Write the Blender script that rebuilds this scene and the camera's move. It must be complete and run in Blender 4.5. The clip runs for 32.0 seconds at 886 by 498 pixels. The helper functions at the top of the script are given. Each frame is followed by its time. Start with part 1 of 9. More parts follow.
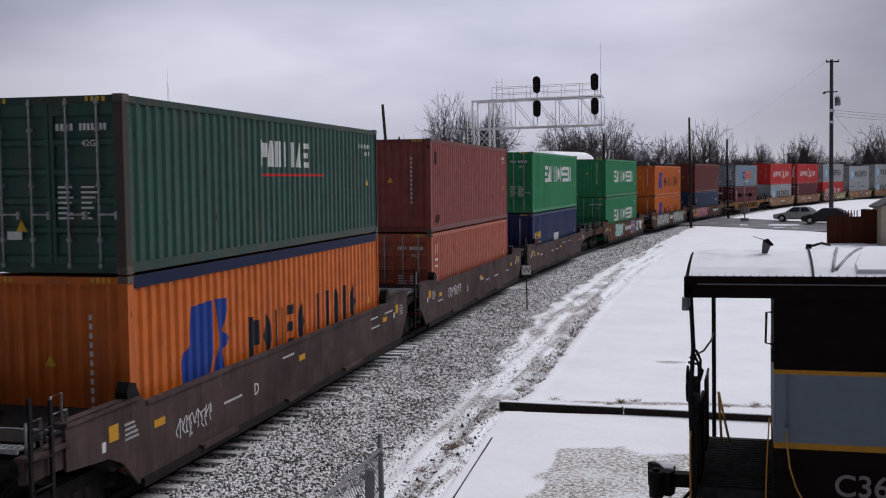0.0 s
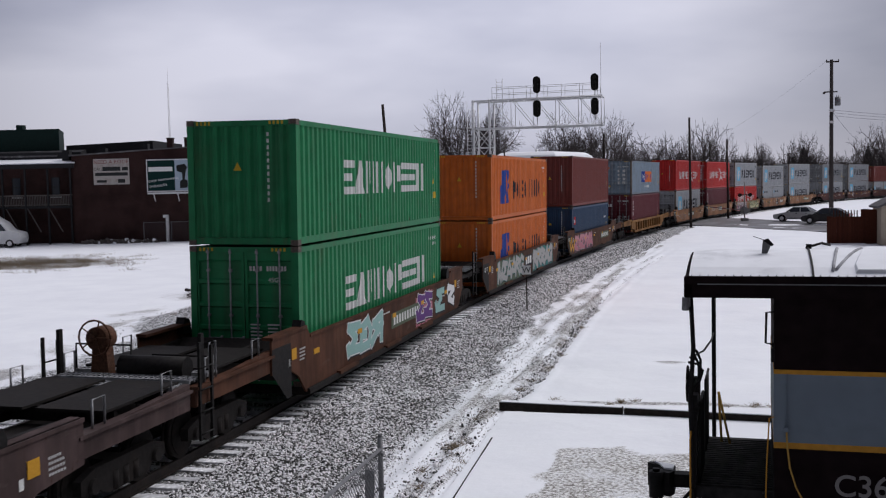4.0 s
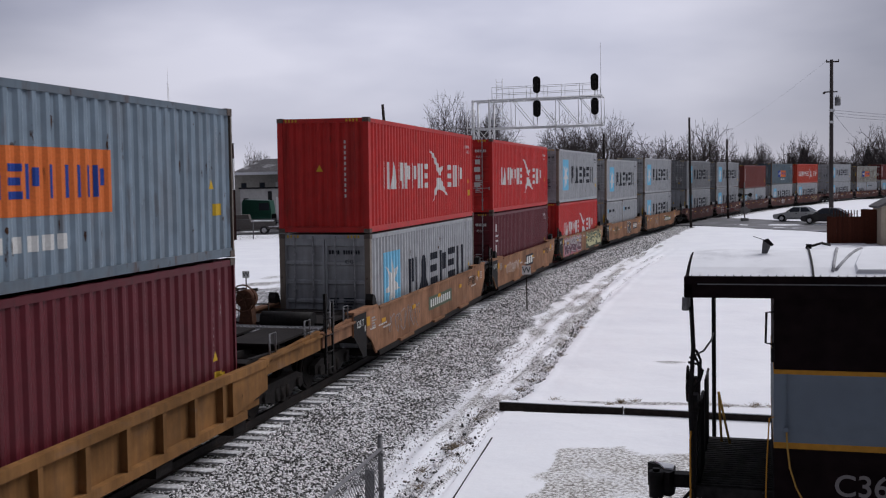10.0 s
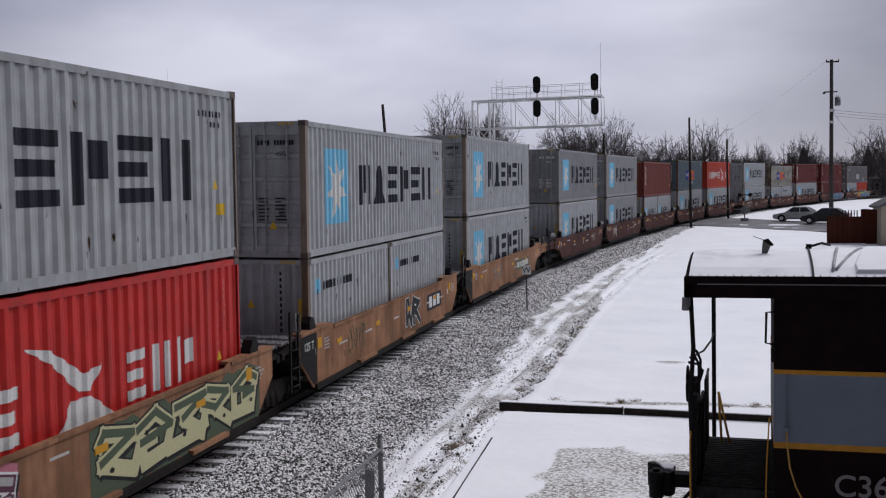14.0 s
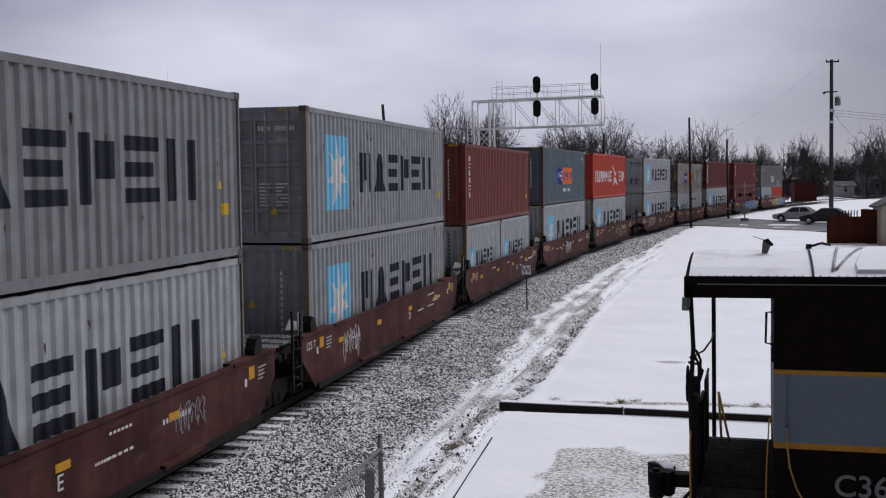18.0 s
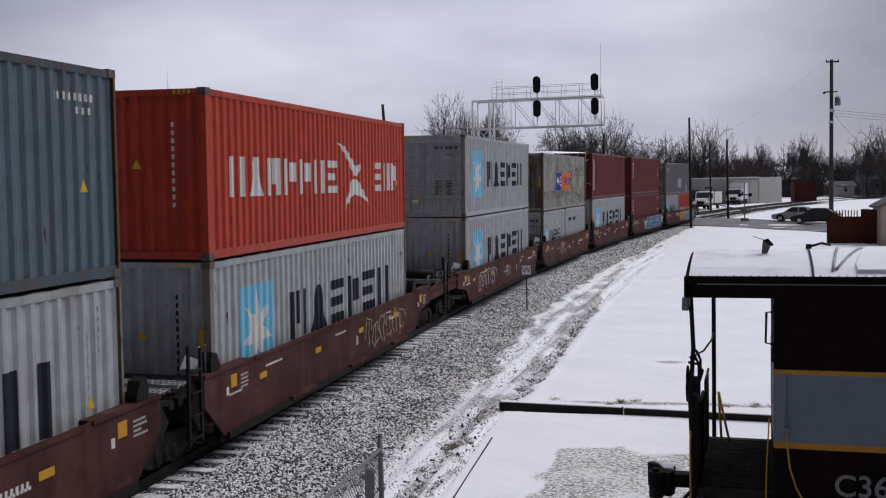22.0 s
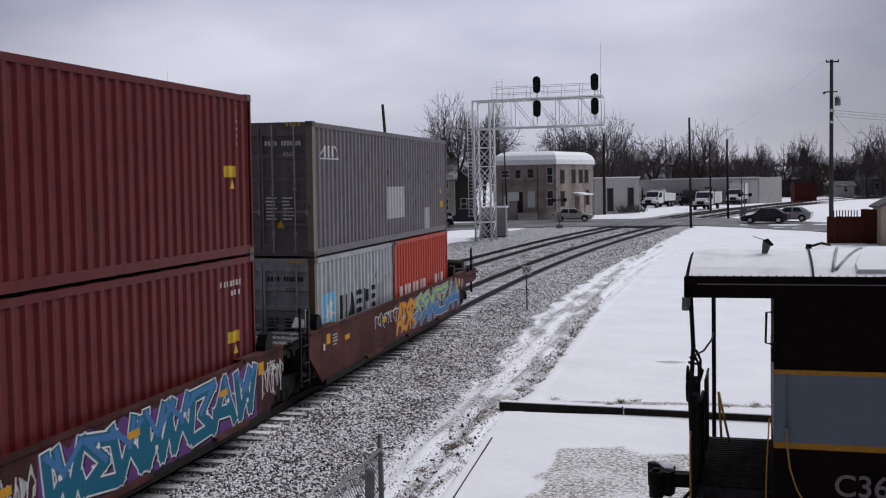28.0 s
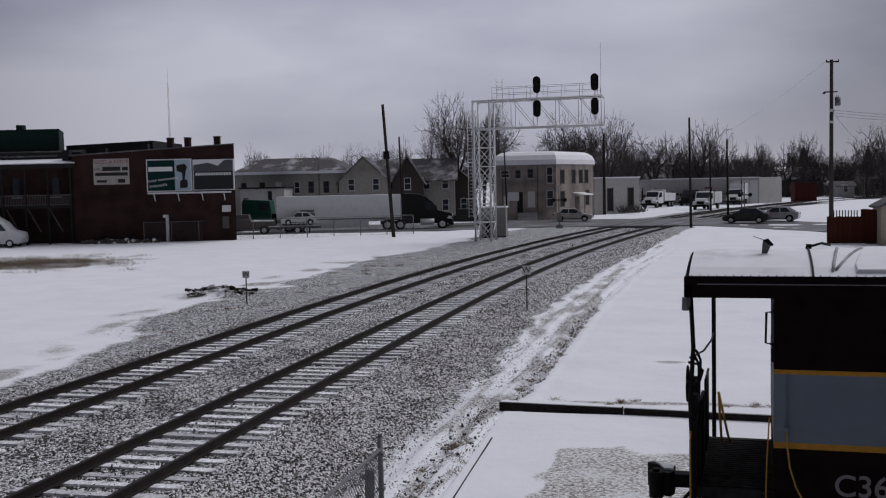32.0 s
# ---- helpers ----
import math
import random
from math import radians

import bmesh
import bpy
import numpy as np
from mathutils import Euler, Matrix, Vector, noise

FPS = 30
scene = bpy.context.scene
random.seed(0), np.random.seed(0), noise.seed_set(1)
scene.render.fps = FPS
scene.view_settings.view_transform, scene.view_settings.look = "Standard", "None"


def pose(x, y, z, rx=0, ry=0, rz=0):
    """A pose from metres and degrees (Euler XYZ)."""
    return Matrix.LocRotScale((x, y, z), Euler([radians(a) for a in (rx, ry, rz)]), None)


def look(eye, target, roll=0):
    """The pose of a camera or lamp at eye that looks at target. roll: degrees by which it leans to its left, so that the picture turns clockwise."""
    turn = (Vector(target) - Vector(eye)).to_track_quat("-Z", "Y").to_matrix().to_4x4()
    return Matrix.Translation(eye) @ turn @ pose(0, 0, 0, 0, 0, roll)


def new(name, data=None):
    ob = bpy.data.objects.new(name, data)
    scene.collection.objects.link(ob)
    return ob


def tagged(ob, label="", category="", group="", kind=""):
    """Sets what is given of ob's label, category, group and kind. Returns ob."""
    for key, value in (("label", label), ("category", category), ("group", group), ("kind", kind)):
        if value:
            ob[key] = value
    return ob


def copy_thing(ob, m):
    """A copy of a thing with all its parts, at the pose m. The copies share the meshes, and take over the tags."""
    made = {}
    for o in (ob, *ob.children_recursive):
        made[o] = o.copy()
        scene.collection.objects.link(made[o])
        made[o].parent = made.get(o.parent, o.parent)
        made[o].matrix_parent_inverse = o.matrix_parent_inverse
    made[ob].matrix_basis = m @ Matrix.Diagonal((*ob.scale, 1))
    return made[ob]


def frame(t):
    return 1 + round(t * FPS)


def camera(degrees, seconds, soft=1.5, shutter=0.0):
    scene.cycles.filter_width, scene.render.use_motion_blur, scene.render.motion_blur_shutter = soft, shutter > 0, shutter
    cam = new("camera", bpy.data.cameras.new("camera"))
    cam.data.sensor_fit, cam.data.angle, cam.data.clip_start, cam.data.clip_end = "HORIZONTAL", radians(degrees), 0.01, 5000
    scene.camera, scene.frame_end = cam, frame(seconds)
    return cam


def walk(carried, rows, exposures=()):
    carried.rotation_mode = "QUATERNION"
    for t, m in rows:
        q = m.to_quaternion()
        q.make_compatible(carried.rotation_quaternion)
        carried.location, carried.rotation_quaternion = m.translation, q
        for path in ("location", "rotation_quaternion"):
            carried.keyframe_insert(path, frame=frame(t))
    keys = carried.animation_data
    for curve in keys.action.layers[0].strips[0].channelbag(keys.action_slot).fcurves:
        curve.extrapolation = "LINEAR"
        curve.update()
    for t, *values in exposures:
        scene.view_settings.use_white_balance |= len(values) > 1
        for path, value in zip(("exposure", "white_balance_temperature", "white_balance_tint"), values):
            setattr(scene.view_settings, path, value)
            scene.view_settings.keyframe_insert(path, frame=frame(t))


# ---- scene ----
cam = camera(45.8, 32.0, soft=1.2, shutter=0.06)
EYE = (9.195, -17.972, 4.503)
VIEW = look(EYE, (-2.58, 30.52, 1.34), -1.21)
walk(cam, [(0, VIEW), (32, VIEW)], exposures=[(0, -0.04), (28.0, -0.04), (30.0, -0.38), (32, -0.50)])

# ---- the plan: two tracks that bend to the right past the near field ----
BEND_START, BEND, EASE = 5.55, 0.0024, 13.8   # metres along the track, 1/m, length of the easement
CANT = 0.0115                                  # lean of the track into its bend, radians
SPACING = 4.40                                 # between the two tracks
GAUGE = 0.755                                  # half, to the middle of the rail head
S = np.arange(-460.0, 460.0, 0.5)
_k = BEND * np.clip((S - BEND_START) / EASE, 0, 1)
TH = np.concatenate([[0], np.cumsum((_k[1:] + _k[:-1]) * 0.25)])
PX = np.concatenate([[0], np.cumsum(np.sin((TH[1:] + TH[:-1]) / 2) * 0.5)])
PY = np.concatenate([[0], np.cumsum(np.cos((TH[1:] + TH[:-1]) / 2) * 0.5)])
PX -= np.interp(0, S, PX)
PY -= np.interp(0, S, PY)


def along(s, off=0.0, z=0.0):
    """A point s metres along the near track, off metres to its right."""
    th = float(np.interp(s, S, TH))
    return Vector((float(np.interp(s, S, PX)) + off * math.cos(th), float(np.interp(s, S, PY)) - off * math.sin(th), z))


def heading(s):
    return float(np.interp(s, S, TH))


def ground_z(x, y):
    """Height of the snow: the near yard lies lower than the street."""
    t = min(max((y - 55) / 30, 0), 1)
    return -0.6 + 0.52 * t * t * (3 - 2 * t)


# ---- world and light: a low overcast winter sky ----
world = bpy.data.worlds.new("overcast")
scene.world = world
world.use_nodes = True
wn, wl = world.node_tree.nodes, world.node_tree.links
sky = wn.new("ShaderNodeTexSky")
sky.sky_type, sky.sun_disc, sky.sun_elevation, sky.sun_rotation = "NISHITA", False, radians(47), radians(48)
coord = wn.new("ShaderNodeTexCoord")
stretch = wn.new("ShaderNodeMapping")
stretch.inputs["Scale"].default_value = (1.0, 1.0, 3.2)
stretch.inputs["Location"].default_value = (0.3, 0.1, 0.35)
wl.new(coord.outputs["Generated"], stretch.inputs["Vector"])
cloud = wn.new("ShaderNodeTexNoise")
cloud.inputs["Scale"].default_value, cloud.inputs["Detail"].default_value, cloud.inputs["Roughness"].default_value = 1.9, 5.0, 0.46
wl.new(stretch.outputs["Vector"], cloud.inputs["Vector"])
ramp = wn.new("ShaderNodeValToRGB")
ramp.color_ramp.elements[0].position, ramp.color_ramp.elements[0].color = 0.34, (0.322, 0.338, 0.468, 1)
ramp.color_ramp.elements[1].position, ramp.color_ramp.elements[1].color = 0.62, (0.728, 0.722, 0.850, 1)
wl.new(cloud.outputs["Fac"], ramp.inputs["Fac"])
dim = wn.new("ShaderNodeVectorMath")
dim.operation = "SCALE"
dim.inputs["Scale"].default_value = 0.09
wl.new(sky.outputs["Color"], dim.inputs[0])
mixed = wn.new("ShaderNodeMix")
mixed.data_type = "RGBA"
mixed.inputs["Factor"].default_value = 0.9
wl.new(dim.outputs["Vector"], mixed.inputs["A"])
wl.new(ramp.outputs["Color"], mixed.inputs["B"])
# an overcast sky is brighter overhead than at the skyline
rise = wn.new("ShaderNodeMapRange")
rise.inputs["To Min"].default_value, rise.inputs["To Max"].default_value = 0.16, 1.24
toward = wn.new("ShaderNodeVectorMath")   # and brighter on the side where the sun stands behind the cloud
toward.operation = "DOT_PRODUCT"
toward.inputs[1].default_value = (0.06, 0.62, 0.78)
rise.inputs["From Min"].default_value, rise.inputs["From Max"].default_value = -0.62, 1.0
wl.new(coord.outputs["Generated"], toward.inputs[0])
wl.new(toward.outputs["Value"], rise.inputs["Value"])
over = wn.new("ShaderNodeVectorMath")
over.operation = "SCALE"
wl.new(mixed.outputs["Result"], over.inputs[0])
wl.new(rise.outputs["Result"], over.inputs["Scale"])
# the sky dims to both sides of the view axis, standing for lens vignetting
thin = wn.new("ShaderNodeVectorMath")
thin.operation = "DOT_PRODUCT"
thin.inputs[1].default_value = (-0.285, 0.952, 0.10)
wl.new(coord.outputs["Generated"], thin.inputs[0])
edge_falloff = wn.new("ShaderNodeMapRange")
edge_falloff.interpolation_type = "SMOOTHSTEP"
edge_falloff.inputs["From Min"].default_value, edge_falloff.inputs["From Max"].default_value = 0.88, 1.0
edge_falloff.inputs["To Min"].default_value, edge_falloff.inputs["To Max"].default_value = 0.58, 1.02
wl.new(thin.outputs["Value"], edge_falloff.inputs["Value"])
glow = wn.new("ShaderNodeVectorMath")
glow.operation = "SCALE"
wl.new(over.outputs["Vector"], glow.inputs[0])
wl.new(edge_falloff.outputs["Result"], glow.inputs["Scale"])
wl.new(glow.outputs["Vector"], wn["Background"].inputs["Color"])
wn["Background"].inputs["Strength"].default_value = 1.0
sun = new("sun", bpy.data.lights.new("sun", "SUN"))
sun.data.energy, sun.data.angle, sun.data.color = 2.35, radians(45), (0.985, 0.975, 1.0)
sun.matrix_world = look((22, 20, 32), (0, 0, 0))


# ---- materials ----
def material(name, color, rough=0.6, metal=0.0, vary=0.25, grain=12.0, bump=0.15, stain=None, stain_size=0.8, stain_amount=0.4, dark=None, random_tint=0.0, spec=0.12, streak=1.0):
    """A painted or raw surface: its colour varied at two scales, stains of a second colour, and a fine relief."""
    m = bpy.data.materials.new(name)
    m.use_nodes = True
    n, l = m.node_tree.nodes, m.node_tree.links
    b = n["Principled BSDF"]
    b.inputs["Roughness"].default_value, b.inputs["Metallic"].default_value = rough, metal
    b.inputs["Specular IOR Level"].default_value = spec
    c = n.new("ShaderNodeTexCoord")
    fine = n.new("ShaderNodeTexNoise")
    fine.inputs["Scale"].default_value, fine.inputs["Detail"].default_value = grain, 6.0
    l.new(c.outputs["Object"], fine.inputs["Vector"])
    broad = n.new("ShaderNodeTexNoise")
    broad.inputs["Scale"].default_value, broad.inputs["Detail"].default_value, broad.inputs["Roughness"].default_value = stain_size, 7.0, 0.62
    run = n.new("ShaderNodeMapping")   # streak below 1 draws the stains out downwards, as rain does
    run.inputs["Scale"].default_value = (1.0, 1.0, streak)
    l.new(c.outputs["Object"], run.inputs["Vector"])
    l.new(run.outputs["Vector"], broad.inputs["Vector"])
    r1 = n.new("ShaderNodeValToRGB")
    lo = dark or tuple(v * (1 - vary) for v in color)
    hi = tuple(min(1, v * (1 + vary)) for v in color)
    r1.color_ramp.elements[0].position, r1.color_ramp.elements[0].color = 0.3, (*lo, 1)
    r1.color_ramp.elements[1].position, r1.color_ramp.elements[1].color = 0.7, (*hi, 1)
    l.new(fine.outputs["Fac"], r1.inputs["Fac"])
    last = r1.outputs["Color"]
    if stain:
        r2 = n.new("ShaderNodeValToRGB")
        r2.color_ramp.elements[0].position, r2.color_ramp.elements[1].position = 0.52, 0.72
        r2.color_ramp.elements[0].color, r2.color_ramp.elements[1].color = (0, 0, 0, 1), (stain_amount,) * 3 + (1,)
        l.new(broad.outputs["Fac"], r2.inputs["Fac"])
        mx = n.new("ShaderNodeMix")
        mx.data_type = "RGBA"
        mx.inputs["B"].default_value = (*stain, 1)
        l.new(r2.outputs["Color"], mx.inputs["Factor"])
        l.new(last, mx.inputs["A"])
        last = mx.outputs["Result"]
    if random_tint:
        info = n.new("ShaderNodeObjectInfo")
        hsv = n.new("ShaderNodeHueSaturation")
        mr = n.new("ShaderNodeMapRange")
        mr.inputs["To Min"].default_value, mr.inputs["To Max"].default_value = 1 - random_tint, 1 + random_tint
        l.new(info.outputs["Random"], mr.inputs["Value"])
        l.new(mr.outputs["Result"], hsv.inputs["Value"])
        l.new(last, hsv.inputs["Color"])
        last = hsv.outputs["Color"]
    l.new(last, b.inputs["Base Color"])
    if bump:
        bp = n.new("ShaderNodeBump")
        bp.inputs["Strength"].default_value, bp.inputs["Distance"].default_value = bump, 0.02
        l.new(fine.outputs["Fac"], bp.inputs["Height"])
        l.new(bp.outputs["Normal"], b.inputs["Normal"])
    return m


PAINT = {}


def paint(color, rust=0.35, grime=(0.09, 0.07, 0.06), spec=0.2):
    """Weathered container and car paint, one material a colour."""
    key = (tuple(round(v, 3) for v in color), rust)
    if key not in PAINT:
        color = tuple(1.0 * v for v in color)   # under a worn coat, so that the sky adds some sheen
        PAINT[key] = m = material("weathered_paint", color, rough=0.46 if spec > 0.1 else 0.7, vary=0.15, grain=2.6, bump=0.05, streak=0.12, stain=tuple(0.5 * g + 0.5 * c * 0.6 for g, c in zip(grime, color)), stain_size=2.6, stain_amount=min(0.6, rust + 0.1), spec=spec)
        n, l = m.node_tree.nodes, m.node_tree.links
        b = n["Principled BSDF"]
        last = b.inputs["Base Color"].links[0].from_socket
        c = n["Texture Coordinate"].outputs["Object"]
        # thin dirty runs, a brown wash that gathers in patches, and small dark rust spots
        for size, scale, detail, lo, hi, tone, amount in (
                (7.0, (1, 1, 0.05), 3.0, 0.50, 0.80, tuple(0.45 * v for v in color), 0.55),
                (0.9, (1, 1, 0.7), 8.0, 0.66 - 0.24 * rust - (0.05 if rust > 0.9 else 0), 0.86 - 0.10 * rust - (0.13 if rust > 0.9 else 0), (0.115, 0.068, 0.040) if rust < 0.9 else (0.085, 0.048, 0.028) if rust < 1.1 else (0.040, 0.021, 0.013), min(0.9, 0.15 + 0.5 * rust)),
                (3.2, (1, 1, 0.22), 6.0, 0.66 - 0.12 * rust, 0.76 - 0.12 * rust, (0.075, 0.036, 0.020), 0.2 + 0.5 * rust),
                (5.5, (1, 1, 0.42), 5.0, 0.715 - 0.10 * rust, 0.75 - 0.09 * rust, (0.045, 0.022, 0.014), 0.92),
                *(((1.1, (1, 1, 0.8), 9.0, 0.40, 0.68, tuple(0.30 * v for v in color), 0.75), (4.0, (1, 1, 0.09), 6.0, 0.48, 0.74, tuple(0.35 * v + 0.004 for v in color), 0.6), (2.3, (1, 0.4, 1.6), 8.0, 0.60, 0.78, (0.15, 0.125, 0.115), 0.38)) if spec < 0.1 else ())):   # oil and road dust on the cars
            mp = n.new("ShaderNodeMapping")
            mp.inputs["Scale"].default_value = scale
            mp.inputs["Location"].default_value = (size, color[0] * 40, color[1] * 30)
            tex = n.new("ShaderNodeTexNoise")
            tex.inputs["Scale"].default_value, tex.inputs["Detail"].default_value, tex.inputs["Roughness"].default_value = size, detail, 0.6
            mr = n.new("ShaderNodeMapRange")
            mr.inputs["From Min"].default_value, mr.inputs["From Max"].default_value, mr.inputs["To Max"].default_value = lo, hi, amount
            mx = n.new("ShaderNodeMix")
            mx.data_type = "RGBA"
            mx.inputs["B"].default_value = (*tone, 1)
            l.new(c, mp.inputs["Vector"])
            l.new(mp.outputs["Vector"], tex.inputs["Vector"])
            l.new(tex.outputs["Fac"], mr.inputs["Value"])
            l.new(mr.outputs["Result"], mx.inputs["Factor"])
            l.new(last, mx.inputs["A"])
            last = mx.outputs["Result"]
        l.new(last, b.inputs["Base Color"])
    return PAINT[key]


def flat(name, color, rough=0.7):
    return material(name, color, rough=rough, vary=0.1, grain=30, bump=0.03)


M_STEEL = material("rail_steel", (0.020, 0.016, 0.015), rough=0.6, metal=0.1, vary=0.4, grain=20, stain=(0.06, 0.038, 0.03), stain_size=3)
M_RUST = material("rusted_steel", (0.085, 0.04, 0.025), rough=0.85, vary=0.4, grain=25, stain=(0.05, 0.04, 0.035), stain_size=4)
M_BLACK = material("black_iron", (0.009, 0.008, 0.008), rough=0.65, vary=0.4, grain=16, stain=(0.03, 0.022, 0.018), stain_size=3, stain_amount=0.5)
M_GREASE = material("greasy_black", (0.012, 0.010, 0.0095), rough=0.75, vary=0.4, grain=14, stain=(0.03, 0.022, 0.018), stain_size=2)
M_GALV = material("galvanised_steel", (0.66, 0.66, 0.67), rough=0.5, metal=0.25, vary=0.12, grain=8)
M_WHITE = flat("white_paint", (0.75, 0.75, 0.74))
M_CASTING = material("casting_steel", (0.10, 0.08, 0.07), rough=0.7, vary=0.3, grain=20)
M_RUBBER = material("black_rubber", (0.02, 0.02, 0.021), rough=0.8, vary=0.3, grain=18)
M_GLASS = flat("dark_window_glass", (0.03, 0.035, 0.045), 0.12)
M_GLASS.node_tree.nodes["Principled BSDF"].inputs["Specular IOR Level"].default_value = 0.3
M_TIE = material("snowy_tie", (0.72, 0.72, 0.745), rough=0.85, vary=0.3, grain=14, bump=0.5, stain=(0.07, 0.06, 0.055), stain_size=7, stain_amount=1.0, random_tint=0.3)
M_WOOD_DARK = material("creosoted_timber", (0.02, 0.016, 0.014), rough=0.9, vary=0.4, grain=14, bump=0.4, stain=(0.05, 0.04, 0.03), stain_size=3)
M_SNOW = material("fresh_snow", (0.82, 0.83, 0.86), rough=0.75, vary=0.03, grain=1.6, bump=0.25, spec=0.2)


# ---- mesh helpers ----
def box(bm, x0, x1, y0, y1, z0, z1, m=None, mi=0):
    vs = [bm.verts.new(v) for v in ((x0, y0, z0), (x1, y0, z0), (x1, y1, z0), (x0, y1, z0), (x0, y0, z1), (x1, y0, z1), (x1, y1, z1), (x0, y1, z1))]
    if m is not None:
        for v in vs:
            v.co = m @ v.co
    for f in ((0, 3, 2, 1), (4, 5, 6, 7), (0, 1, 5, 4), (1, 2, 6, 5), (2, 3, 7, 6), (3, 0, 4, 7)):
        bm.faces.new([vs[i] for i in f]).material_index = mi
    return vs


def tube(bm, a, b, r0, r1=None, n=8, cap=True, smooth=True, mi=0):
    a, b = Vector(a), Vector(b)
    r1 = r0 if r1 is None else r1
    q = (b - a).to_track_quat("Z", "Y")
    rings = []
    for c, r in ((a, r0), (b, r1)):
        rings.append([bm.verts.new(c + q @ Vector((r * math.cos(2 * math.pi * i / n), r * math.sin(2 * math.pi * i / n), 0))) for i in range(n)])
    for i in range(n):
        f = bm.faces.new((rings[0][i], rings[0][(i + 1) % n], rings[1][(i + 1) % n], rings[1][i]))
        f.smooth, f.material_index = smooth, mi
    if cap:
        bm.faces.new(rings[0][::-1]).material_index = mi
        bm.faces.new(rings[1]).material_index = mi


def pipe(bm, pts, r, n=6, mi=0):
    """One bent round bar through pts."""
    pts = [Vector(v) for v in pts]
    rings = []
    for i, c in enumerate(pts):
        d = (pts[min(i + 1, len(pts) - 1)] - pts[max(i - 1, 0)]).normalized()
        u = d.cross(Vector((0.31, 0.87, 0.38))).normalized()
        w = d.cross(u)
        rings.append([bm.verts.new(c + r * (math.cos(6.2832 * k / n) * u + math.sin(6.2832 * k / n) * w)) for k in range(n)])
    for a, b in zip(rings, rings[1:]):
        for k in range(n):
            bm.faces.new((a[k], a[(k + 1) % n], b[(k + 1) % n], b[k])).smooth = True
    bm.faces.new(rings[0])
    bm.faces.new(rings[-1])


def prism(bm, outline, axis, a, b, mi=0):
    """Pushes a closed outline of (u, v) from a to b along an axis: x takes (y, z), y takes (x, z), z takes (x, y)."""
    def at(u, v, w):
        return {"x": (w, u, v), "y": (u, w, v), "z": (u, v, w)}[axis]
    r0 = [bm.verts.new(at(u, v, a)) for u, v in outline]
    r1 = [bm.verts.new(at(u, v, b)) for u, v in outline]
    n = len(outline)
    fs = [bm.faces.new((r0[i], r0[(i + 1) % n], r1[(i + 1) % n], r1[i])) for i in range(n)]
    fs += [bm.faces.new(r0[::-1]), bm.faces.new(r1)]
    for f in fs:
        f.material_index = mi


def mesh_of(name, bm, mats, bevel=0.0):
    if bevel:
        bmesh.ops.bevel(bm, geom=[e for e in bm.edges if len(e.link_faces) == 2 and e.calc_face_angle(0) > 0.6], offset=bevel, segments=1, affect="EDGES", clamp_overlap=True)
    bmesh.ops.recalc_face_normals(bm, faces=bm.faces)
    me = bpy.data.meshes.new(name)
    bm.to_mesh(me)
    bm.free()
    for m in mats if isinstance(mats, (list, tuple)) else [mats]:
        me.materials.append(m)
    return me


def part(name, bm, mats, parent, label="", bevel=0.0):
    """Links a bmesh, or a mesh made before, as one mesh object under a thing or a part."""
    me = bm if isinstance(bm, bpy.types.Mesh) else mesh_of(name, bm, mats, bevel)
    ob = new(name, me)
    ob.parent = parent
    return tagged(ob, label)


def thing(name, label, category, group="", m=None):
    ob = new(name)
    ob.empty_display_size = 0.2
    if m is not None:
        ob.matrix_basis = m
    return tagged(ob, label, category, group)


def B():
    return bmesh.new()


def sweep(name, section, s0, s1, step, mats, closed=True, off=0.0):
    """A strip or bar with the section (offset, height) drawn along the track."""
    bm = B()
    rings = []
    for s in np.arange(s0, s1 + 0.01, step):
        rings.append([bm.verts.new(along(float(s), off + u, v)) for u, v in section])
    n = len(section)
    for a, b in zip(rings, rings[1:]):
        for i in range(n if closed else n - 1):
            bm.faces.new((a[i], a[(i + 1) % n], b[(i + 1) % n], b[i]))
    if closed:
        bm.faces.new(rings[0])
        bm.faces.new(rings[-1][::-1])
    return mesh_of(name, bm, mats)


# ---- ground: one sheet of snow with gravel and dirt beside the tracks ----
def track_frame(x, y):
    """Metres along and to the right of the near track, near enough for painting dirt."""
    s = y
    for _ in range(3):
        q = along(min(max(s, -400), 400))
        s += (y - q.y) * math.cos(heading(s)) + (x - q.x) * math.sin(heading(s))
    q, th = along(s), heading(s)
    return s, (x - q.x) * math.cos(th) - (y - q.y) * math.sin(th)


def smooth(a, b, v):
    t = min(max((v - a) / (b - a), 0), 1)
    return t * t * (3 - 2 * t)


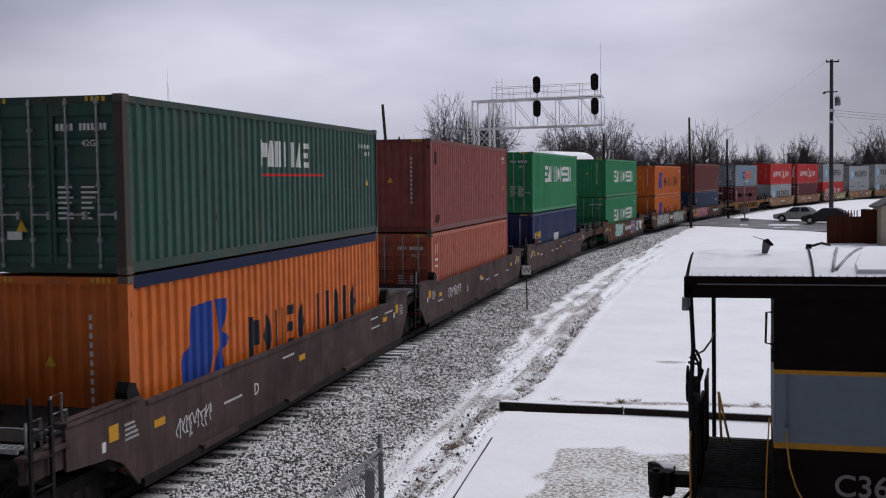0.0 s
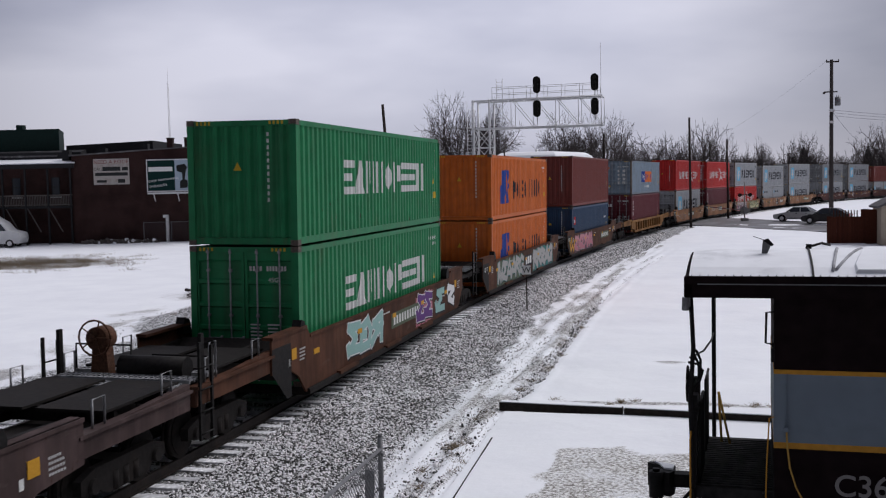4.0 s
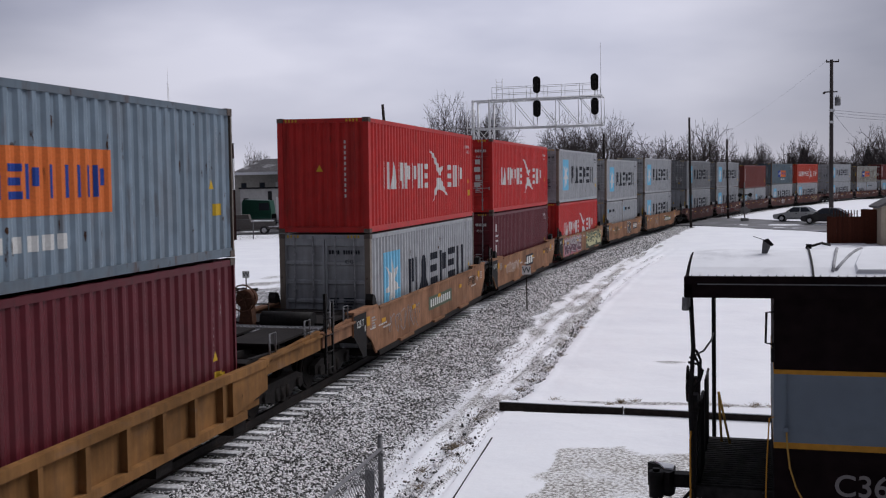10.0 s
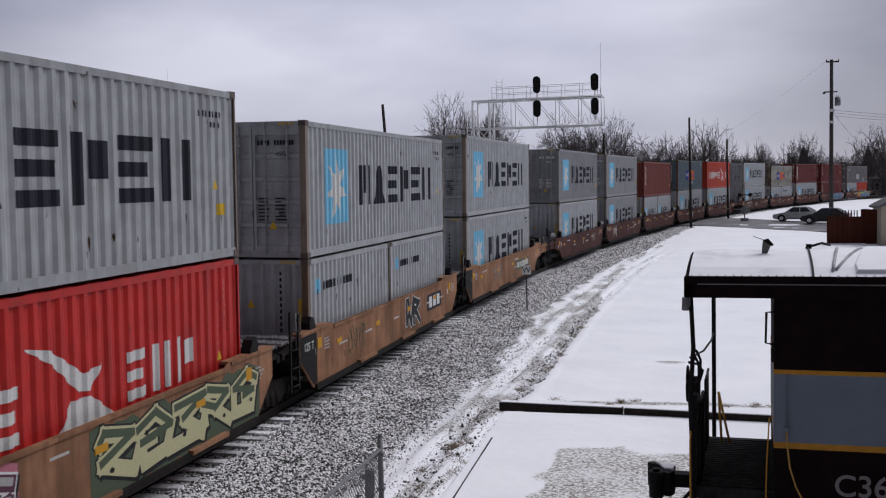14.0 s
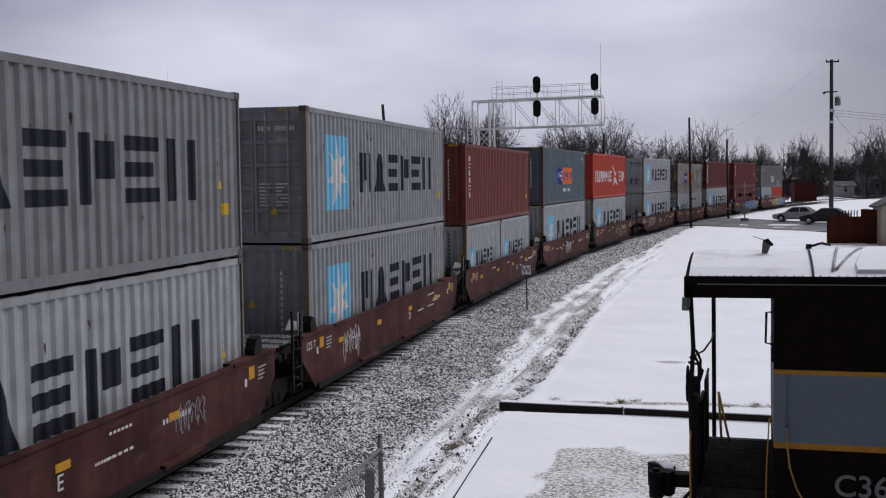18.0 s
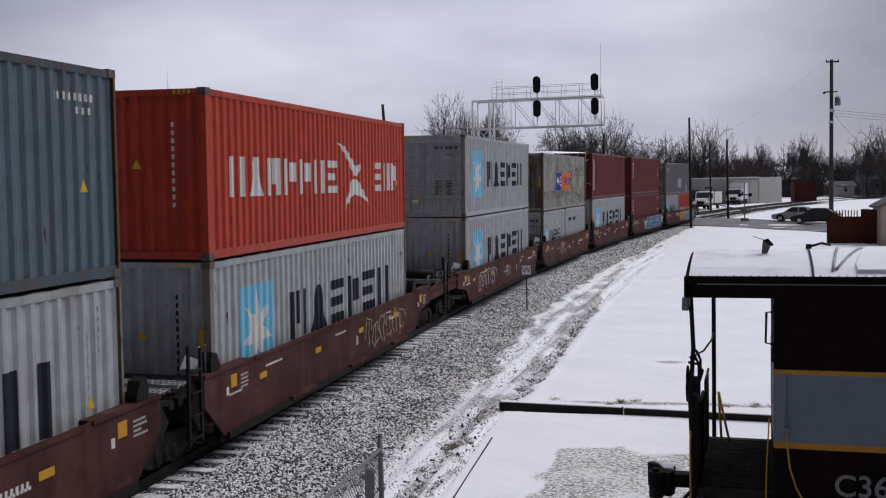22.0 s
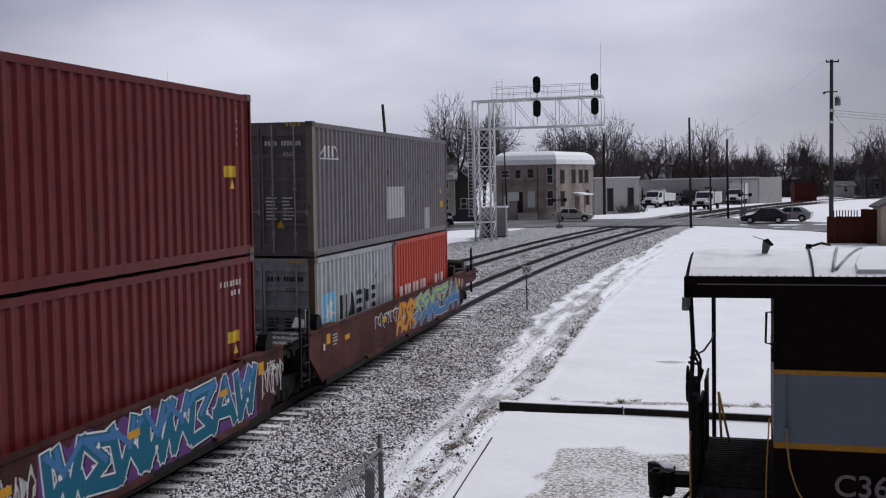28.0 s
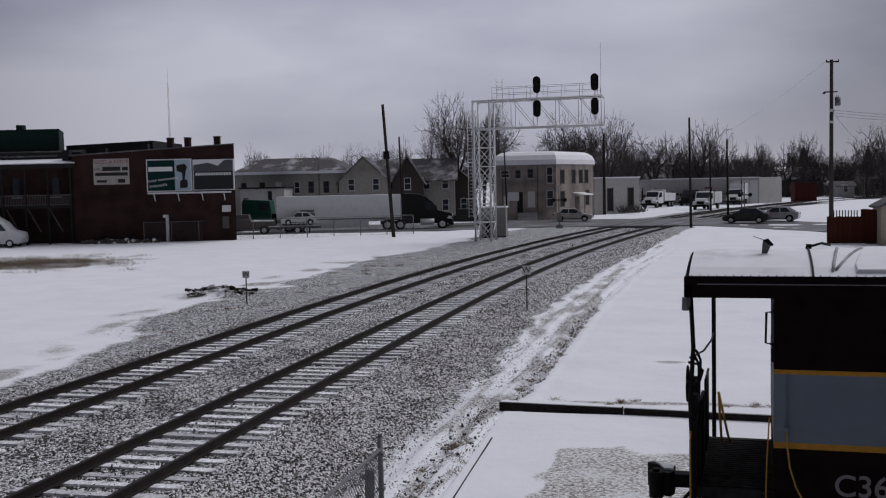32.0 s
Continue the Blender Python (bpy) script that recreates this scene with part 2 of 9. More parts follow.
def ground_material(soil=((0.052, 0.040, 0.031), (0.74, 0.735, 0.74)), soil_size=19.0):
    m = bpy.data.materials.new("snowy_ground")
    m.use_nodes = True
    n, l = m.node_tree.nodes, m.node_tree.links
    b = n["Principled BSDF"]
    b.inputs["Roughness"].default_value = 0.8
    b.inputs["Specular IOR Level"].default_value = 0.2
    c = n.new("ShaderNodeTexCoord")

    def noise_of(scale, detail=6.0, rough=0.6):
        t = n.new("ShaderNodeTexNoise")
        t.inputs["Scale"].default_value, t.inputs["Detail"].default_value, t.inputs["Roughness"].default_value = scale, detail, rough
        l.new(c.outputs["Object"], t.inputs["Vector"])
        return t

    def ramp_of(src, p0, c0, p1, c1):
        r = n.new("ShaderNodeValToRGB")
        r.color_ramp.elements[0].position, r.color_ramp.elements[0].color = p0, (*c0, 1)
        r.color_ramp.elements[1].position, r.color_ramp.elements[1].color = p1, (*c1, 1)
        l.new(src, r.inputs["Fac"])
        return r

    stones = n.new("ShaderNodeTexVoronoi")
    stones.inputs["Scale"].default_value = 19.0
    l.new(c.outputs["Object"], stones.inputs["Vector"])
    gravel = ramp_of(stones.outputs["Color"], 0.40, (0.022, 0.021, 0.021), 0.72, (0.70, 0.70, 0.72))
    snow = ramp_of(noise_of(0.5).outputs["Fac"], 0.35, (0.79, 0.80, 0.84), 0.65, (0.85, 0.86, 0.89))
    earth = ramp_of(noise_of(soil_size, 4.0, 0.75).outputs["Fac"], 0.43, soil[0], 0.57, soil[1])
    wide, fine = noise_of(0.9, 8.0, 0.7), noise_of(17.0, 6.0, 0.85)
    patch = n.new("ShaderNodeMix")
    patch.inputs["Factor"].default_value = 0.6
    l.new(wide.outputs["Fac"], patch.inputs["A"])
    l.new(fine.outputs["Fac"], patch.inputs["B"])

    def blend(attribute, a, bcol, width=0.16):
        at = n.new("ShaderNodeAttribute")
        at.attribute_name = attribute
        add = n.new("ShaderNodeMath")
        add.operation = "ADD"
        l.new(at.outputs["Fac"], add.inputs[0])
        l.new(patch.outputs["Result"], add.inputs[1])
        r = ramp_of(add.outputs[0], 0.98 - width, (0, 0, 0), 0.98 + width, (1, 1, 1))
        mx = n.new("ShaderNodeMix")
        mx.data_type = "RGBA"
        l.new(r.outputs["Color"], mx.inputs["Factor"])
        l.new(a, mx.inputs["A"])
        l.new(bcol, mx.inputs["B"])
        return mx.outputs["Result"]

    col = blend("earth", snow.outputs["Color"], earth.outputs["Color"], 0.09)
    col = blend("gravel", col, gravel.outputs["Color"], 0.12)
    l.new(col, b.inputs["Base Color"])
    bp = n.new("ShaderNodeBump")
    bp.inputs["Strength"].default_value, bp.inputs["Distance"].default_value = 0.35, 0.06
    l.new(noise_of(2.2, 9.0, 0.6).outputs["Fac"], bp.inputs["Height"])
    l.new(bp.outputs["Normal"], b.inputs["Normal"])
    return m


STRIP_S, STRIP_O = (-30, 0, 4, 7, 22, 34, 45, 75), (5.1, 4.95, 4.85, 5.4, 5.3, 4.5, 4.1, 3.5)   # where the trodden strip ends
EDGE_S, EDGE_O = (-30, 6, 10, 14, 19, 25, 29, 32, 50, 86), (-8.6, -8.8, -9.3, -10.5, -12.2, -13.4, -13.0, -12.4, -14.2, -13.0)   # the far edge of the gravel
TOE_S, TOE_O = (-30, 1, 9, 14, 22, 33, 60), (3.2, 3.2, 3.4, 3.2, 2.95, 2.9, 2.7)   # its near edge


def build_ground():
    xs = np.concatenate([[-2500, -1200, -600, -300, -160, -100], np.arange(-75, -16, 1.5), np.arange(-16, 3, 0.4), np.arange(3, 7, 0.1), np.arange(7, 10, 0.25), np.arange(10, 16, 0.4), np.arange(16, 60, 1.5), [80, 120, 200, 400, 900, 2500]])
    ys = np.concatenate([[-900, -300, -100, -50], np.arange(-30, 0, 1.0), np.arange(0, 40, 0.4), np.arange(40, 130, 1.2), [140, 160, 200, 260, 340, 500, 900, 1600, 3500]])
    verts, earth, gravel = [], [], []
    for y in ys:
        for x in xs:
            s, o = track_frame(x, y)
            near = max(abs(x), abs(y)) < 140
            bumpy = noise.noise((x * 0.35, y * 0.35, 0)) * 0.05 + noise.noise((x * 1.3, y * 1.3, 4)) * 0.02 if near else 0
            ruts = 0.0
            if near and 3.2 < o < 5.8 and y < 60:
                fade = smooth(3.2, 3.7, o) * smooth(5.8, 5.2, o)
                ruts = fade * (0.035 * math.sin(o * 9.5 + 0.6 * math.sin(s * 0.35)) + 0.06 * noise.noise((x * 2.8, y * 1.6, 9)) + 0.035 * noise.noise((x * 5.5, y * 4.0, 2)))
            dip = -0.22 * smooth(0.6, 0.1, abs(o + 2.2) / 8.0) if y < 400 else 0
            verts.append((x, y, ground_z(x, y) + bumpy + ruts + dip + 0.30 * math.exp(-((x + 13.0) / 1.5) ** 2 - ((y - 27.9) / 0.7) ** 2) + 0.06 * smooth(12, 22, s) * smooth(60, 45, s) * smooth(2.7, 3.1, o) * smooth(5.6, 4.0, o)))
            toe, edge = float(np.interp(s, TOE_S, TOE_O)), float(np.interp(s, EDGE_S, EDGE_O))
            e = 0.0
            if -30 < s < 75:
                rim = float(np.interp(s, STRIP_S, STRIP_O)) + 0.26 * noise.noise((s * 0.7, 1.5, 0)) + 0.14 * noise.noise((s * 2.6, 2.5, 0))
                inside = smooth(0.0, 0.10, rim - o) * smooth(3.1, 3.5, o)
                e = inside * (0.305 + 0.26 * noise.noise((s * 0.45, o * 1.8, 6)) + 0.12 * smooth(14, 19, s) * smooth(34, 26, s))
                # the churned brown edge towards the clean snow, in tongues
                e += inside * 0.23 * smooth(1.0, 0.05, rim - o) * max(0.0, 0.6 + 1.3 * noise.noise((s * 0.5, o * 0.8, 13)))
                for line, much in ((3.72, 0.08), (3.95, 0.10), (4.42, 0.10), (4.66, 0.08)):   # wheel tracks
                    e += inside * much * math.exp(-((o - line - 0.09 * math.sin(s * 0.22) - 0.012 * s) / 0.07) ** 2)
                e = min(max(e, 0.0), 0.60)
                e = max(e, (0.38 + 0.40 * noise.noise((x * 0.6, y * 0.35, 11))) * smooth(edge + 1.0, edge - 0.4, o) * smooth(edge - 6.0, edge - 0.4, o) * smooth(70, 50, s))
            e = max(e, 0.80 * math.exp(-((x + 36.8) / 8.5) ** 2 - ((y - 46.2) / 6.0) ** 2), 0.42 * math.exp(-((x + 31) / 3.0) ** 2 - ((y - 46.5) / 1.6) ** 2), 0.66 * math.exp(-((x - 8.45) / 0.7) ** 2 - ((y - 11.5) / 0.42) ** 2), 0.30 * math.exp(-((x - 7.55) / 0.25) ** 2 - ((y - 11.55) / 0.2) ** 2), 0.56 * math.exp(-((x - 8.6) / 3.4) ** 4 - ((y - 6.0) / 0.32) ** 2))
            e = max(e, 0.62 * math.exp(-((x - 4.72) / 0.24) ** 2 - ((y - 4.1) / 0.8) ** 2), 0.62 * math.exp(-((x - 4.6) / 0.3) ** 2 - ((y - 1.5) / 0.7) ** 2), 0.5 * math.exp(-((x - 4.9) / 0.2) ** 2 - ((y + 0.9) / 0.9) ** 2))
            gr = 0.75 * smooth(toe + 1.15, toe - 0.25, o + 0.5 * noise.noise((x * 1.1, y * 0.8, 17))) * smooth(edge - 1.3, edge + 1.6, o) if s < 86 else 0.52 * smooth(3.6, 2.6, o) * smooth(-8, -7, o)
            if near and y < 86:
                gr += (0.42 * noise.noise((x * 0.45, y * 0.3, 7)) + 0.26 * noise.noise((x * 1.4, y * 1.0, 3))) * smooth(edge - 2.8, edge + 0.2, o) * smooth(edge + 3.6, edge + 1.2, o)
            earth.append(e), gravel.append(max(gr, 0.0))
    nx = len(xs)
    faces = [(j * nx + i, j * nx + i + 1, (j + 1) * nx + i + 1, (j + 1) * nx + i) for j in range(len(ys) - 1) for i in range(nx - 1)]
    me = bpy.data.meshes.new("ground")
    me.from_pydata(verts, [], faces)
    for name, vals in (("earth", earth), ("gravel", gravel)):
        me.attributes.new(name, "FLOAT", "POINT").data.foreach_set("value", vals)
    me.polygons.foreach_set("use_smooth", [True] * len(faces))
    me.materials.append(ground_material())
    return tagged(new("ground", me), "level yard under thin snow with bare dirt beside the tracks", "ground", kind="structure")


build_ground()

def ballast_material():
    """Crushed stone: every stone its own grey, many of them capped with snow."""
    m = bpy.data.materials.new("crushed_stone")
    m.use_nodes = True
    n, l = m.node_tree.nodes, m.node_tree.links
    b = n["Principled BSDF"]
    b.inputs["Roughness"].default_value = 0.9
    b.inputs["Specular IOR Level"].default_value = 0.15
    c, v, d = n.new("ShaderNodeTexCoord"), n.new("ShaderNodeTexVoronoi"), n.new("ShaderNodeTexNoise")
    v.inputs["Scale"].default_value = 24.0
    d.inputs["Scale"].default_value, d.inputs["Detail"].default_value = 0.7, 5.0
    l.new(c.outputs["Object"], v.inputs["Vector"])
    l.new(c.outputs["Object"], d.inputs["Vector"])
    add = n.new("ShaderNodeMath")
    add.operation = "ADD"
    l.new(v.outputs["Color"], add.inputs[0])
    l.new(d.outputs["Fac"], add.inputs[1])
    rp = n.new("ShaderNodeValToRGB")
    rp.color_ramp.elements[0].position, rp.color_ramp.elements[0].color = 0.43, (0.02, 0.019, 0.018, 1)
    rp.color_ramp.elements[1].position, rp.color_ramp.elements[1].color = 0.62, (0.74, 0.74, 0.76, 1)
    mid = rp.color_ramp.elements.new(0.52)
    mid.color = (0.15, 0.145, 0.14, 1)
    half = n.new("ShaderNodeMath")
    half.operation = "MULTIPLY"
    half.inputs[1].default_value = 0.5
    l.new(add.outputs[0], half.inputs[0])
    l.new(half.outputs[0], rp.inputs["Fac"])
    l.new(rp.outputs["Color"], b.inputs["Base Color"])
    bp = n.new("ShaderNodeBump")
    bp.inputs["Strength"].default_value, bp.inputs["Distance"].default_value, bp.invert = 0.9, 0.03, True
    l.new(v.outputs["Distance"], bp.inputs["Height"])
    l.new(bp.outputs["Normal"], b.inputs["Normal"])
    return m


M_BALLAST = ballast_material()
tagged(new("ballast", sweep("ballast", [(-8.2, -0.9), (-8.0, -0.62), (-6.3, -0.25), (-5.9, -0.215), (-2.9, -0.225), (-2.2, -0.27), (-1.5, -0.225), (1.5, -0.215), (1.9, -0.25), (3.45, -0.62), (3.6, -0.9)], -40, 420, 2.0, M_BALLAST)),
       "bed of grey crushed stone dusted with snow", "ballast", kind="structure")


def build_stones():
    """Loose stones over the bed where it passes nearest."""
    rng = np.random.RandomState(4)
    m = bpy.data.materials.new("loose_stone")
    m.use_nodes = True
    n, l = m.node_tree.nodes, m.node_tree.links
    geo, rp = n.new("ShaderNodeNewGeometry"), n.new("ShaderNodeValToRGB")
    rp.color_ramp.elements[0].position, rp.color_ramp.elements[0].color = 0.26, (0.015, 0.0155, 0.015, 1)
    rp.color_ramp.elements[1].position, rp.color_ramp.elements[1].color = 0.55, (0.82, 0.80, 0.82, 1)
    mid = rp.color_ramp.elements.new(0.38)
    mid.color = (0.15, 0.138, 0.134, 1)
    l.new(geo.outputs["Random Per Island"], rp.inputs["Fac"])
    l.new(rp.outputs["Color"], n["Principled BSDF"].inputs["Base Color"])
    n["Principled BSDF"].inputs["Roughness"].default_value = 0.9
    prof_x = [-13.0, -8.0, -6.3, -5.9, -2.9, -2.2, -1.5, 1.5, 1.9, 3.45, 5.0]
    prof_z = [-0.62, -0.62, -0.25, -0.215, -0.225, -0.27, -0.225, -0.215, -0.25, -0.62, -0.66]
    base = np.array([(-1, -1, -.7), (1, -1, -.7), (1, 1, -.7), (-1, 1, -.7), (-.6, -.5, .7), (.7, -.6, .6), (.5, .7, .8), (-.7, .6, .6)])
    quad = np.array(((4, 5, 6, 7), (0, 1, 5, 4), (1, 2, 6, 5), (2, 3, 7, 6), (3, 0, 4, 7)))
    n1, n2 = 112000, 21000
    s = -6 + 80 * rng.rand(n1) ** 1.7
    o = np.where(rng.rand(n1) < 0.33, 1.3 + 2.5 * rng.rand(n1), rng.uniform(-13.0, 3.8, n1))
    f = ((s + 7.5) / 0.533) % 1.0
    on_tie = ((f < 0.26) | (f > 0.74)) & ((np.abs(o) < 1.2) | (np.abs(o + SPACING) < 1.2))
    on_rail = np.minimum(np.abs(np.abs(o) - GAUGE), np.abs(np.abs(o + SPACING) - GAUGE)) < 0.11
    buried = (np.abs(o) < 0.6) | (np.abs(o + SPACING) < 0.6)      # between the rails stones lie over the ties too
    keep = ~((on_tie & ~(buried & (rng.rand(n1) < 0.62))) | on_rail)
    ragged = rng.rand(n1)
    keep &= (o > np.interp(s, EDGE_S, EDGE_O) - 2.8 + 4.8 * ragged ** 0.42) & (o < np.interp(s, TOE_S, TOE_O) + 0.75 - 1.0 * ragged)
    s, o = s[keep], o[keep]
    size = rng.uniform(0.007, 0.018, len(s)) * (1 + 0.012 * np.maximum(s, 0))
    z = np.interp(o, prof_x, prof_z) + size * 0.35 + 0.035 * (on_tie[keep])
    # loose grit over the snowy strip beside the bed
    s2, o2 = -8 + 60 * rng.rand(n2) ** 1.1, 3.2 + 2.0 * rng.rand(n2) ** 1.9
    churned = rng.rand(n2) < 0.45
    o2 = np.where(churned, np.interp(s2, STRIP_S, STRIP_O) - np.abs(rng.normal(0.05, 0.32, n2)), o2)
    size2 = rng.uniform(0.005, 0.015, n2) * np.where(churned & (rng.rand(n2) < 0.12), 2.2, 1.0)
    s, o, z, size = np.r_[s, s2], np.r_[o, o2], np.r_[z, np.full(n2, -0.585)], np.r_[size, size2]
    th = np.interp(s, S, TH)
    cx, cy = np.interp(s, S, PX) + o * np.cos(th), np.interp(s, S, PY) - o * np.sin(th)
    n3 = len(s)
    p = base[None] * (rng.uniform(0.45, 1.6, (n3, 1, 3)) * size[:, None, None]) * rng.uniform(0.75, 1.25, (n3, 8, 3))
    a = rng.rand(n3) * 6.28
    ca, sa = np.cos(a)[:, None], np.sin(a)[:, None]
    verts = np.stack([cx[:, None] + p[..., 0] * ca - p[..., 1] * sa, cy[:, None] + p[..., 0] * sa + p[..., 1] * ca, z[:, None] + p[..., 2] + 0.25 * p[..., 0]], -1).reshape(-1, 3)
    faces = (quad[None] + 8 * np.arange(n3)[:, None, None]).reshape(-1, 4)
    me = bpy.data.meshes.new("ballast_stones")
    me.vertices.add(len(verts))
    me.vertices.foreach_set("co", verts.ravel())
    me.loops.add(faces.size)
    me.loops.foreach_set("vertex_index", faces.ravel())
    me.polygons.add(len(faces))
    me.polygons.foreach_set("loop_start", np.arange(len(faces)) * 4)
    me.update(calc_edges=True)
    me.materials.append(m)
    tagged(new("ballast_stones", me), "loose grey ballast stones dusted with snow", "gravel", kind="stuff")


build_stones()

RAIL = [(-0.06, -0.17), (0.06, -0.17), (0.06, -0.16), (0.012, -0.145), (0.012, -0.045), (0.037, -0.035), (0.037, -0.003), (0.03, 0.0), (-0.03, 0.0), (-0.037, -0.003), (-0.037, -0.035), (-0.012, -0.045), (-0.012, -0.145), (-0.06, -0.16)]


def build_track(name, off, label):
    tr = tagged(new(name, sweep(name, [(-0.12, -0.30), (0.12, -0.30), (0.12, -0.26), (-0.12, -0.26)], -40, 420, 2.0, M_WOOD_DARK, off=off)), label, "railway track", "railway tracks", "structure")
    for side in (-1, 1):
        part("rail", sweep("rail", RAIL, -40, 420, 1.0, M_STEEL, off=off + side * GAUGE), None, tr, "dark worn steel rail")
    bm = B()
    box(bm, -1.3, 1.3, -0.105, 0.105, -0.36, -0.185)
    tie = mesh_of("tie", bm, M_TIE, 0.012)
    bm = B()
    box(bm, -0.17, 0.17, -0.09, 0.09, -0.186, -0.172)
    plate = mesh_of("tie_plate", bm, M_RUST)
    rng = random.Random(3)
    for i in range(168):
        s = -7.5 + i * 0.533
        q = along(s, off)
        t = part("tie", tie, None, tr)
        t.matrix_basis = pose(q.x + rng.uniform(-0.04, 0.04), q.y, rng.uniform(-0.022, 0.014), 0, rng.uniform(-0.5, 0.5), -math.degrees(heading(s)) + rng.uniform(-1.4, 1.4))
    return tr


build_track("track_1", 0.0, "near track of worn steel rails on snow-covered ties")
build_track("track_2", -SPACING, "far track of worn steel rails on snow-covered ties")

M_ASPHALT = material("wet_asphalt", (0.135, 0.133, 0.138), rough=0.5, vary=0.2, grain=18, bump=0.2, stain=(0.4, 0.4, 0.43), stain_size=0.35, stain_amount=0.7)


def build_road():
    bm = B()
    near = [(-90, 70), (-45, 75), (-14, 79.5), (-6, 84), (9, 84), (19.4, 73.5), (42, 48), (90, 0)]
    far = [(-90, 88), (-45, 91), (-17, 95.5), (-8, 102), (12, 102), (21, 87), (48, 58), (100, 8)]
    rows = []
    for a, b in ((near, 1), (far, 0)):
        rows.append([bm.verts.new((x, y, ground_z(x, y) + 0.06)) for x, y in a])
    for i in range(len(near) - 1):
        bm.faces.new((rows[0][i], rows[0][i + 1], rows[1][i + 1], rows[1][i]))
    bmesh.ops.subdivide_edges(bm, edges=bm.edges[:], cuts=3, use_grid_fill=True)
    ext = bmesh.ops.extrude_face_region(bm, geom=bm.faces[:])
    for v in ext["geom"]:
        if isinstance(v, bmesh.types.BMVert):
            v.co.z -= 0.25
    tagged(new("road", mesh_of("road", bm, M_ASPHALT)), "grey wet asphalt street with thin slush", "road", kind="structure")


build_road()


def shade_walls():
    """Plain dark walls, added unseen behind and beside the camera to shade the train."""
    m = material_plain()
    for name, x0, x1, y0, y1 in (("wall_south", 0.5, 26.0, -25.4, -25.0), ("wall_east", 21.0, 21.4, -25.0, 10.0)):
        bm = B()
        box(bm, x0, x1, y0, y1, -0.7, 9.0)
        tagged(new(name, mesh_of(name, bm, m)), "unseen dark wall added to shade the near train", "wall", kind="structure")


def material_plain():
    return material("dark_shade_wall", (0.05, 0.035, 0.03), rough=0.9, vary=0.25, grain=6, stain=(0.03, 0.025, 0.022), stain_size=0.5)


shade_walls()
# ---- the train ----
def text(name, body, size, parent, m, mat, label="", bold=0.0):
    cu = bpy.data.curves.new(name, "FONT")
    cu.body, cu.size, cu.extrude, cu.align_x, cu.align_y = body, size, 0.002, "CENTER", "CENTER"
    cu.resolution_u = 2 if not bold else 8
    cu.offset = bold
    tmp = bpy.data.objects.new(name, cu)
    scene.collection.objects.link(tmp)
    dg = bpy.context.evaluated_depsgraph_get()
    me = bpy.data.meshes.new_from_object(tmp.evaluated_get(dg))
    bpy.data.objects.remove(tmp)
    me.materials.clear()
    me.materials.append(mat)
    ob = new(name, me)
    ob.parent, ob.matrix_basis = parent, m
    return tagged(ob, label)


SPEED, SLOWING = 12.815, 0.0041
LENGTH = 12.19
HIGH, STANDARD = 2.896, 2.591
FLOOR = 0.37
# where the near end of each stack stands along the track at the start
STARTS = (-4.48, 13.25, 31.12, 53.36, 73.61, 93.17, 114.68, 134.77, 150.39, 165.70, 181.30, 196.73, 216.61, 232.09, 247.41, 263.11, 278.08, 297.91, 313.69, 328.38, 343.37, 358.70)


def ride(s, t, back=0.0, z=0.0, length=LENGTH):
    """The pose at t seconds of a vehicle or load whose near end starts s metres along the track."""
    u = s - SPEED * t + SLOWING * t * t - 0.25 * max(0.0, t - 28.8) ** 2 + back
    a, b = along(u), along(u + length)
    return pose(a.x, a.y, 0, 0, math.degrees(CANT), -math.degrees(math.atan2(b.x - a.x, b.y - a.y))) @ pose(0, 0, z)


MOVING = []   # (thing, start, offset along the stack, height, length)


def corrugated(bm, length, h, pitch, deep, at):
    """A steel sheet with upright trapezoid corrugations along u, h high; at(u, depth, z) places a point."""
    n = max(3, round(length / pitch))
    w = length / n
    cols = []
    for i in range(n):
        for f, dp in ((0.0, 0), (0.26, 0), (0.5, 1), (0.76, 1)):
            cols.append(((i + f) * w, dp * deep))
    cols.append((length, 0))
    lo = [bm.verts.new(at(u, dp, 0)) for u, dp in cols]
    hi = [bm.verts.new(at(u, dp, h)) for u, dp in cols]
    for i in range(len(cols) - 1):
        bm.faces.new((lo[i], lo[i + 1], hi[i + 1], hi[i]))


CACHE = {}


def cached(key, make):
    if key not in CACHE:
        CACHE[key] = make()
    return CACHE[key]


def side_mesh(length, h, mat):
    def make():
        bm = B()
        corrugated(bm, length - 0.26, h - 0.28, 0.278, 0.036, lambda u, dp, z: (1.205 - dp, 0.13 + u, 0.16 + z))
        return mesh_of("side_panel", bm, mat)
    return cached(("side", length, h, mat.name), make)


def end_mesh(h, mat):
    def make():
        bm = B()
        corrugated(bm, 2.2, h - 0.28, 0.25, 0.045, lambda u, dp, z: (-1.1 + u, 0.03 + dp, 0.16 + z))
        return mesh_of("end_panel", bm, mat)
    return cached(("end", h, mat.name), make)


def door_mesh(h, mat):
    """One door leaf with five shallow pressed panels."""
    def make():
        bm = B()
        out = [(0.12, 0.15), (0.035, 0.15)]
        n = 5
        step = (h - 0.47) / n
        for i in range(n):
            z = 0.25 + i * step
            out += [(0.035, z), (0.078, z + 0.03), (0.078, z + step - 0.10), (0.035, z + step - 0.07)]
        out += [(0.035, h - 0.12), (0.12, h - 0.12)]
        prism(bm, out, "x", 0.06, 1.02)
        box(bm, 0.0, 0.06, 0.03, 0.085, 0.15, h - 0.12)
        box(bm, 1.02, 1.08, 0.03, 0.085, 0.15, h - 0.12)
        return mesh_of("door", bm, mat)
    return cached(("door", h, mat.name), make)


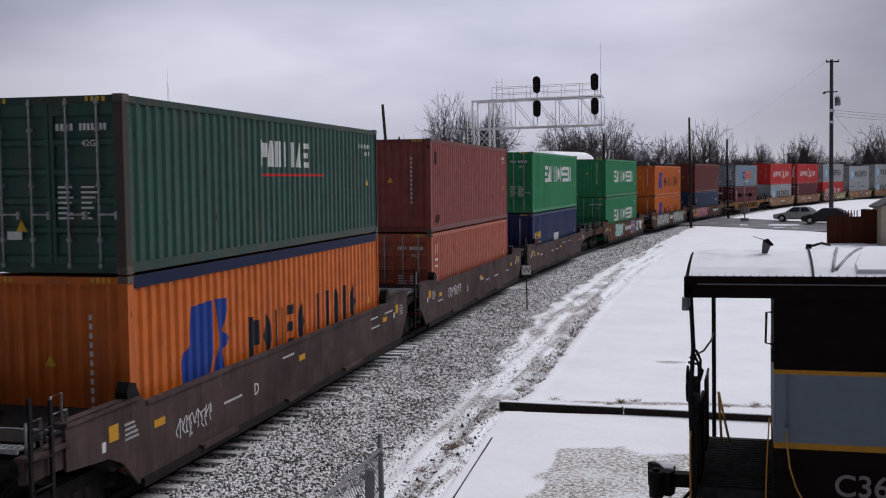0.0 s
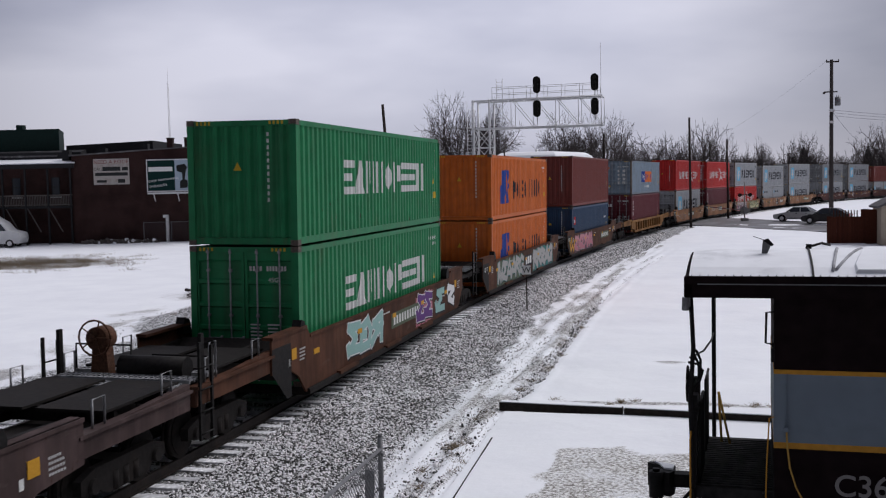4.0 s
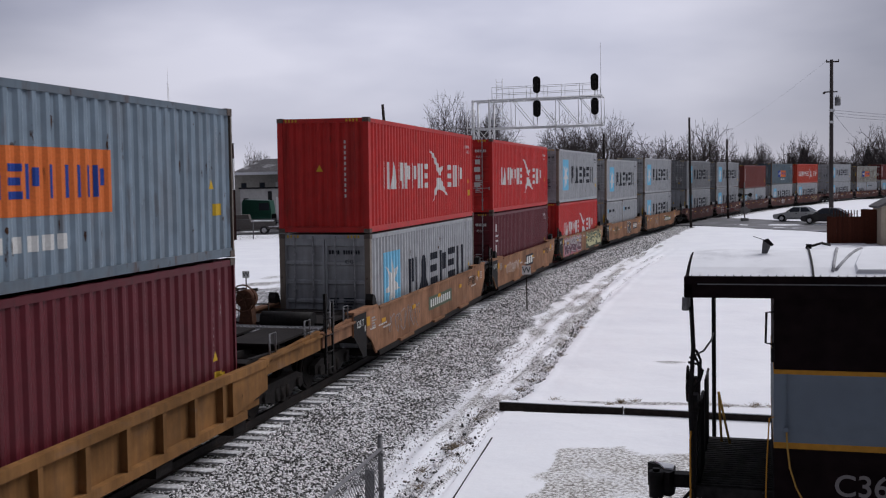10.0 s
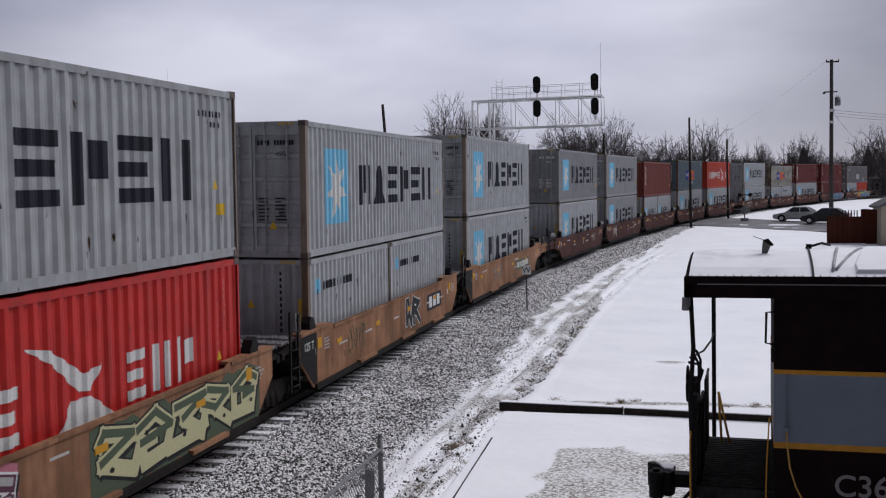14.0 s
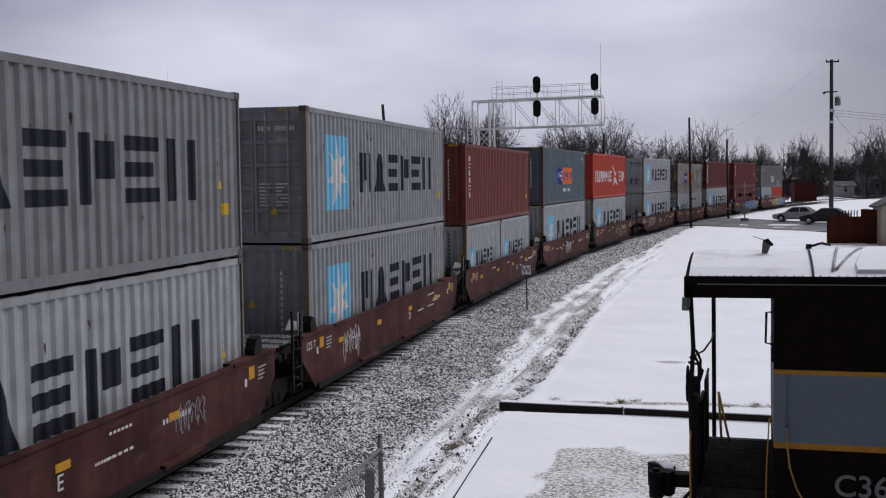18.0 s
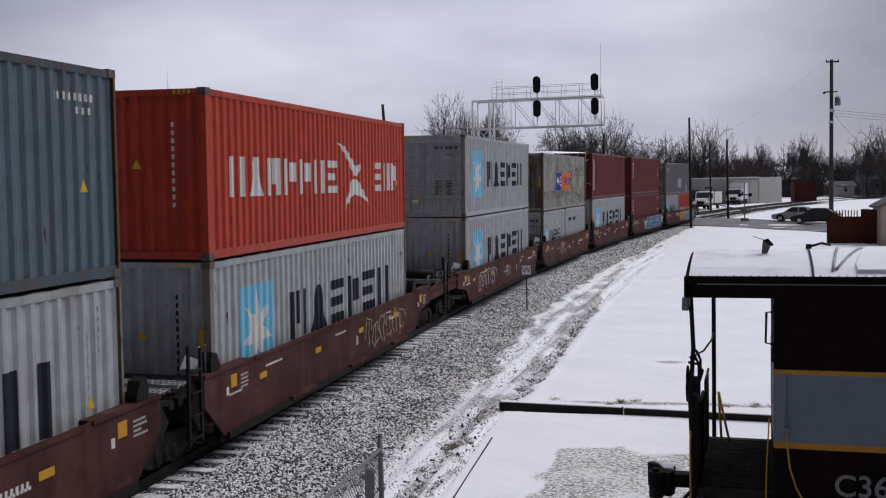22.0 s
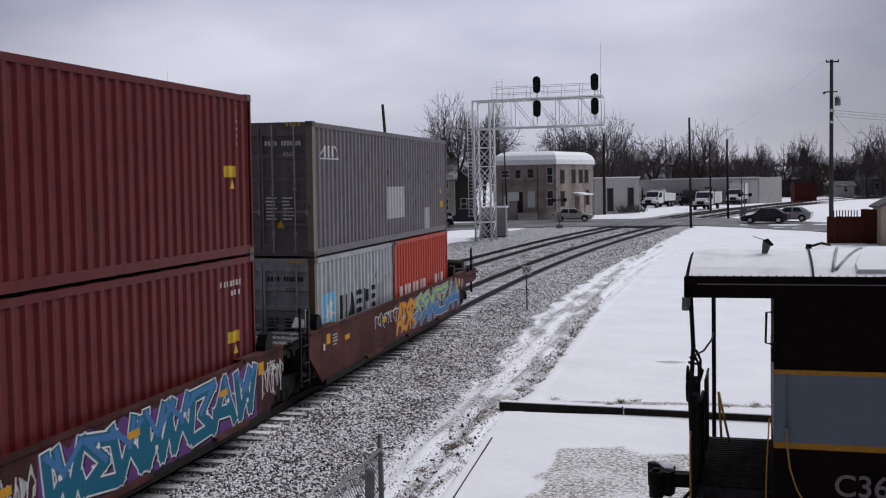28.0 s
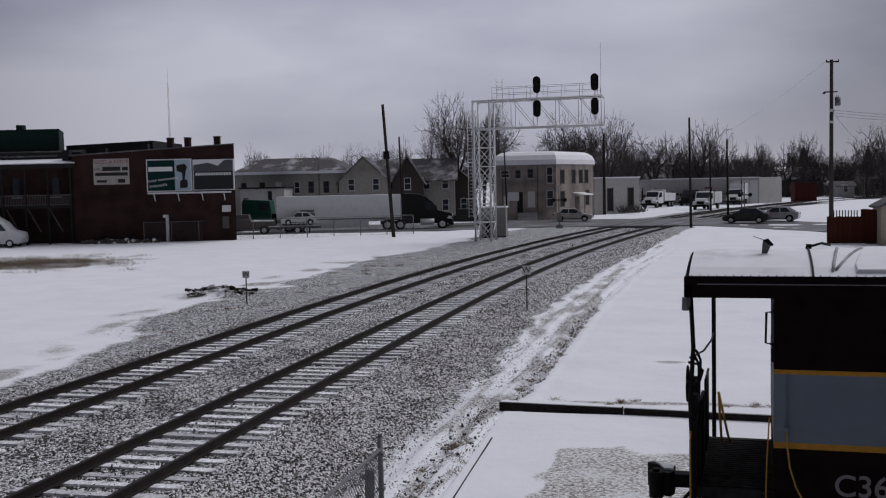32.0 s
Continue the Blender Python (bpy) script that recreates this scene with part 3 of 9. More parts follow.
def frame_mesh(length, h, mat):
    def make():
        bm = B()
        for x in (-1, 1):
            box(bm, min(x * 1.15, x * 1.209), max(x * 1.15, x * 1.209), 0.1, length - 0.1, 0.02, 0.165)
            box(bm, min(x * 1.15, x * 1.209), max(x * 1.15, x * 1.209), 0.1, length - 0.1, h - 0.125, h - 0.02)
        for y0 in (0.012, length - 0.112):
            box(bm, -1.08, 1.08, y0, y0 + 0.1, 0.02, 0.155)
            box(bm, -1.08, 1.08, y0, y0 + 0.1, h - 0.125, h - 0.015)
        box(bm, -1.16, 1.16, 0.1, length - 0.1, 0.10, 0.15)
        return mesh_of("frame", bm, mat)
    return cached(("frame", length, h, mat.name), make)


def post_mesh(h, mat):
    def make():
        bm = B()
        prism(bm, [(-0.071, 0.0), (0.071, 0.0), (0.071, 0.14), (0.03, 0.14), (0.01, 0.06), (-0.071, 0.05)], "z", 0.1, h - 0.1)
        return mesh_of("corner_post", bm, mat)
    return cached(("post", h, mat.name), make)


def roof_mesh(length, h, mat):
    def make():
        bm = B()
        n, top = 18, []
        for i in range(n):
            a, w = 0.1 + i * (length - 0.2) / n, (length - 0.2) / n
            top += [(a, h - 0.03), (a + w * 0.1, h - 0.012), (a + w * 0.6, h - 0.012), (a + w * 0.7, h - 0.03)]
        prism(bm, [(0.1, h - 0.055)] + top + [(length - 0.1, h - 0.03), (length - 0.1, h - 0.055)], "x", -1.16, 1.16)
        return mesh_of("roof", bm, mat)
    return cached(("roof", length, h, mat.name), make)


def casting_mesh():
    def make():
        bm = B()
        box(bm, -0.081, 0.081, -0.089, 0.089, -0.059, 0.059)
        return mesh_of("corner_casting", bm, M_CASTING, 0.01)
    return cached(("casting",), make)


M_RODGREY = material("dull_rod_steel", (0.27, 0.27, 0.28), rough=0.6, metal=0.2, vary=0.3, grain=10)


def rod_mesh(h):
    def make():
        bm = B()
        tube(bm, (0, 0, 0.08), (0, 0, h - 0.05), 0.019, n=6)
        for z in (0.13, 0.5, h * 0.5, h - 0.5, h - 0.12):
            box(bm, -0.03, 0.03, -0.02, 0.045, z - 0.028, z + 0.028)
        box(bm, -0.012, 0.30, -0.03, -0.008, h * 0.33, h * 0.33 + 0.03)   # handle and its keeper
        box(bm, 0.26, 0.30, -0.03, 0.03, h * 0.33 - 0.06, h * 0.33 + 0.06)
        return mesh_of("lock_rod", bm, M_RODGREY)
    return cached(("rod", h), make)


def side_face(length):
    """How far out the corrugated side stands at each metre of its length: the breaks and the depths."""
    run = length - 0.26
    n = max(3, round(run / 0.278))
    w = run / n
    ys, xs = [0.0, 0.13], [1.209, 1.205]
    for i in range(n):
        for f, dp in ((0.26, 0), (0.5, 1), (0.76, 1), (1.0, 0)):
            ys.append(0.13 + (i + f) * w)
            xs.append(1.205 - dp * 0.036)
    return np.array(ys + [length]), np.array(xs + [1.209])


def spans(poly, y):
    hits = []
    for (y0, z0), (y1, z1) in zip(poly, poly[1:] + poly[:1]):
        if (y0 <= y) != (y1 <= y):
            hits.append(z0 + (z1 - z0) * (y - y0) / (y1 - y0))
    return sorted(hits)


def decal(bm, poly, face, lift=0.004, step=0.07):
    """Paints a plain shape (y, z) on a side: thin strips that follow its corrugations."""
    ys, xs = face
    lo, hi = min(v[0] for v in poly), max(v[0] for v in poly)
    cuts = sorted({lo, hi, *[float(v) for v in ys if lo < v < hi], *[float(v) for v in np.arange(lo, hi, step)], *[v[0] for v in poly]})
    for a, b in zip(cuts, cuts[1:]):
        if b - a < 1e-4:
            continue
        sa, sb = spans(poly, a + 1e-5), spans(poly, b - 1e-5)
        if len(sa) != len(sb):
            sa = sb = spans(poly, (a + b) / 2)
        xa, xb = float(np.interp(a, ys, xs)) + lift, float(np.interp(b, ys, xs)) + lift
        for i in range(0, len(sa) - 1, 2):
            bm.faces.new([bm.verts.new(v) for v in ((xa, a, sa[i]), (xb, b, sb[i]), (xb, b, sb[i + 1]), (xa, a, sa[i + 1]))])


def rect(y0, y1, z0, z1):
    return [(y0, z0), (y1, z0), (y1, z1), (y0, z1)]


def word(n, y0, y1, z0, z1, fill=0.62):
    """Plain shapes where a name is painted: n bars, or one group of shapes for each sign of a string."""
    spec = n if isinstance(n, str) else "b" * n
    n = len(spec)
    w = (y1 - y0) / n
    h = z1 - z0
    out = []
    for i in range(n):
        a, b = y0 + i * w + w * (1 - fill) / 2, y0 + i * w + w * (1 + fill) / 2
        t, k = (b - a) * 0.30, spec[i]
        if k == "b" or w < 0.2:
            out.append(rect(a, b, z0, z1))
        elif k == "p":       # a pair of upright bars
            out += [rect(a, a + t, z0, z1), rect(b - t, b, z0, z1)]
        elif k == "q":       # three upright bars, the middle one short
            out += [rect(a, a + t * 0.8, z0, z1), rect(b - t * 0.8, b, z0, z1), rect((a + b) / 2 - t * 0.3, (a + b) / 2 + t * 0.3, z0 + 0.3 * h, z1)]
        elif k == "t":       # a solid wedge
            out.append([(a, z0), (b, z0), ((a + b) / 2 + t * 0.45, z1), ((a + b) / 2 - t * 0.45, z1)])
        elif k == "l":       # three level bars
            out += [rect(a, b - (t * 0.4 if j == 1 else 0), z0 + j * 0.39 * h, z0 + (j * 0.39 + 0.22) * h) for j in range(3)]
        elif k == "d":       # a diamond
            out.append([(a, (z0 + z1) / 2), ((a + b) / 2, z0), (b, (z0 + z1) / 2), ((a + b) / 2, z1)])
        elif k == "c":       # an upright bar and a block beside it
            out += [rect(a, a + t, z0, z1), rect(a + t * 1.5, b, z0 + 0.36 * h, z1 - 0.1 * h)]
        else:                # one thin upright bar
            out.append(rect((a + b) / 2 - t * 0.5, (a + b) / 2 + t * 0.5, z0, z1))
    return out


def column(n, y0, y1, z0, z1):
    """Thin shapes one above the other where a name runs upright."""
    h, w = (z1 - z0) / n, y1 - y0
    out = []
    for i in range(n):
        z = z0 + i * h
        if i % 3 == 1:
            out += [rect(y0, y1, z + 0.15 * h, z + 0.32 * h), rect(y0, y1, z + 0.62 * h, z + 0.8 * h)]
        else:
            out += [rect(y0 + 0.1 * w, y0 + 0.35 * w, z + 0.12 * h, z + 0.86 * h), rect(y0 + 0.62 * w, y0 + 0.85 * w, z + 0.12 * h, z + (0.86 if i % 3 else 0.5) * h)]
    return out


def star(y, z, r, sy=1.0):
    return [(y + sy * (r if i % 2 == 0 else r * 0.40) * math.sin(math.pi * i / 7), z + (r if i % 2 == 0 else r * 0.40) * math.cos(math.pi * i / 7)) for i in range(14)]


INK = {"white": flat("white_marking", (0.54, 0.54, 0.53)), "black": flat("navy_black_marking", (0.016, 0.018, 0.026)), "sky": flat("sky_blue_marking", (0.16, 0.42, 0.60)),
       "navy": flat("navy_rail_paint", (0.012, 0.016, 0.045)), "blue": flat("deep_blue_marking", (0.02, 0.05, 0.24)), "orange": flat("orange_marking", (0.60, 0.15, 0.04)), "yellow": flat("yellow_marking", (0.50, 0.32, 0.03)), "amber": flat("amber_reflector", (0.46, 0.235, 0.025)),
       "red": flat("red_marking", (0.45, 0.03, 0.03)), "pale": flat("pale_patch", (0.36, 0.36, 0.36)), "rust": material("rust_streak", (0.05, 0.025, 0.016), rough=0.9, vary=0.4, grain=9)}


def stamp(ob, ink, polys, face, name="marking", label="", lift=0.004):
    bm = B()
    for q in polys:
        decal(bm, q, face, lift)
    o = part(name, bm, INK[ink], ob, label)
    return tagged(o, kind="stuff") if len(polys) > 1 else o


def end_plate(ob, ink, rects, y, label="", name="marking"):
    """Flat marks (x, z) on the near end, whose outer face stands at y."""
    bm = B()
    for x0, x1, z0, z1 in rects:
        box(bm, x0, x1, y - 0.004, y + 0.01, z0, z1)
    o = part(name, bm, INK[ink], ob, label)
    return tagged(o, kind="stuff") if len(rects) > 1 else o


def warning(ob, y, z, x=None):
    """A yellow warning triangle, on the near end or on the side."""
    bm = B()
    tri = [(-0.09, 0), (0.09, 0), (0, 0.17)]
    if x is None:
        decal(bm, [(y + u, z + v) for u, v in tri], (np.array([0, 20.0]), np.array([1.206, 1.206])))
    else:
        prism(bm, [(x + u, z + v) for u, v in tri], "y", y - 0.005, y + 0.01)
    part("warning_label", bm, INK["yellow"], ob, "yellow warning triangle")


def code_mesh(body, ink):
    """The size and type code below a container's number."""
    host = new("lettering_host")
    o = text("lettering", body, 0.135, host, pose(0, 0, 0), INK[ink])
    me = o.data
    bpy.data.objects.remove(o)
    bpy.data.objects.remove(host)
    return me


def small_marks(ob, length, h, ink, near_end, seed, color):
    """The rows of small signs that every container carries."""
    rng = random.Random(seed)
    f = side_face(length)
    if length > 7:
        if rng.random() < 0.25:
            stamp(ob, ink, word(11, length - 1.45, length - 0.5, h - 0.49, h - 0.39, 0.45) + word(4, length - 1.0, length - 0.62, h - 0.66, h - 0.57, 0.5), f)
        else:
            signs = [rect(length - 0.62 - a, length - 0.56 - a, h - 0.42 - 0.135 * j - b, h - 0.335 - 0.135 * j - b) for a, b, n in ((0.0, 0.0, 5), (0.27, 0.35, 11)) for j in range(n)]
            stamp(ob, ink, signs, f)
        warning(ob, length - 0.85, 1.2)
        if rng.random() < 0.6:
            stamp(ob, "yellow", [rect(length - 0.75, length - 0.45, 0.75, 0.95)], f, "label_plate")
    if near_end == "doors":
        y = 0.03
        rows = [(0.12 + 0.075 * i, 0.165 + 0.075 * i, h - 0.51, h - 0.41) for i in range(4)] + [(0.50 + 0.065 * i, 0.54 + 0.065 * i, h - 0.51, h - 0.41) for i in range(7)]
        if color in (RED, STEELBLUE):   # white plates beside the lock rods
            for k in range(3 + seed % 2):
                z = h * 0.66 - k * 0.30
                end_plate(ob, "white", [(0.12, 0.25, z, z + 0.19)], y, "white data plate", "label_plate")
                end_plate(ob, "white", [(0.46 if k % 2 else 0.50, 0.70, z, z + 0.19)], y, "white data plate", "label_plate")
        if color == MAROON:      # three plain white shapes for the owner's mark, and a yellow notice
            end_plate(ob, "white", [(-0.84, -0.74, 1.98, 2.28), (-0.70, -0.53, 1.98, 2.20), (-0.48, -0.30, 1.98, 2.20)], y, "white owner's mark shapes")
            end_plate(ob, "yellow", [(-0.88, -0.52, 1.12, 1.28)], y, "yellow notice plate", "label_plate")
        if color == STEELBLUE:
            end_plate(ob, "blue", [(-0.86, -0.72, 1.95, 2.10)], y, "small blue panel", "label_plate")
            end_plate(ob, "orange", [(-0.72, -0.52, 1.95, 2.10)], y, "small orange panel", "label_plate")
        for k in range(7):
            rows.append((0.12, 0.30 + rng.random() * 0.08, 1.25 - k * 0.075, 1.28 - k * 0.075))
            rows.append((0.50, 0.62 + rng.random() * 0.2, 1.25 - k * 0.075, 1.28 - k * 0.075))
        end_plate(ob, ink, rows, y)
        me = cached(("code", ink, h), lambda: code_mesh("45G1" if h > 2.7 else "22G1" if length < 7 else "42G1", ink))
        o = new("lettering", me)
        o.parent, o.matrix_basis = ob, pose(0.68, 0.026, h - 0.70, 90)
        warning(ob, y, 0.62, -0.5 if seed % 2 else 0.45)
        end_plate(ob, "white", [(-0.75, -0.5, 0.5, 0.62)], y, name="label_plate")
    else:
        end_plate(ob, ink, [(0.56, 0.605, 0.9 + i * 0.135, 0.98 + i * 0.135) for i in range(11)], 0.03)
        warning(ob, 0.03, 1.55, -0.1)
        if ink == "black":
            end_plate(ob, "yellow", [(0.98, 1.05, 1.2, 1.75)], 0.03, "yellow height strip", "height_strip")
    end_plate(ob, "yellow", [(x + i * 0.09, x + 0.045 + i * 0.09, h - 0.1, h - 0.03) for x in (-1.0, 0.62) for i in range(4)], 0.012, name="hazard_stripe")


def container(s, back, z, length, h, color, near_end, marks, label, rust=0.3, post=None):
    mat = paint(color, rust)
    pm = paint(post, 0.6) if post else mat
    ob = thing("shipping_container", label, "container", "shipping containers")
    part("frame", frame_mesh(length, h, paint(tuple(0.6 * v for v in color), 0.8) if rust >= 0.45 else paint(tuple(0.92 * v for v in color), 0.45)), None, ob)
    for x, y, turn in ((1.141, 0.0, 0), (-1.141, 0.0, 0), (1.141, length, 180), (-1.141, length, 180)):
        part("corner_post", post_mesh(h, pm), None, ob).matrix_basis = pose(x, y, 0, 0, 0, turn)
    part("side_panel", side_mesh(length, h, mat), None, ob)
    other = part("side_panel", side_mesh(length, h, mat), None, ob)
    other.matrix_basis = pose(0, length, 0, 0, 0, 180)
    part("roof", roof_mesh(length, h, mat), None, ob)
    plain = part("end_panel", end_mesh(h, paint(tuple(0.5 * v for v in color), 1.3) if rust > 0.9 else mat), None, ob, "heavily rusted end panel" if rust > 0.9 else "")
    if near_end == "doors":
        plain.matrix_basis = pose(0, length, 0, 0, 0, 180)
        doors_at = pose(0, 0, 0)
    else:
        doors_at = pose(0, length, 0, 0, 0, 180)
    for x in (-1.09, 0.01):
        d = part("door", door_mesh(h, mat), None, ob)
        d.matrix_basis = doors_at @ pose(x, 0, 0)
        for rx in (0.28, 0.78):
            r = part("lock_rod", rod_mesh(h), None, d)
            r.matrix_basis = pose(rx, 0.012, 0)
    for x in (-1.138, 1.138):
        for y in (0.089, length - 0.089):
            for zc in (0.059, h - 0.059):
                part("corner_casting", casting_mesh(), None, ob).matrix_basis = pose(x, y, zc)
    for q in marks or ():
        stamp(ob, q[0], q[1], side_face(length), "marking", q[2] if len(q) > 2 else "", q[3] if len(q) > 3 else 0.004)
    ink = "black" if sum(color) > 0.9 else "white"
    small_marks(ob, length, h, ink, near_end, round(s * 7 + z * 3), color)
    MOVING.append((ob, s, back, z, length))
    return ob


M_GRATE = material("frosted_grating", (0.24, 0.24, 0.25), rough=0.7, vary=0.35, grain=9, stain=(0.05, 0.045, 0.04), stain_size=2, stain_amount=0.8)
M_LINKGREY = material("worn_grey_steel", (0.26, 0.26, 0.27), rough=0.5, metal=0.3, vary=0.2, grain=15)


def well_meshes(style, y0, y1, mat, tall, heads=(False, False), up=0.0):
    """The pieces of one side of a well, and the beam of its floor: (name, mesh)."""
    def make():
        out = []

        def add(name, bm, bevel=0.006):
            out.append((name, mesh_of(name, bm, mat, bevel)))
        if style == "ribbed":
            bm = B()
            prism(bm, [(1.28, 0.5), (1.31, 0.5), (1.31, 1.25), (1.28, 1.25)], "y", y0 + 0.2, y1 - 0.2)
            add("side_sill", bm)
            bm = B()
            prism(bm, [(1.30, 1.18), (1.44, 1.18), (1.44, 1.32), (1.30, 1.32)], "y", y0, y1)
            add("top_flange", bm)
            bm = B()
            prism(bm, [(1.30, 0.42), (1.44, 0.42), (1.44, 0.56), (1.30, 0.56)], "y", y0 + 1.0, y1 - 1.0)
            add("bottom_flange", bm)
            for a, b, za, zb in ((y0, y0 + 1.5, 0.75, 0.55), (y1 - 1.5, y1, 0.55, 0.75)):
                bm = B()
                prism(bm, [(a, za), (b, zb), (b, 1.22), (a, 1.22)], "x", 1.30, 1.40)
                add("end_gusset", bm)
            n = 11
            for i in range(n):
                y = y0 + 1.9 + i * (y1 - y0 - 3.8) / (n - 1)
                bm = B()
                prism(bm, [(y - 0.05, 0.5), (y + 0.05, 0.5), (y + 0.05, 1.25), (y - 0.05, 1.25)], "x", 1.30, 1.43)
                add("rib", bm)
            return out
        bm = B()
        # a plate whose lower corners are cut back at both ends
        prism(bm, [(y0, tall + up), (y0, 0.95)] + ([(y0 + 1.0, 0.86), (y0 + 1.35, 0.7), (y0 + 1.75, 0.30)] if heads[0] else [(y0 + 0.75, 0.30)]) + ([(y1 - 1.75, 0.30), (y1 - 1.35, 0.7), (y1 - 1.0, 0.86)] if heads[1] else [(y1 - 0.75, 0.30)]) + [(y1, 0.95), (y1, tall + up), (y1 - 1.8, tall + up), (y1 - 2.0, tall), (y0 + 2.0, tall), (y0 + 1.8, tall + up)], "x", 1.36, 1.40)
        add("side_sill", bm)
        for a, b, z, x0 in ((y0 + 2.0, y1 - 2.0, tall, 1.33), (y0, y0 + 1.8, tall + up, 1.20), (y1 - 1.8, y1, tall + up, 1.20)):
            bm = B()
            prism(bm, [(x0, z - 0.055), (1.425, z - 0.055), (1.425, z), (x0, z)], "y", a, b)
            add("top_flange", bm)
        bm = B()
        prism(bm, [(1.36, 0.24), (1.46, 0.24), (1.46, 0.36), (1.36, 0.36)], "y", y0 + (1.8 if heads[0] else 0.8), y1 - (1.8 if heads[1] else 0.8))
        out.append(("bottom_flange", mesh_of("bottom_flange", bm, M_GREASE, 0.006)))
        for y in (y0 + 3.6, y0 + 7.2, y0 + 10.6):
            bm = B()
            box(bm, 1.40, 1.50, y, y + 1.3, 0.33, 0.40)
            add("foot_rail", bm)
        return out
    return cached(("well", style, round(y0, 2), round(y1, 2), mat.name, tall, heads, up), make)


def floor_mesh():
    def make():
        bm = B()
        box(bm, -1.35, 1.35, 0, 0.5, 0.2, FLOOR - 0.005)
        return mesh_of("floor_beam", bm, M_GREASE, 0.01)
    return cached(("floor",), make)


def deck_meshes(y0, y1, mat):
    """The pieces of the platform over a truck, from its outer end y0 to the load y1."""
    def make():
        out, d = [], 1 if y1 > y0 else -1
        bm = B()
        prism(bm, [(y1, 0.62), (y1, 1.36), (y1 - d * 0.22, 1.40), (y1 - d * 0.75, 1.22), (y1 - d * 0.95, 0.95), (y1 - d * 0.6, 0.62)], "x", -1.32, 1.32)
        out.append(("end_bulkhead", mesh_of("end_bulkhead", bm, mat, 0.01)))
        bm = B()
        prism(bm, [(y0, 0.70), (y0, 1.08), (y1 - d * 0.7, 1.2), (y1 - d * 0.5, 0.66)], "x", -0.36, 0.36)
        out.append(("draft_sill", mesh_of("draft_sill", bm, mat, 0.01)))
        bm = B()
        prism(bm, [(y0 + d * 0.05, 1.10), (y0 + d * 0.05, 1.22), (y0 + d * 0.2, 1.22), (y0 + d * 0.2, 1.10)], "x", -1.28, 1.28)
        out.append(("end_sill", mesh_of("end_sill", bm, mat, 0.01)))
        for x in (-1.22, -0.55, 0.55, 1.22):
            bm = B()
            prism(bm, [(y0 + d * 0.05, 1.16), (y0 + d * 0.05, 1.24), (y1 - d * 0.4, 1.38), (y1 - d * 0.4, 1.26)], "x", x - 0.05, x + 0.05)
            out.append(("deck_beam", mesh_of("deck_beam", bm, mat)))
        return out
    return cached(("deck", round(y0, 2), round(y1, 2), mat.name), make)


def grate_mesh():
    def make():
        bm = B()
        for i in range(26):
            box(bm, -1.2 + i * 0.096, -1.165 + i * 0.096, 0.0, 0.30, 0, 0.025)
        for y in (-0.03, 0.135, 0.30):
            box(bm, -1.22, 1.25, y, y + 0.03, -0.03, 0.03)
        return mesh_of("walkway_grating", bm, M_GRATE)
    return cached(("grate",), make)


def ladder_mesh():
    def make():
        bm = B()
        for y in (0, 0.42):
            box(bm, -0.02, 0.02, y - 0.03, y + 0.03, 0.45, 2.05 if y == 0 else 1.95)
        for i in range(4):
            tube(bm, (0.02, 0, 0.55 + i * 0.36), (0.02, 0.42, 0.55 + i * 0.36), 0.014, n=6)
        return mesh_of("ladder", bm, M_BLACK)
    return cached(("ladder",), make)


def wheel_mesh():
    def make():
        bm = B()
        for x0, x1, r in ((0.66, 0.70, 0.46), (0.70, 0.79, 0.43), (0.79, 0.81, 0.36), (0.60, 0.83, 0.11)):
            tube(bm, (x0, 0, 0.43), (x1, 0, 0.43), r, n=20)
        return mesh_of("wheel", bm, M_GREASE)
    return cached(("wheel",), make)


def frame_side_mesh():
    def make():
        bm = B()
        prism(bm, [(-1.15, 0.36), (-1.15, 0.56), (-0.8, 0.66), (0.8, 0.66), (1.15, 0.56), (1.15, 0.36), (0.75, 0.36), (0.45, 0.22), (-0.45, 0.22), (-0.75, 0.36)], "x", 0.93, 1.06)
        for y in (-0.28, 0.0, 0.28):
            tube(bm, (1.0, y, 0.24), (1.0, y, 0.5), 0.1, n=8)
        for y in (-0.87, 0.87):
            tube(bm, (0.92, y, 0.43), (1.12, y, 0.43), 0.11, n=10)
        return mesh_of("side_frame", bm, M_GREASE, 0.01)
    return cached(("truckside",), make)


def truck(parent, y):
    t = new("truck")
    t.parent = parent
    t.matrix_basis = pose(0, y, 0)
    bm = cached(("bolster",), lambda: mesh_of("bolster", bolster(), M_GREASE))
    part("bolster", bm, None, t)
    for turn in (0, 180):
        part("side_frame", frame_side_mesh(), None, t).matrix_basis = pose(0, 0, 0, 0, 0, turn)
        for yy in (-0.87, 0.87):
            part("wheel", wheel_mesh(), None, t).matrix_basis = pose(0, yy, 0, 0, 0, turn)


def bolster():
    bm = B()
    box(bm, -1.05, 1.05, -0.2, 0.2, 0.4, 0.62)
    for y in (-0.87, 0.87):
        tube(bm, (-0.75, y, 0.43), (0.75, y, 0.43), 0.08, n=8)
    return bm


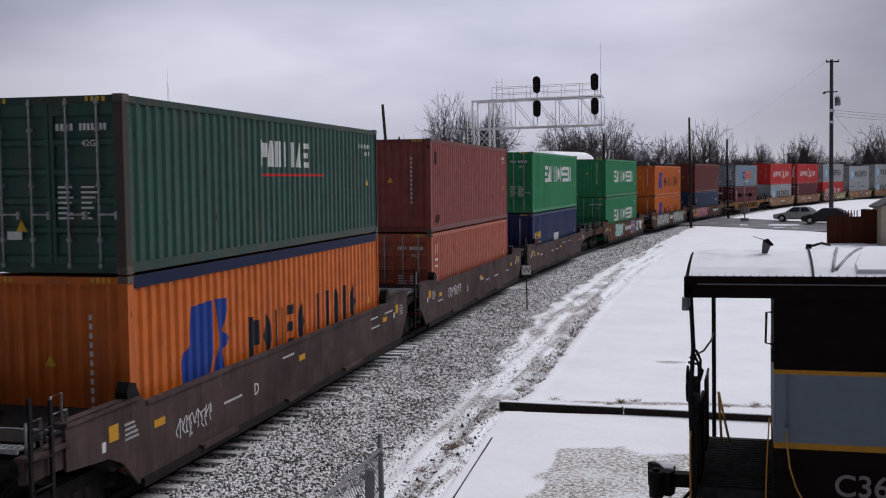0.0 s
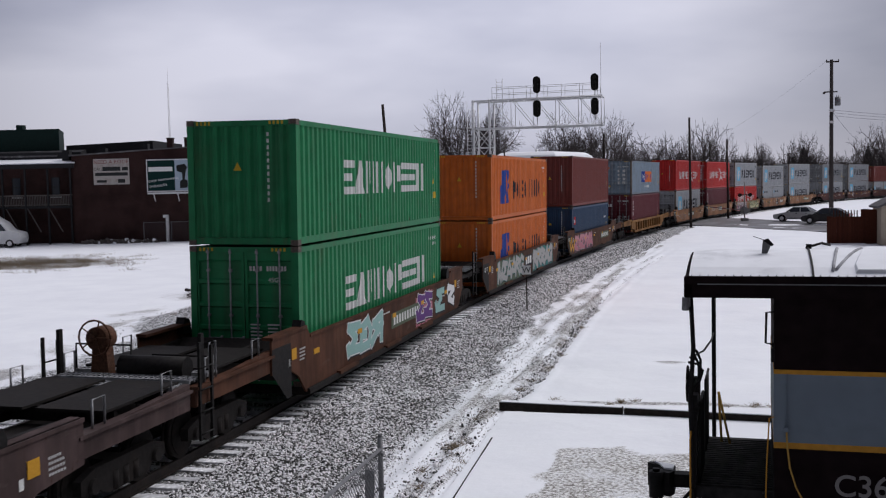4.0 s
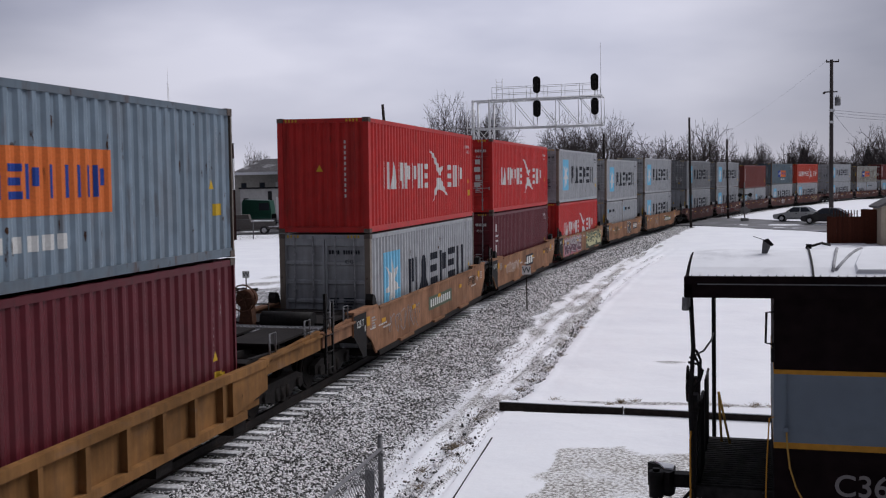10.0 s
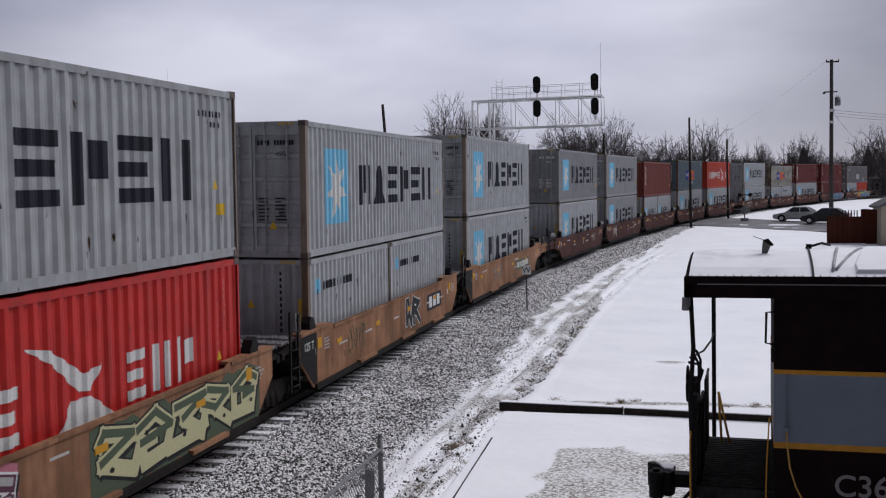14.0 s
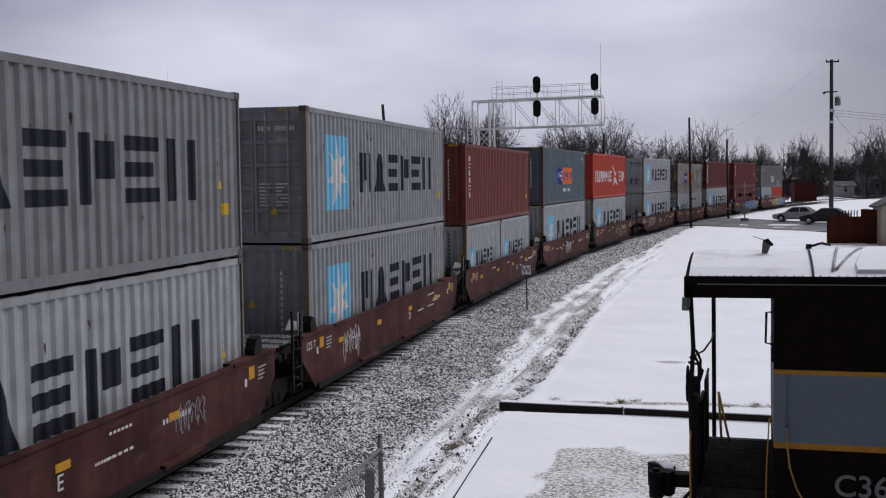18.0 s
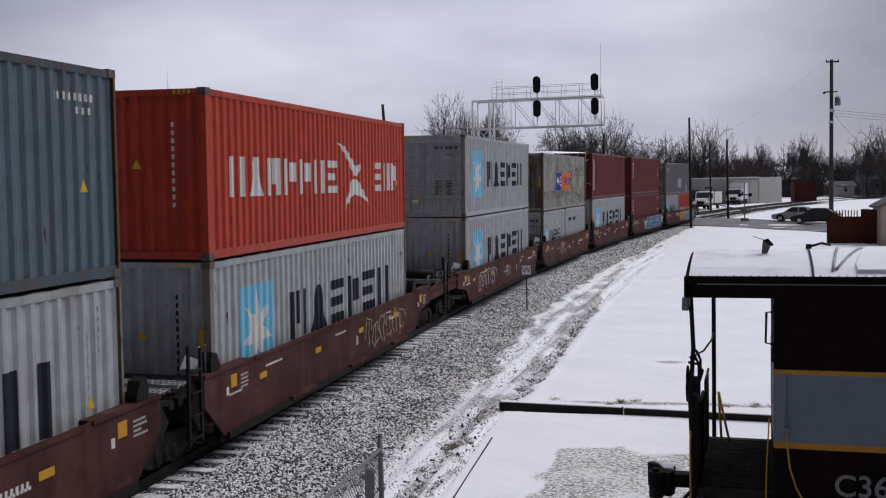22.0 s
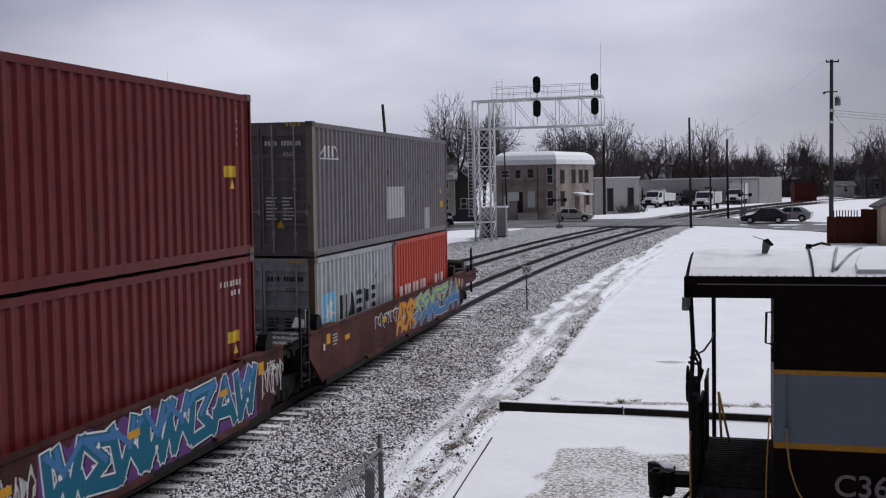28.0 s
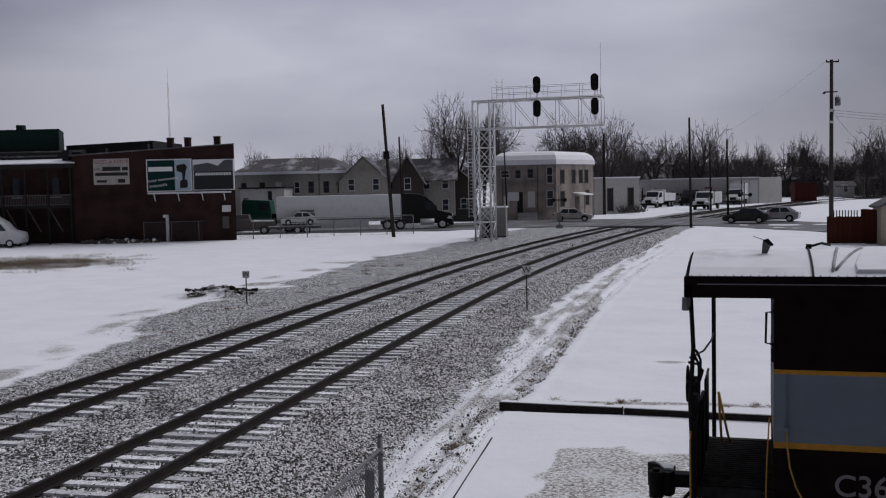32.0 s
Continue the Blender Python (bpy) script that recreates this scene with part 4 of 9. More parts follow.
def brake_gear(ob, y, mat):
    """The hand brake wheel, air tank and posts over the end of a car."""
    bm = B()
    pipe(bm, [(-0.62 + 0.30 * math.cos(2 * math.pi * i / 16), 0, 2.02 + 0.30 * math.sin(2 * math.pi * i / 16)) for i in range(17)], 0.018, n=5)
    w = part("brake_wheel", bm, M_RUST, ob, "rusty hand brake wheel")
    for i in range(5):
        a = 2 * math.pi * i / 5
        bm = B()
        tube(bm, (-0.62, 0.02, 2.02), (-0.62 + 0.30 * math.cos(a), 0, 2.02 + 0.30 * math.sin(a)), 0.012, n=5)
        part("spoke", bm, M_RUST, w)
    w.matrix_basis = pose(0, y - 0.12, 0)
    bm = B()
    tube(bm, (-0.62, -0.08, 2.0), (-0.62, 0.25, 2.0), 0.2, n=14)
    prism(bm, [(-0.80, 1.25), (-0.44, 1.25), (-0.50, 1.95), (-0.74, 1.95)], "y", 0.0, 0.22)
    part("brake_housing", bm, M_RUST, ob, "rusty brake gear housing", bevel=0.02).matrix_basis = pose(0, y, 0)
    bm = B()
    tube(bm, (-0.25, 0.1, 1.52), (0.95, 0.1, 1.52), 0.2, n=14)
    part("air_tank", bm, M_BLACK, ob, "black air tank").matrix_basis = pose(0, y, 0)
    for x in (-1.3, 1.3):
        bm = B()
        box(bm, x - 0.03, x + 0.03, -0.05, 0.05, 0.6, 2.15)
        part("grab_post", bm, M_BLACK, ob).matrix_basis = pose(0, y - 0.1, 0)
    bm = B()
    pipe(bm, [(-1.25, 0, 1.15), (-1.25, 0, 1.85), (-0.2, 0, 1.85), (-0.2, 0, 1.2)], 0.02)
    part("handrail", bm, M_BLACK, ob).matrix_basis = pose(0, y + 0.3, 0)
    bm = B()
    pipe(bm, [(0.2, 0, 1.2), (0.2, 0, 1.7), (1.2, 0, 1.7)], 0.02)
    part("handrail", bm, M_BLACK, ob).matrix_basis = pose(0, y + 0.3, 0)


def coupler(ob, y, turn):
    bm = B()
    box(bm, -0.13, 0.13, -0.1, 0.75, 0.72, 0.98)
    prism(bm, [(-0.2, 0.75), (0.22, 0.72), (0.26, 1.0), (0.1, 1.15), (0.02, 1.0), (-0.1, 1.05), (-0.22, 1.1)], "z", 0.68, 1.02)
    c = part("coupler", bm, M_GREASE, ob, bevel=0.015)
    c.matrix_basis = pose(0, y, 0, 0, 0, turn)


def guide_mesh():
    """The flared block that steers a load into the corner of a well."""
    def make():
        bm = B()
        prism(bm, [(-0.16, 0.0), (0.17, 0.0), (0.17, 0.10), (0.06, 0.30), (-0.10, 0.34), (-0.18, 0.20)], "x", -0.10, 0.09)
        return mesh_of("corner_guide", bm, M_BLACK, 0.02)
    return cached(("guide",), make)


def well_car(i, style, color, gap0, gap1, first, last, marks, label, tall=1.48, rust=0.5):
    """One well of a car. gap0 and gap1: from its load to the middle of the gap before and behind."""
    mat = paint(color, rust, spec=0.06)
    ob = thing("well_car", label, "railcar", "well cars of the train")
    long = style != "short"
    e0 = -(gap0 - 0.72)
    e1 = LENGTH + gap1 - 0.72
    e0, e1 = max(e0, -2.3), min(e1, LENGTH + 2.3)
    if first:
        e0 = -0.9 if style == "ribbed" else max(e0, -1.9)
    if last:
        e1 = LENGTH + 0.9 if style == "ribbed" else min(e1, LENGTH + 1.9)
    ms = well_meshes("ribbed" if style == "ribbed" else "plate", e0, e1, mat, tall, (first, last), {CAR_RUST: 0.22, CAR_GREY: 0.12, CAR_TAN: 0.08}.get(color, 0.02))
    for turn in (0, 180):
        plate = part(ms[0][0], ms[0][1], None, ob)
        if turn:
            plate.matrix_basis = pose(0, e0 + e1, 0, 0, 0, 180)
        for nm, me in ms[1:]:
            part(nm, me, None, plate)
    for y in (0.0, 3.0, LENGTH * 0.5, 9.0, LENGTH - 0.5):
        part("floor_beam", floor_mesh(), None, ob).matrix_basis = pose(0, y, 0)
    for nm, me in deck_meshes(-gap0 + 0.02, -0.12, M_GREASE) + deck_meshes(LENGTH + gap1 - 0.02, LENGTH + 0.12, M_GREASE):
        part(nm, me, None, ob)
    for y in (-gap0 + 0.16, -gap0 + 0.80, LENGTH + gap1 - 0.46):
        if -0.7 < y < LENGTH:
            continue
        part("walkway_grating", grate_mesh(), None, ob, "frosted steel walkway grating").matrix_basis = pose(0, y, 1.40)
    bm = B()
    pipe(bm, [(-1.0, -gap0 + 0.4, 0.95), (0.2, -gap0 + 0.5, 1.02), (0.9, -gap0 + 0.9, 0.98), (0.95, -0.5, 1.05)], 0.03)
    part("brake_pipe", bm, M_BLACK, ob)
    bm = B()
    pipe(bm, [(1.30, -gap0 + 0.75, 1.2), (1.30, -gap0 + 0.75, 1.95), (1.30, -gap0 + 0.98, 1.95), (1.30, -gap0 + 0.98, 1.2)], 0.016)
    part("grab_iron", bm, M_LINKGREY, ob)
    part("ladder", ladder_mesh(), None, ob).matrix_basis = pose(1.42, -gap0 + 0.15, 0)
    part("ladder", ladder_mesh(), None, ob).matrix_basis = pose(-1.42, -gap0 + 0.15, 0)
    for end, a, b in ((first, -gap0 + 0.1, e0 + 0.1), (last, e1 - 0.1, LENGTH + gap1 - 0.1)):
        if end and b - a > 0.3:
            for x in (-1, 1):
                bm = B()
                prism(bm, [(a, 1.0), (a, 1.28), (b, 1.42), (b, 1.0)], "x", min(x * 1.26, x * 1.36), max(x * 1.26, x * 1.36))
                side = part("deck_side", bm, mat, ob, bevel=0.01)
                bm = B()
                box(bm, min(x * 1.22, x * 1.42), max(x * 1.22, x * 1.42), a, b, 1.28, 1.33, pose(0, 0, 0))
                part("deck_rail", bm, mat, side)
                for q in (0.15, 0.75):
                    bm = B()
                    yy = a + (b - a) * q
                    pipe(bm, [(x * 1.30, yy, 1.3), (x * 1.30, yy, 1.72), (x * 1.30, yy + 0.3, 1.72), (x * 1.30, yy + 0.3, 1.3)], 0.018)
                    part("handrail", bm, M_LINKGREY, ob, "bare grey handrail")
            for x0, x1 in ((0.1, 1.2), (-1.2, -0.1)):
                bm = B()
                box(bm, x0, x1, a + 0.3 * (b - a), b - 0.05, 1.42, 1.46)
                part("deck_plate", bm, M_GREASE, ob, "black deck plate", bevel=0.006)
            for yy in (a + 0.4 * (b - a), b - 0.2):
                bm = B()
                box(bm, -1.15, 1.15, yy, yy + 0.08, 1.2, 1.418)
                part("deck_bearer", bm, M_GREASE, ob)
    if first:
        truck(ob, -gap0 + 1.55)
        if i not in (0, 6):
            brake_gear(ob, -gap0 + 0.55, mat)
        coupler(ob, -gap0 + 0.7, 180)
    else:
        truck(ob, -gap0)
    if last:
        truck(ob, LENGTH + gap1 - 1.55)
        if i == len(STARTS) - 1:
            brake_gear(ob, LENGTH + gap1 - 0.55, mat)
        coupler(ob, LENGTH + gap1 - 0.7, 0)
    if i >= 12:
        bm = B()
        prism(bm, [(-0.14, 0), (0.14, 0), (0.17, 0.16), (-0.06, 0.24)], "y", -0.015, 0.015)
        part("placard", bm, M_WHITE, ob, "small bent white plate").matrix_basis = pose(0.93, -0.3, 1.5, -25, 0, 15)
    if style != "ribbed":
        for x in (-1, 1):
            for y, flip in ((-0.20, 1), (LENGTH + 0.20, -1)):
                part("corner_guide", guide_mesh(), None, ob, "black steel corner guide").matrix_basis = pose(x * 1.29, y, tall + 0.01, 0, 0, 0 if flip > 0 else 180)
    if marks:
        marks(ob, e0, e1, tall)
    MOVING.append((ob, STARTS[i], 0.0, 0.0, LENGTH))
    return ob


GREY, STEELBLUE = (0.305, 0.315, 0.33), (0.185, 0.24, 0.295)
ORANGE, MAROON, BROWN, RED, HSRED = (0.48, 0.108, 0.014), (0.098, 0.014, 0.021), (0.135, 0.028, 0.022), (0.43, 0.022, 0.020), (0.37, 0.038, 0.018)
GREEN, DKGREEN, NAVY = (0.014, 0.17, 0.065), (0.024, 0.067, 0.053), (0.008, 0.016, 0.07)
CAR_GREY, CAR_RUST, CAR_TAN, CAR_YELLOW, CAR_BROWN = (0.074, 0.050, 0.049), (0.085, 0.038, 0.024), (0.29, 0.150, 0.088), (0.25, 0.125, 0.048), (0.080, 0.032, 0.030)

# every stack: upper colour, height, near end; lower loads; the car under it
STACKS = [
    ("dkgreen", "st", "doors", "orange", "hi", "plain"),
    ("oldred", "hi", "plain", "orangered", "st", "doors"),
    ("green", "hi", "doors", "navy", "st", "plain"),
    ("green", "st", "plain", "green", "hi", "doors"),
    ("orange", "st", "plain", "orange", "st", "plain"),
    ("brown", "hi", "plain", "navyblue", "st", "plain"),
    ("steelblue", "st", "doors", "maroon", "hi", "doors"),
    ("red", "hi", "plain", "grey", "hi", "doors"),
    ("red", "hi", "doors", "maroon", "hi", "doors"),
    ("grey", "hi", "doors", "red", "hi", "plain"),
    ("grey", "hi", "doors", "twin", "st", "plain"),
    ("grey", "hi", "doors", "grey", "hi", "plain"),
    ("deepgrey", "hi", "doors", "grey", "hi", "plain"),
    ("midgrey", "hi", "doors", "midgrey", "hi", "plain"),
    ("brown", "hi", "plain", "twin", "st", "plain"),
    ("slate", "hi", "plain", "grey", "hi", "plain"),
    ("hsred", "hi", "plain", "grey", "hi", "plain"),
    ("grey", "hi", "doors", "grey", "hi", "plain"),
    ("rusty", "hi", "plain", "twin", "st", "doors"),
    ("maroon2", "hi", "doors", "grey", "hi", "plain"),
    ("maroon2", "hi", "plain", "maroon2", "hi", "plain"),
    ("darkgrey", "hi", "doors", "mixed", "st", "doors"),
]
LOOK = {
    "dkgreen": (DKGREEN, "dark green corrugated steel container with white lettering"), "orange": (ORANGE, "orange corrugated container with a blue mark and dark lettering"),
    "oldred": ((0.215, 0.056, 0.050), "faded oxide-red corrugated steel container, plain sided"), "orangered": ((0.33, 0.085, 0.050), "rust-orange corrugated steel container with closed doors"),
    "green": (GREEN, "bright green corrugated container with white lettering"), "navy": (NAVY, "dark navy corrugated steel container low in a well"),
    "brown": (BROWN, "red-brown corrugated steel container with plain sides"), "navyblue": ((0.016, 0.04, 0.085), "dark blue corrugated steel container low in a well"),
    "steelblue": (STEELBLUE, "worn blue-grey container with an orange and blue sign"), "slate": ((0.075, 0.11, 0.135), "dark slate-blue container with an orange and blue sign"),
    "maroon": (MAROON, "dark maroon corrugated container with a white upright mark"), "red": (RED, "bright red container with white lettering and flag mark"),
    "grey": (GREY, "light grey container with a white star on blue"), "twin": (GREY, "short light grey container, one of a pair"),
    "hsred": (HSRED, "orange-red container with white lettering and flag mark"), "rusty": ((0.31, 0.315, 0.29), "badly rusted grey container with an orange and blue sign"),
    "maroon2": ((0.10, 0.012, 0.012), "dark maroon corrugated steel container"), "deepgrey": ((0.19, 0.195, 0.205), "dull grey container with a white star on blue"), "midgrey": ((0.225, 0.232, 0.245), "weathered grey container with a white star on blue"), "darkgrey": ((0.125, 0.115, 0.126), "dark grey container with pale patches on its side"),
    "mixed": (GREY, "short light grey container with a white star on blue"),
}


def star_brand(rel=0.0):
    return [("sky", [rect(1.2, 2.75, 0.66 + rel, 2.34 + rel)], "light blue panel"), ("white", [star(1.97, 1.46 + rel, 0.82, 0.85)], "white seven-pointed star", 0.008), ("black", word("qtlclp", 3.45, 10.6, 1.03 + rel, 2.0 + rel, 0.78), "dark name bars")]


def flag_brand(y0, y1, y2, y3, y4, z):
    return [("white", word("ptqccpl", y0, y1, z, z + 0.72, 0.72), "white name bars"),
            ("white", [[(y2, z + 1.15), (y2 + 0.55, z + 1.05), (y2 + 1.3, z + 0.62), (y2 + 1.75, z + 0.68), (y2 + 1.45, z + 0.36), (y2 + 1.15, z + 0.4), (y2 + 0.6, z + 0.85)], [(y2 + 0.45, z - 0.42), (y2 + 1.0, z + 0.30), (y2 + 1.45, z + 0.30), (y2 + 2.4, z - 0.32), (y2 + 1.7, z - 0.12), (y2 + 1.1, z - 0.05)]], "white flag mark"),
            ("white", word("lpc", y3, y4, z, z + 0.72, 0.72), "white name bars")]


def panel_brand(a, b, c, z0, z1):
    h = z1 - z0
    return [("blue", [rect(a, b, z0, z1)], "deep blue panel"), ("orange", [rect(b, c, z0, z1)], "orange panel"), ("white", word("cdl", a + 0.12, b - 0.08, z0 + 0.22 * h, z0 + 0.78 * h, 0.8), "", 0.008),
            ("blue", word("plciipc", b + 0.15, c - 0.1, z0 + 0.25 * h, z0 + 0.75 * h, 0.75), "", 0.008)]


def wave_brand(z0, z1):
    h = z1 - z0
    return [("blue", [[(1.62, z0 + 0.02 * h), (2.45, z0), (2.75, z0 + 0.5 * h), (2.7, z1), (2.0, z0 + 0.98 * h), (1.9, z0 + 0.6 * h), (1.55, z0 + 0.45 * h)], [(2.62, z0), (3.2, z0 + 0.02 * h), (3.1, z0 + 0.42 * h), (3.4, z0 + 0.52 * h), (3.1, z0 + 0.62 * h), (3.35, z0 + 0.98 * h), (2.85, z1), (2.95, z0 + 0.5 * h)]], "blue wave mark"),
            ("black", word("cdpld", 4.15, 7.1, z0 + 0.12 * h, z0 + 0.68 * h, 0.75) + word("iidid", 7.5, 10.45, z0 + 0.12 * h, z0 + 0.72 * h, 0.75), "dark name bars")]


def streaks(seed, n, length, h):
    """Small rust runs below knocks in the paint, gathered in two bands."""
    rng = random.Random(seed)
    out = []
    for _ in range(n):
        y, z = rng.uniform(0.2, length - 0.3), rng.choice((h * 0.25, h * 0.3, h * 0.6, h * 0.72)) + rng.gauss(0, 0.16)
        z = min(max(z, 0.3), h - 0.35)
        w, t = rng.uniform(0.014, 0.05), rng.uniform(0.03, 0.2)
        out.append([(y, z), (y + w * 0.6, z - t), (y + w, z - 0.2 * t), (y + w * 0.9, z + 0.04), (y + w * 0.3, z + 0.05)])
    return ("rust", out, "rust runs")


def side_marks(kind):
    i, level, k = kind
    up = level == "up"
    name = STACKS[i][0] if up else STACKS[i][3]
    if name in ("grey", "deepgrey", "midgrey"):
        return star_brand(0.0) + [streaks(i * 2 + up, 10, LENGTH, HIGH)]
    if name in ("red", "hsred"):
        return flag_brand(0.8, 6.65, 6.6, 9.4, 11.5, 1.05) if name == "hsred" else flag_brand(1.2, 6.0, 6.0, 8.3, 10.5, 1.08)
    if name == "orange":
        return wave_brand(0.7, 2.25) if i == 0 else wave_brand(0.6, 2.0)
    if name == "dkgreen":
        return [("white", word("ctpiitl", 4.85, 7.4, 1.6, 2.1, 0.8), "white name bars"), ("red", [rect(5.0, 8.3, 1.42, 1.47)]), streaks(3, 14, LENGTH, STANDARD)]
    if name == "green":
        z = {(2, True): 1.45, (3, True): 1.0, (3, False): 1.2}[(i, up)]
        return [("white", word("ltqpdcllp", 3.0, 10.2, z, z + 0.8, 0.88), "white name bars")]
    if name == "navy":
        return [("yellow", word("dcldp", 0.5, 2.0, 1.35, 1.68, 0.85), "yellow name bars"), ("red", [rect(1.0, 1.45, 1.1, 1.22)]), ("white", word(3, 1.5, 1.9, 1.12, 1.2)), ("white", [rect(5.35, 6.5, 0.95, 1.42)], "white plate")]
    if name == "navyblue":
        return [("red", [rect(0.45, 0.95, 1.55, 2.0)], "red plate"), ("white", word(2, 0.55, 0.9, 1.65, 1.85), "", 0.008), ("white", [rect(10.4, 11.1, 1.6, 1.72)])]
    if name == "oldred":
        return [("black", [rect(0.45, 0.72, 2.1, 2.5)], "dark plate"), ("rust", [[(0.5, 0.3), (0.9, 0.25), (1.2, 0.5), (0.7, 0.55)]]), streaks(5, 16, LENGTH, HIGH)]
    if name == "orangered":
        return [("white", column(3, 0.5, 0.85, 1.0, 2.3), "white upright bars"), streaks(6, 10, LENGTH, STANDARD)]
    if name == "steelblue":
        return panel_brand(3.98, 5.41, 8.26, 0.92, 1.78) + [("white", word(6, 5.3, 7.25, 0.48, 0.68), ""), streaks(7, 22, LENGTH, STANDARD)]
    if name == "slate":
        return panel_brand(3.7, 5.1, 7.9, 1.0, 1.9) + [("white", word(6, 5.2, 7.2, 0.6, 0.78), ""), streaks(8, 26, LENGTH, HIGH)]
    if name == "rusty":
        return panel_brand(3.34, 4.8, 7.57, 1.0, 1.92) + [streaks(9, 420, LENGTH, HIGH)]
    if name == "maroon":
        return [("white", column(3, 0.55, 0.95, 1.25, 2.5), "white upright bars"), ("yellow", [rect(11.3, 11.6, 0.7, 1.0)], "yellow label")]
    if name == "brown":
        return [("white", column(6, 0.6, 0.85, 0.95, 2.5), "white upright bars"), streaks(i, 12, LENGTH, HIGH)] if i == 14 else [streaks(i, 10, LENGTH, HIGH)]
    if name == "maroon2":
        if i == 19:
            return [("white", [rect(0.5, 0.72, 0.55, 2.5)], "white upright panel"), streaks(i, 8, LENGTH, HIGH)]
        return [("white", column(6 if not up else 4, 0.6, 0.9, 1.2, 2.5), "white upright bars"), ("yellow", [rect(11.1, 11.5, 1.4, 1.6)], "yellow label")]
    if name == "darkgrey":
        return [("pale", [rect(5.46, 7.18, 0.6, 1.45)], "pale painted-out patch"), ("pale", [rect(9.43, 10.04, 0.14, 0.8)], "pale painted-out patch"), ("white", [rect(0.5, 1.75, 2.1, 2.13), [(0.5, 2.13), (0.54, 2.13), (0.82, 2.40), (0.78, 2.42)], [(1.71, 2.13), (1.75, 2.13), (1.48, 2.42), (1.44, 2.40)]] + [rect(y, y + 0.07, 2.15, 2.4) for y in (0.84, 0.97, 1.10, 1.23, 1.36)], "white bridge-shaped mark"), streaks(4, 14, LENGTH, HIGH)]
    if name == "mixed" and k == 1:
        return [("white", word(7, 0.5, 3.4, 0.98, 1.3, 0.5) + word(3, 4.4, 5.5, 0.98, 1.3, 0.5), "white name bars")]
    if name in ("twin", "mixed"):
        if i == 10 or (i == 18 and k == 1):
            return [("sky", [rect(0.45, 0.8, 1.82, 2.12)], "light blue panel"), ("black", word(9, 0.9, 2.95, 1.86, 2.04, 0.6), "dark name bars"), streaks(i + k, 8, 6.05, STANDARD)]
        return [("sky", [rect(0.55, 1.4, 0.9, 1.75)], "light blue panel"), ("white", [star(0.97, 1.32, 0.38, 0.9)], "white star", 0.008), ("black", word("qtlclp", 1.65, 5.1, 1.05, 1.6, 0.78), "dark name bars"), streaks(i + k, 8, 6.05, STANDARD)]
    return []


CARS = [("long", CAR_GREY)] * 3 + [("long", CAR_RUST)] * 3 + [("ribbed", CAR_YELLOW)] + [("plate", CAR_TAN)] * 5 + [("plate", CAR_BROWN)] * 10
CAR_WORDS = {CAR_GREY: "grey-brown weathered well car carrying stacked containers", CAR_RUST: "rusty brown well car with painted graffiti on its side", CAR_YELLOW: "faded yellow ribbed well car carrying stacked containers",
             CAR_TAN: "tan orange weathered well car carrying stacked containers", CAR_BROWN: "dark red-brown well car carrying stacked containers"}
HEADS, TAILS = {0, 3, 6, 7, 12, 17}, {2, 5, 6, 11, 16, 21}


SPRAY = {"teal": flat("teal_spray", (0.012, 0.10, 0.16)), "white": flat("white_spray", (0.55, 0.55, 0.56)), "pink": flat("pink_spray", (0.36, 0.13, 0.17)), "purple": flat("purple_spray", (0.10, 0.04, 0.16)),
         "mint": flat("mint_spray", (0.22, 0.36, 0.34)), "grey": flat("grey_spray", (0.24, 0.24, 0.25)), "black": flat("black_spray", (0.02, 0.02, 0.022)), "cream": flat("cream_spray", (0.42, 0.40, 0.24)),
         "amber": flat("amber_spray", (0.45, 0.22, 0.03)), "azure": flat("azure_spray", (0.05, 0.14, 0.30)), "silver": flat("silver_spray", (0.30, 0.295, 0.29)), "sea": flat("sea_green_spray", (0.03, 0.14, 0.135)), "plum": flat("plum_spray", (0.085, 0.035, 0.055)), "rose": flat("rose_spray", (0.42, 0.20, 0.22)), "lime": flat("lime_spray", (0.26, 0.36, 0.11)), "orange": flat("orange_spray", (0.40, 0.12, 0.03)), "moss": flat("moss_spray", (0.07, 0.09, 0.06))}


def sill_plate(ob, mat, polys, lift, name="marking", label=""):
    """Thin plain shapes (y, z) on the side plate of a car."""
    bm = B()
    for k, q in enumerate(polys):
        prism(bm, q, "x", 1.395, 1.4005 + lift + 0.00003 * k)
    o = part(name, bm, mat, ob, label)
    return tagged(o, kind="stuff") if len(polys) > 1 else o


def blob(rng, y, z, ry, rz, n=14):
    a0 = rng.random() * 6.28
    k = rng.choice((2, 3, 3, 4))
    return [(y + ry * (0.8 + 0.28 * math.sin(k * a + a0)) * math.cos(a), z + rz * (0.85 + 0.2 * math.sin((k + 1) * a - a0)) * math.sin(a)) for a in (2 * math.pi * i / n for i in range(n))]


def stroke(pts, w):
    """A bent ribbon along pts, as one outline."""
    left, right = [], []
    for i, (y, z) in enumerate(pts):
        a, b = pts[max(i - 1, 0)], pts[min(i + 1, len(pts) - 1)]
        d = math.hypot(b[0] - a[0], b[1] - a[1]) or 1
        ny, nz = -(b[1] - a[1]) / d * w / 2, (b[0] - a[0]) / d * w / 2
        left.append((y + ny, z + nz)), right.append((y - ny, z - nz))
    return left + right[::-1]


